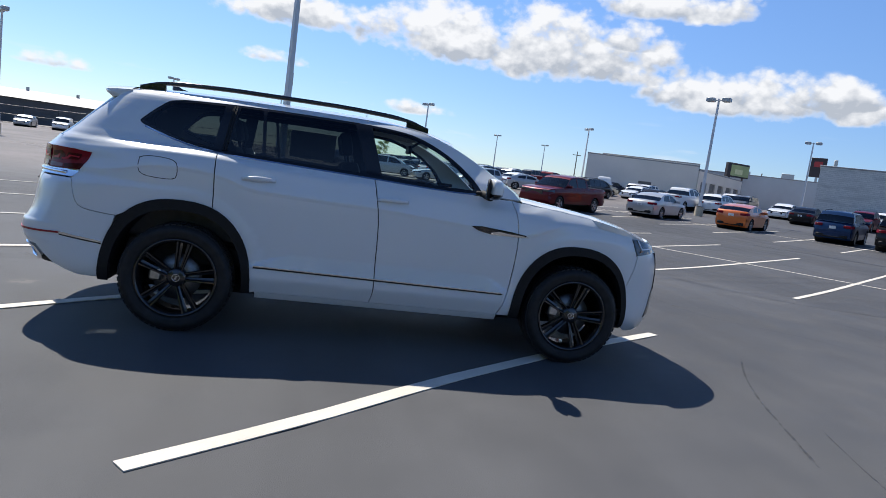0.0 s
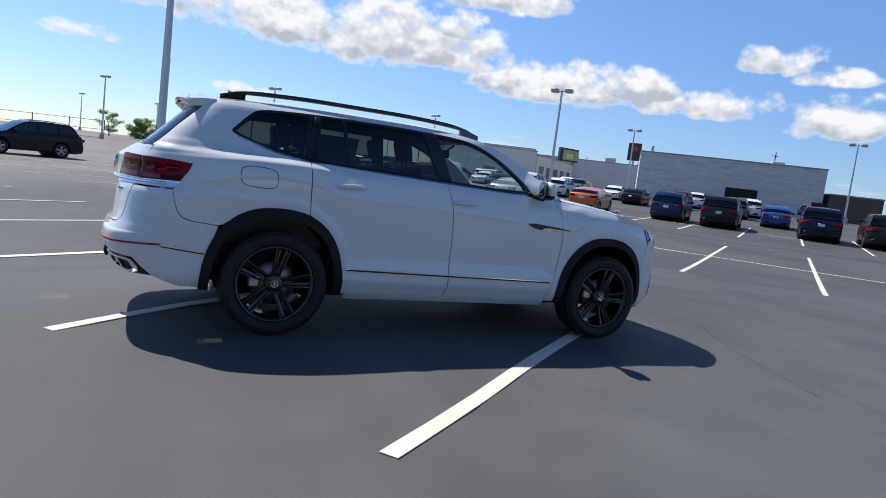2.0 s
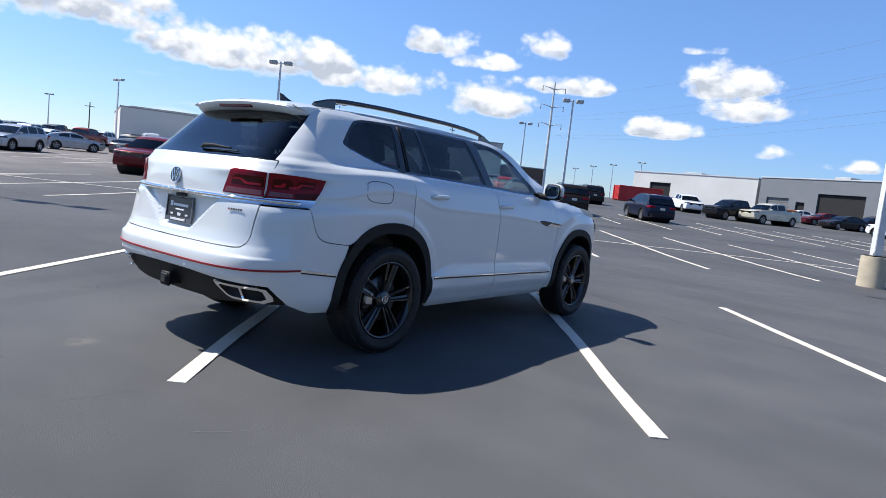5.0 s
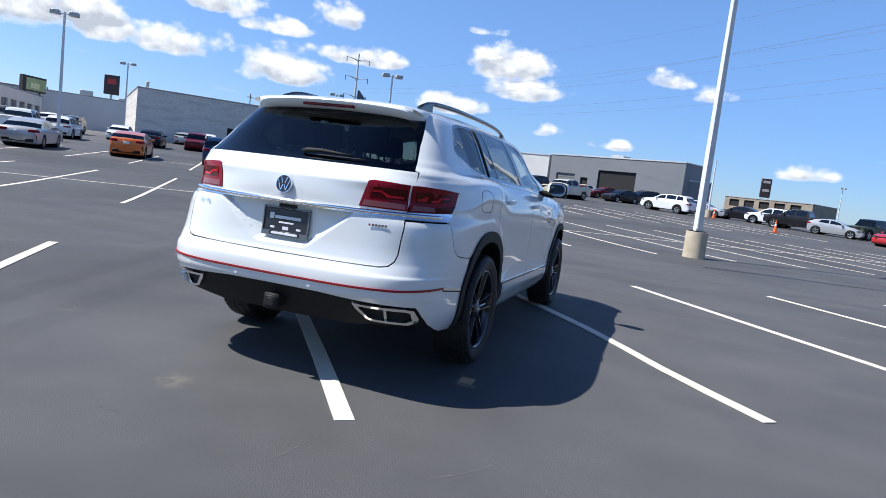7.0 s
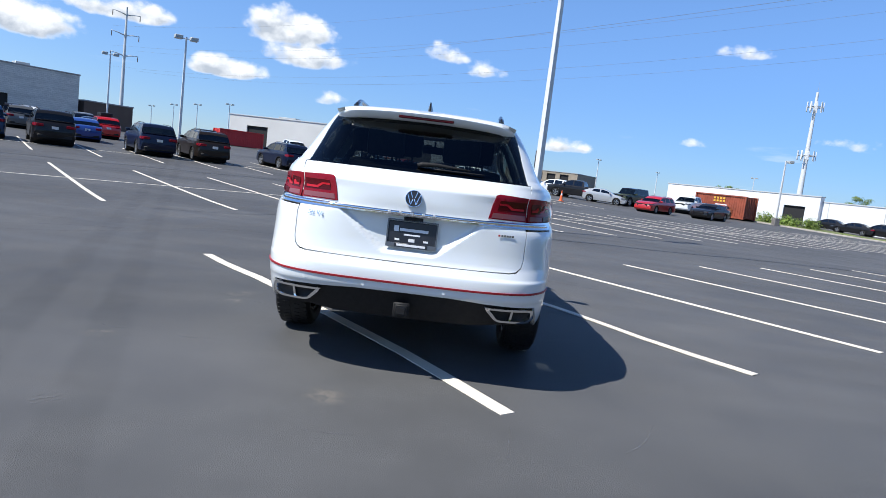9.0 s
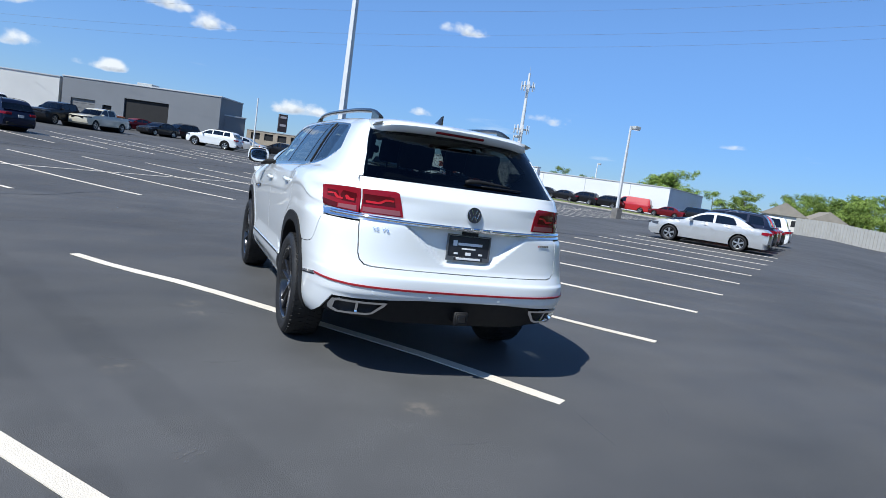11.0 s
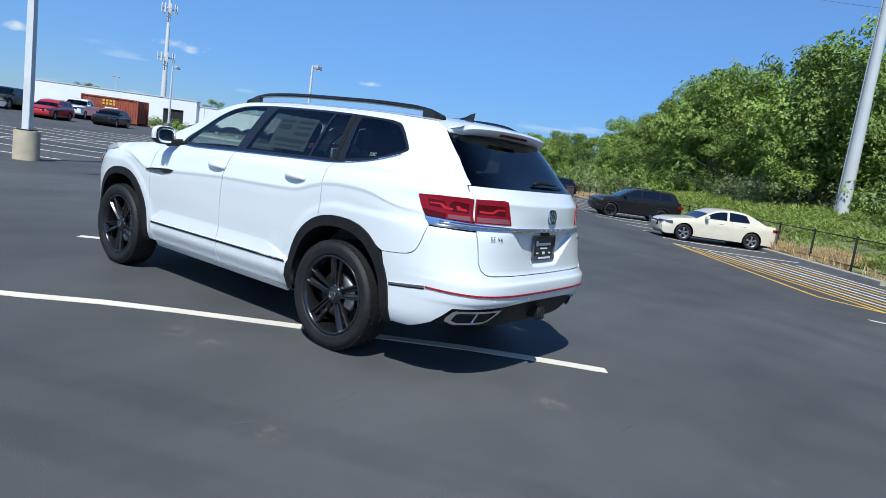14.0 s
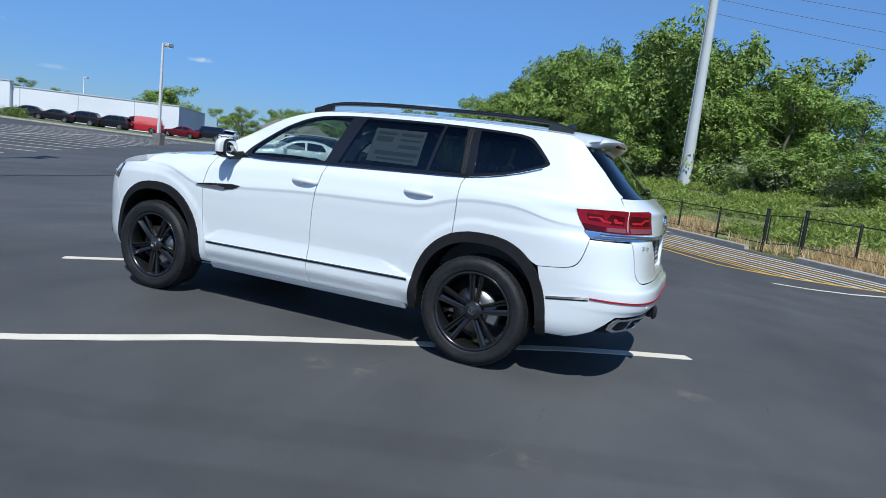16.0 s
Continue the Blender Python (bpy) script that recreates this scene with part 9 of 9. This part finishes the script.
WEED = [build_bush(12, 0.9, 0.7, "low leafy weed clump on the bank", BLADE, 0.05), build_bush(15, 0.7, 1.0, "taller leafy weed clump on the bank", BLADE, 0.055)]
for k in range(36):
    c = lot(-18.0 - 7.5 * rt.random() ** 0.8, -4 + 1.6 * k + rt.uniform(-0.6, 0.6))
    m = pose(c.x, c.y, c.z - 0.05, 0, 0, 53 * k)
    if k < 2:
        WEED[k].matrix_basis = m
        o = WEED[k]
    else:
        o = copy_thing(WEED[k % 2], m)
    sc = rt.uniform(0.7, 1.4)
    o.scale = (sc, sc, sc * rt.uniform(0.6, 1.0))


def build_blades(name, label, rows, mat, seed, n, h0, h1, w, lean=0.35, lift=0.0):
    """Weeds or straw as crossing blades over a stretch of the bank."""
    r_ = random.Random(seed)
    vs, fs = [], []
    p0, p1, q0, q1 = rows
    while len(fs) < n:
        p, q = r_.uniform(p0, p1), r_.uniform(q0, q1)
        if 10.4 < q < 13.2 and p > -15.9 and r_.random() < 0.6:
            continue
        if noise.noise((p * 0.4, q * 0.25, seed)) < -0.25:
            continue
        c = lot(p, q, -0.02) + Vector((0, 0, lift * r_.random() * (0.6 + noise.noise((p * 0.9, q * 0.9, 3.0)))))
        a = r_.uniform(0, 6.28)
        h = r_.uniform(h0, h1)
        d = Vector((math.cos(a), math.sin(a), 0)) * w * r_.uniform(0.6, 1.4)
        l = Vector((r_.uniform(-lean, lean), r_.uniform(-lean, lean), 1)).normalized() * h
        i = len(vs)
        vs += [c - d, c + d, c + l * 0.6 + d * 0.8, c + l]
        fs.append((i, i + 1, i + 2, i + 3))
    me = mesh_of(name, vs, fs, mat)
    tagged(new(name, me), label, "grass", kind="stuff")


build_blades("weeds", "tall green weeds on the bank behind the fence", (-26, -16.4, -6, 58), BLADE, 4, 75000, 0.10, 0.30, 0.045, 2.2, 0.5)
build_blades("dry_grass_strip", "dry straw-coloured grass along the kerb", (-17.0, -14.9, -8, 60), STRAW, 6, 60000, 0.15, 0.55, 0.013, 0.7, 0.25)
build_blades("island_grass", "short grass on the strip by the kerb", (4, 36, 68.3, 75.5), BLADE, 9, 5000, 0.08, 0.25, 0.04)
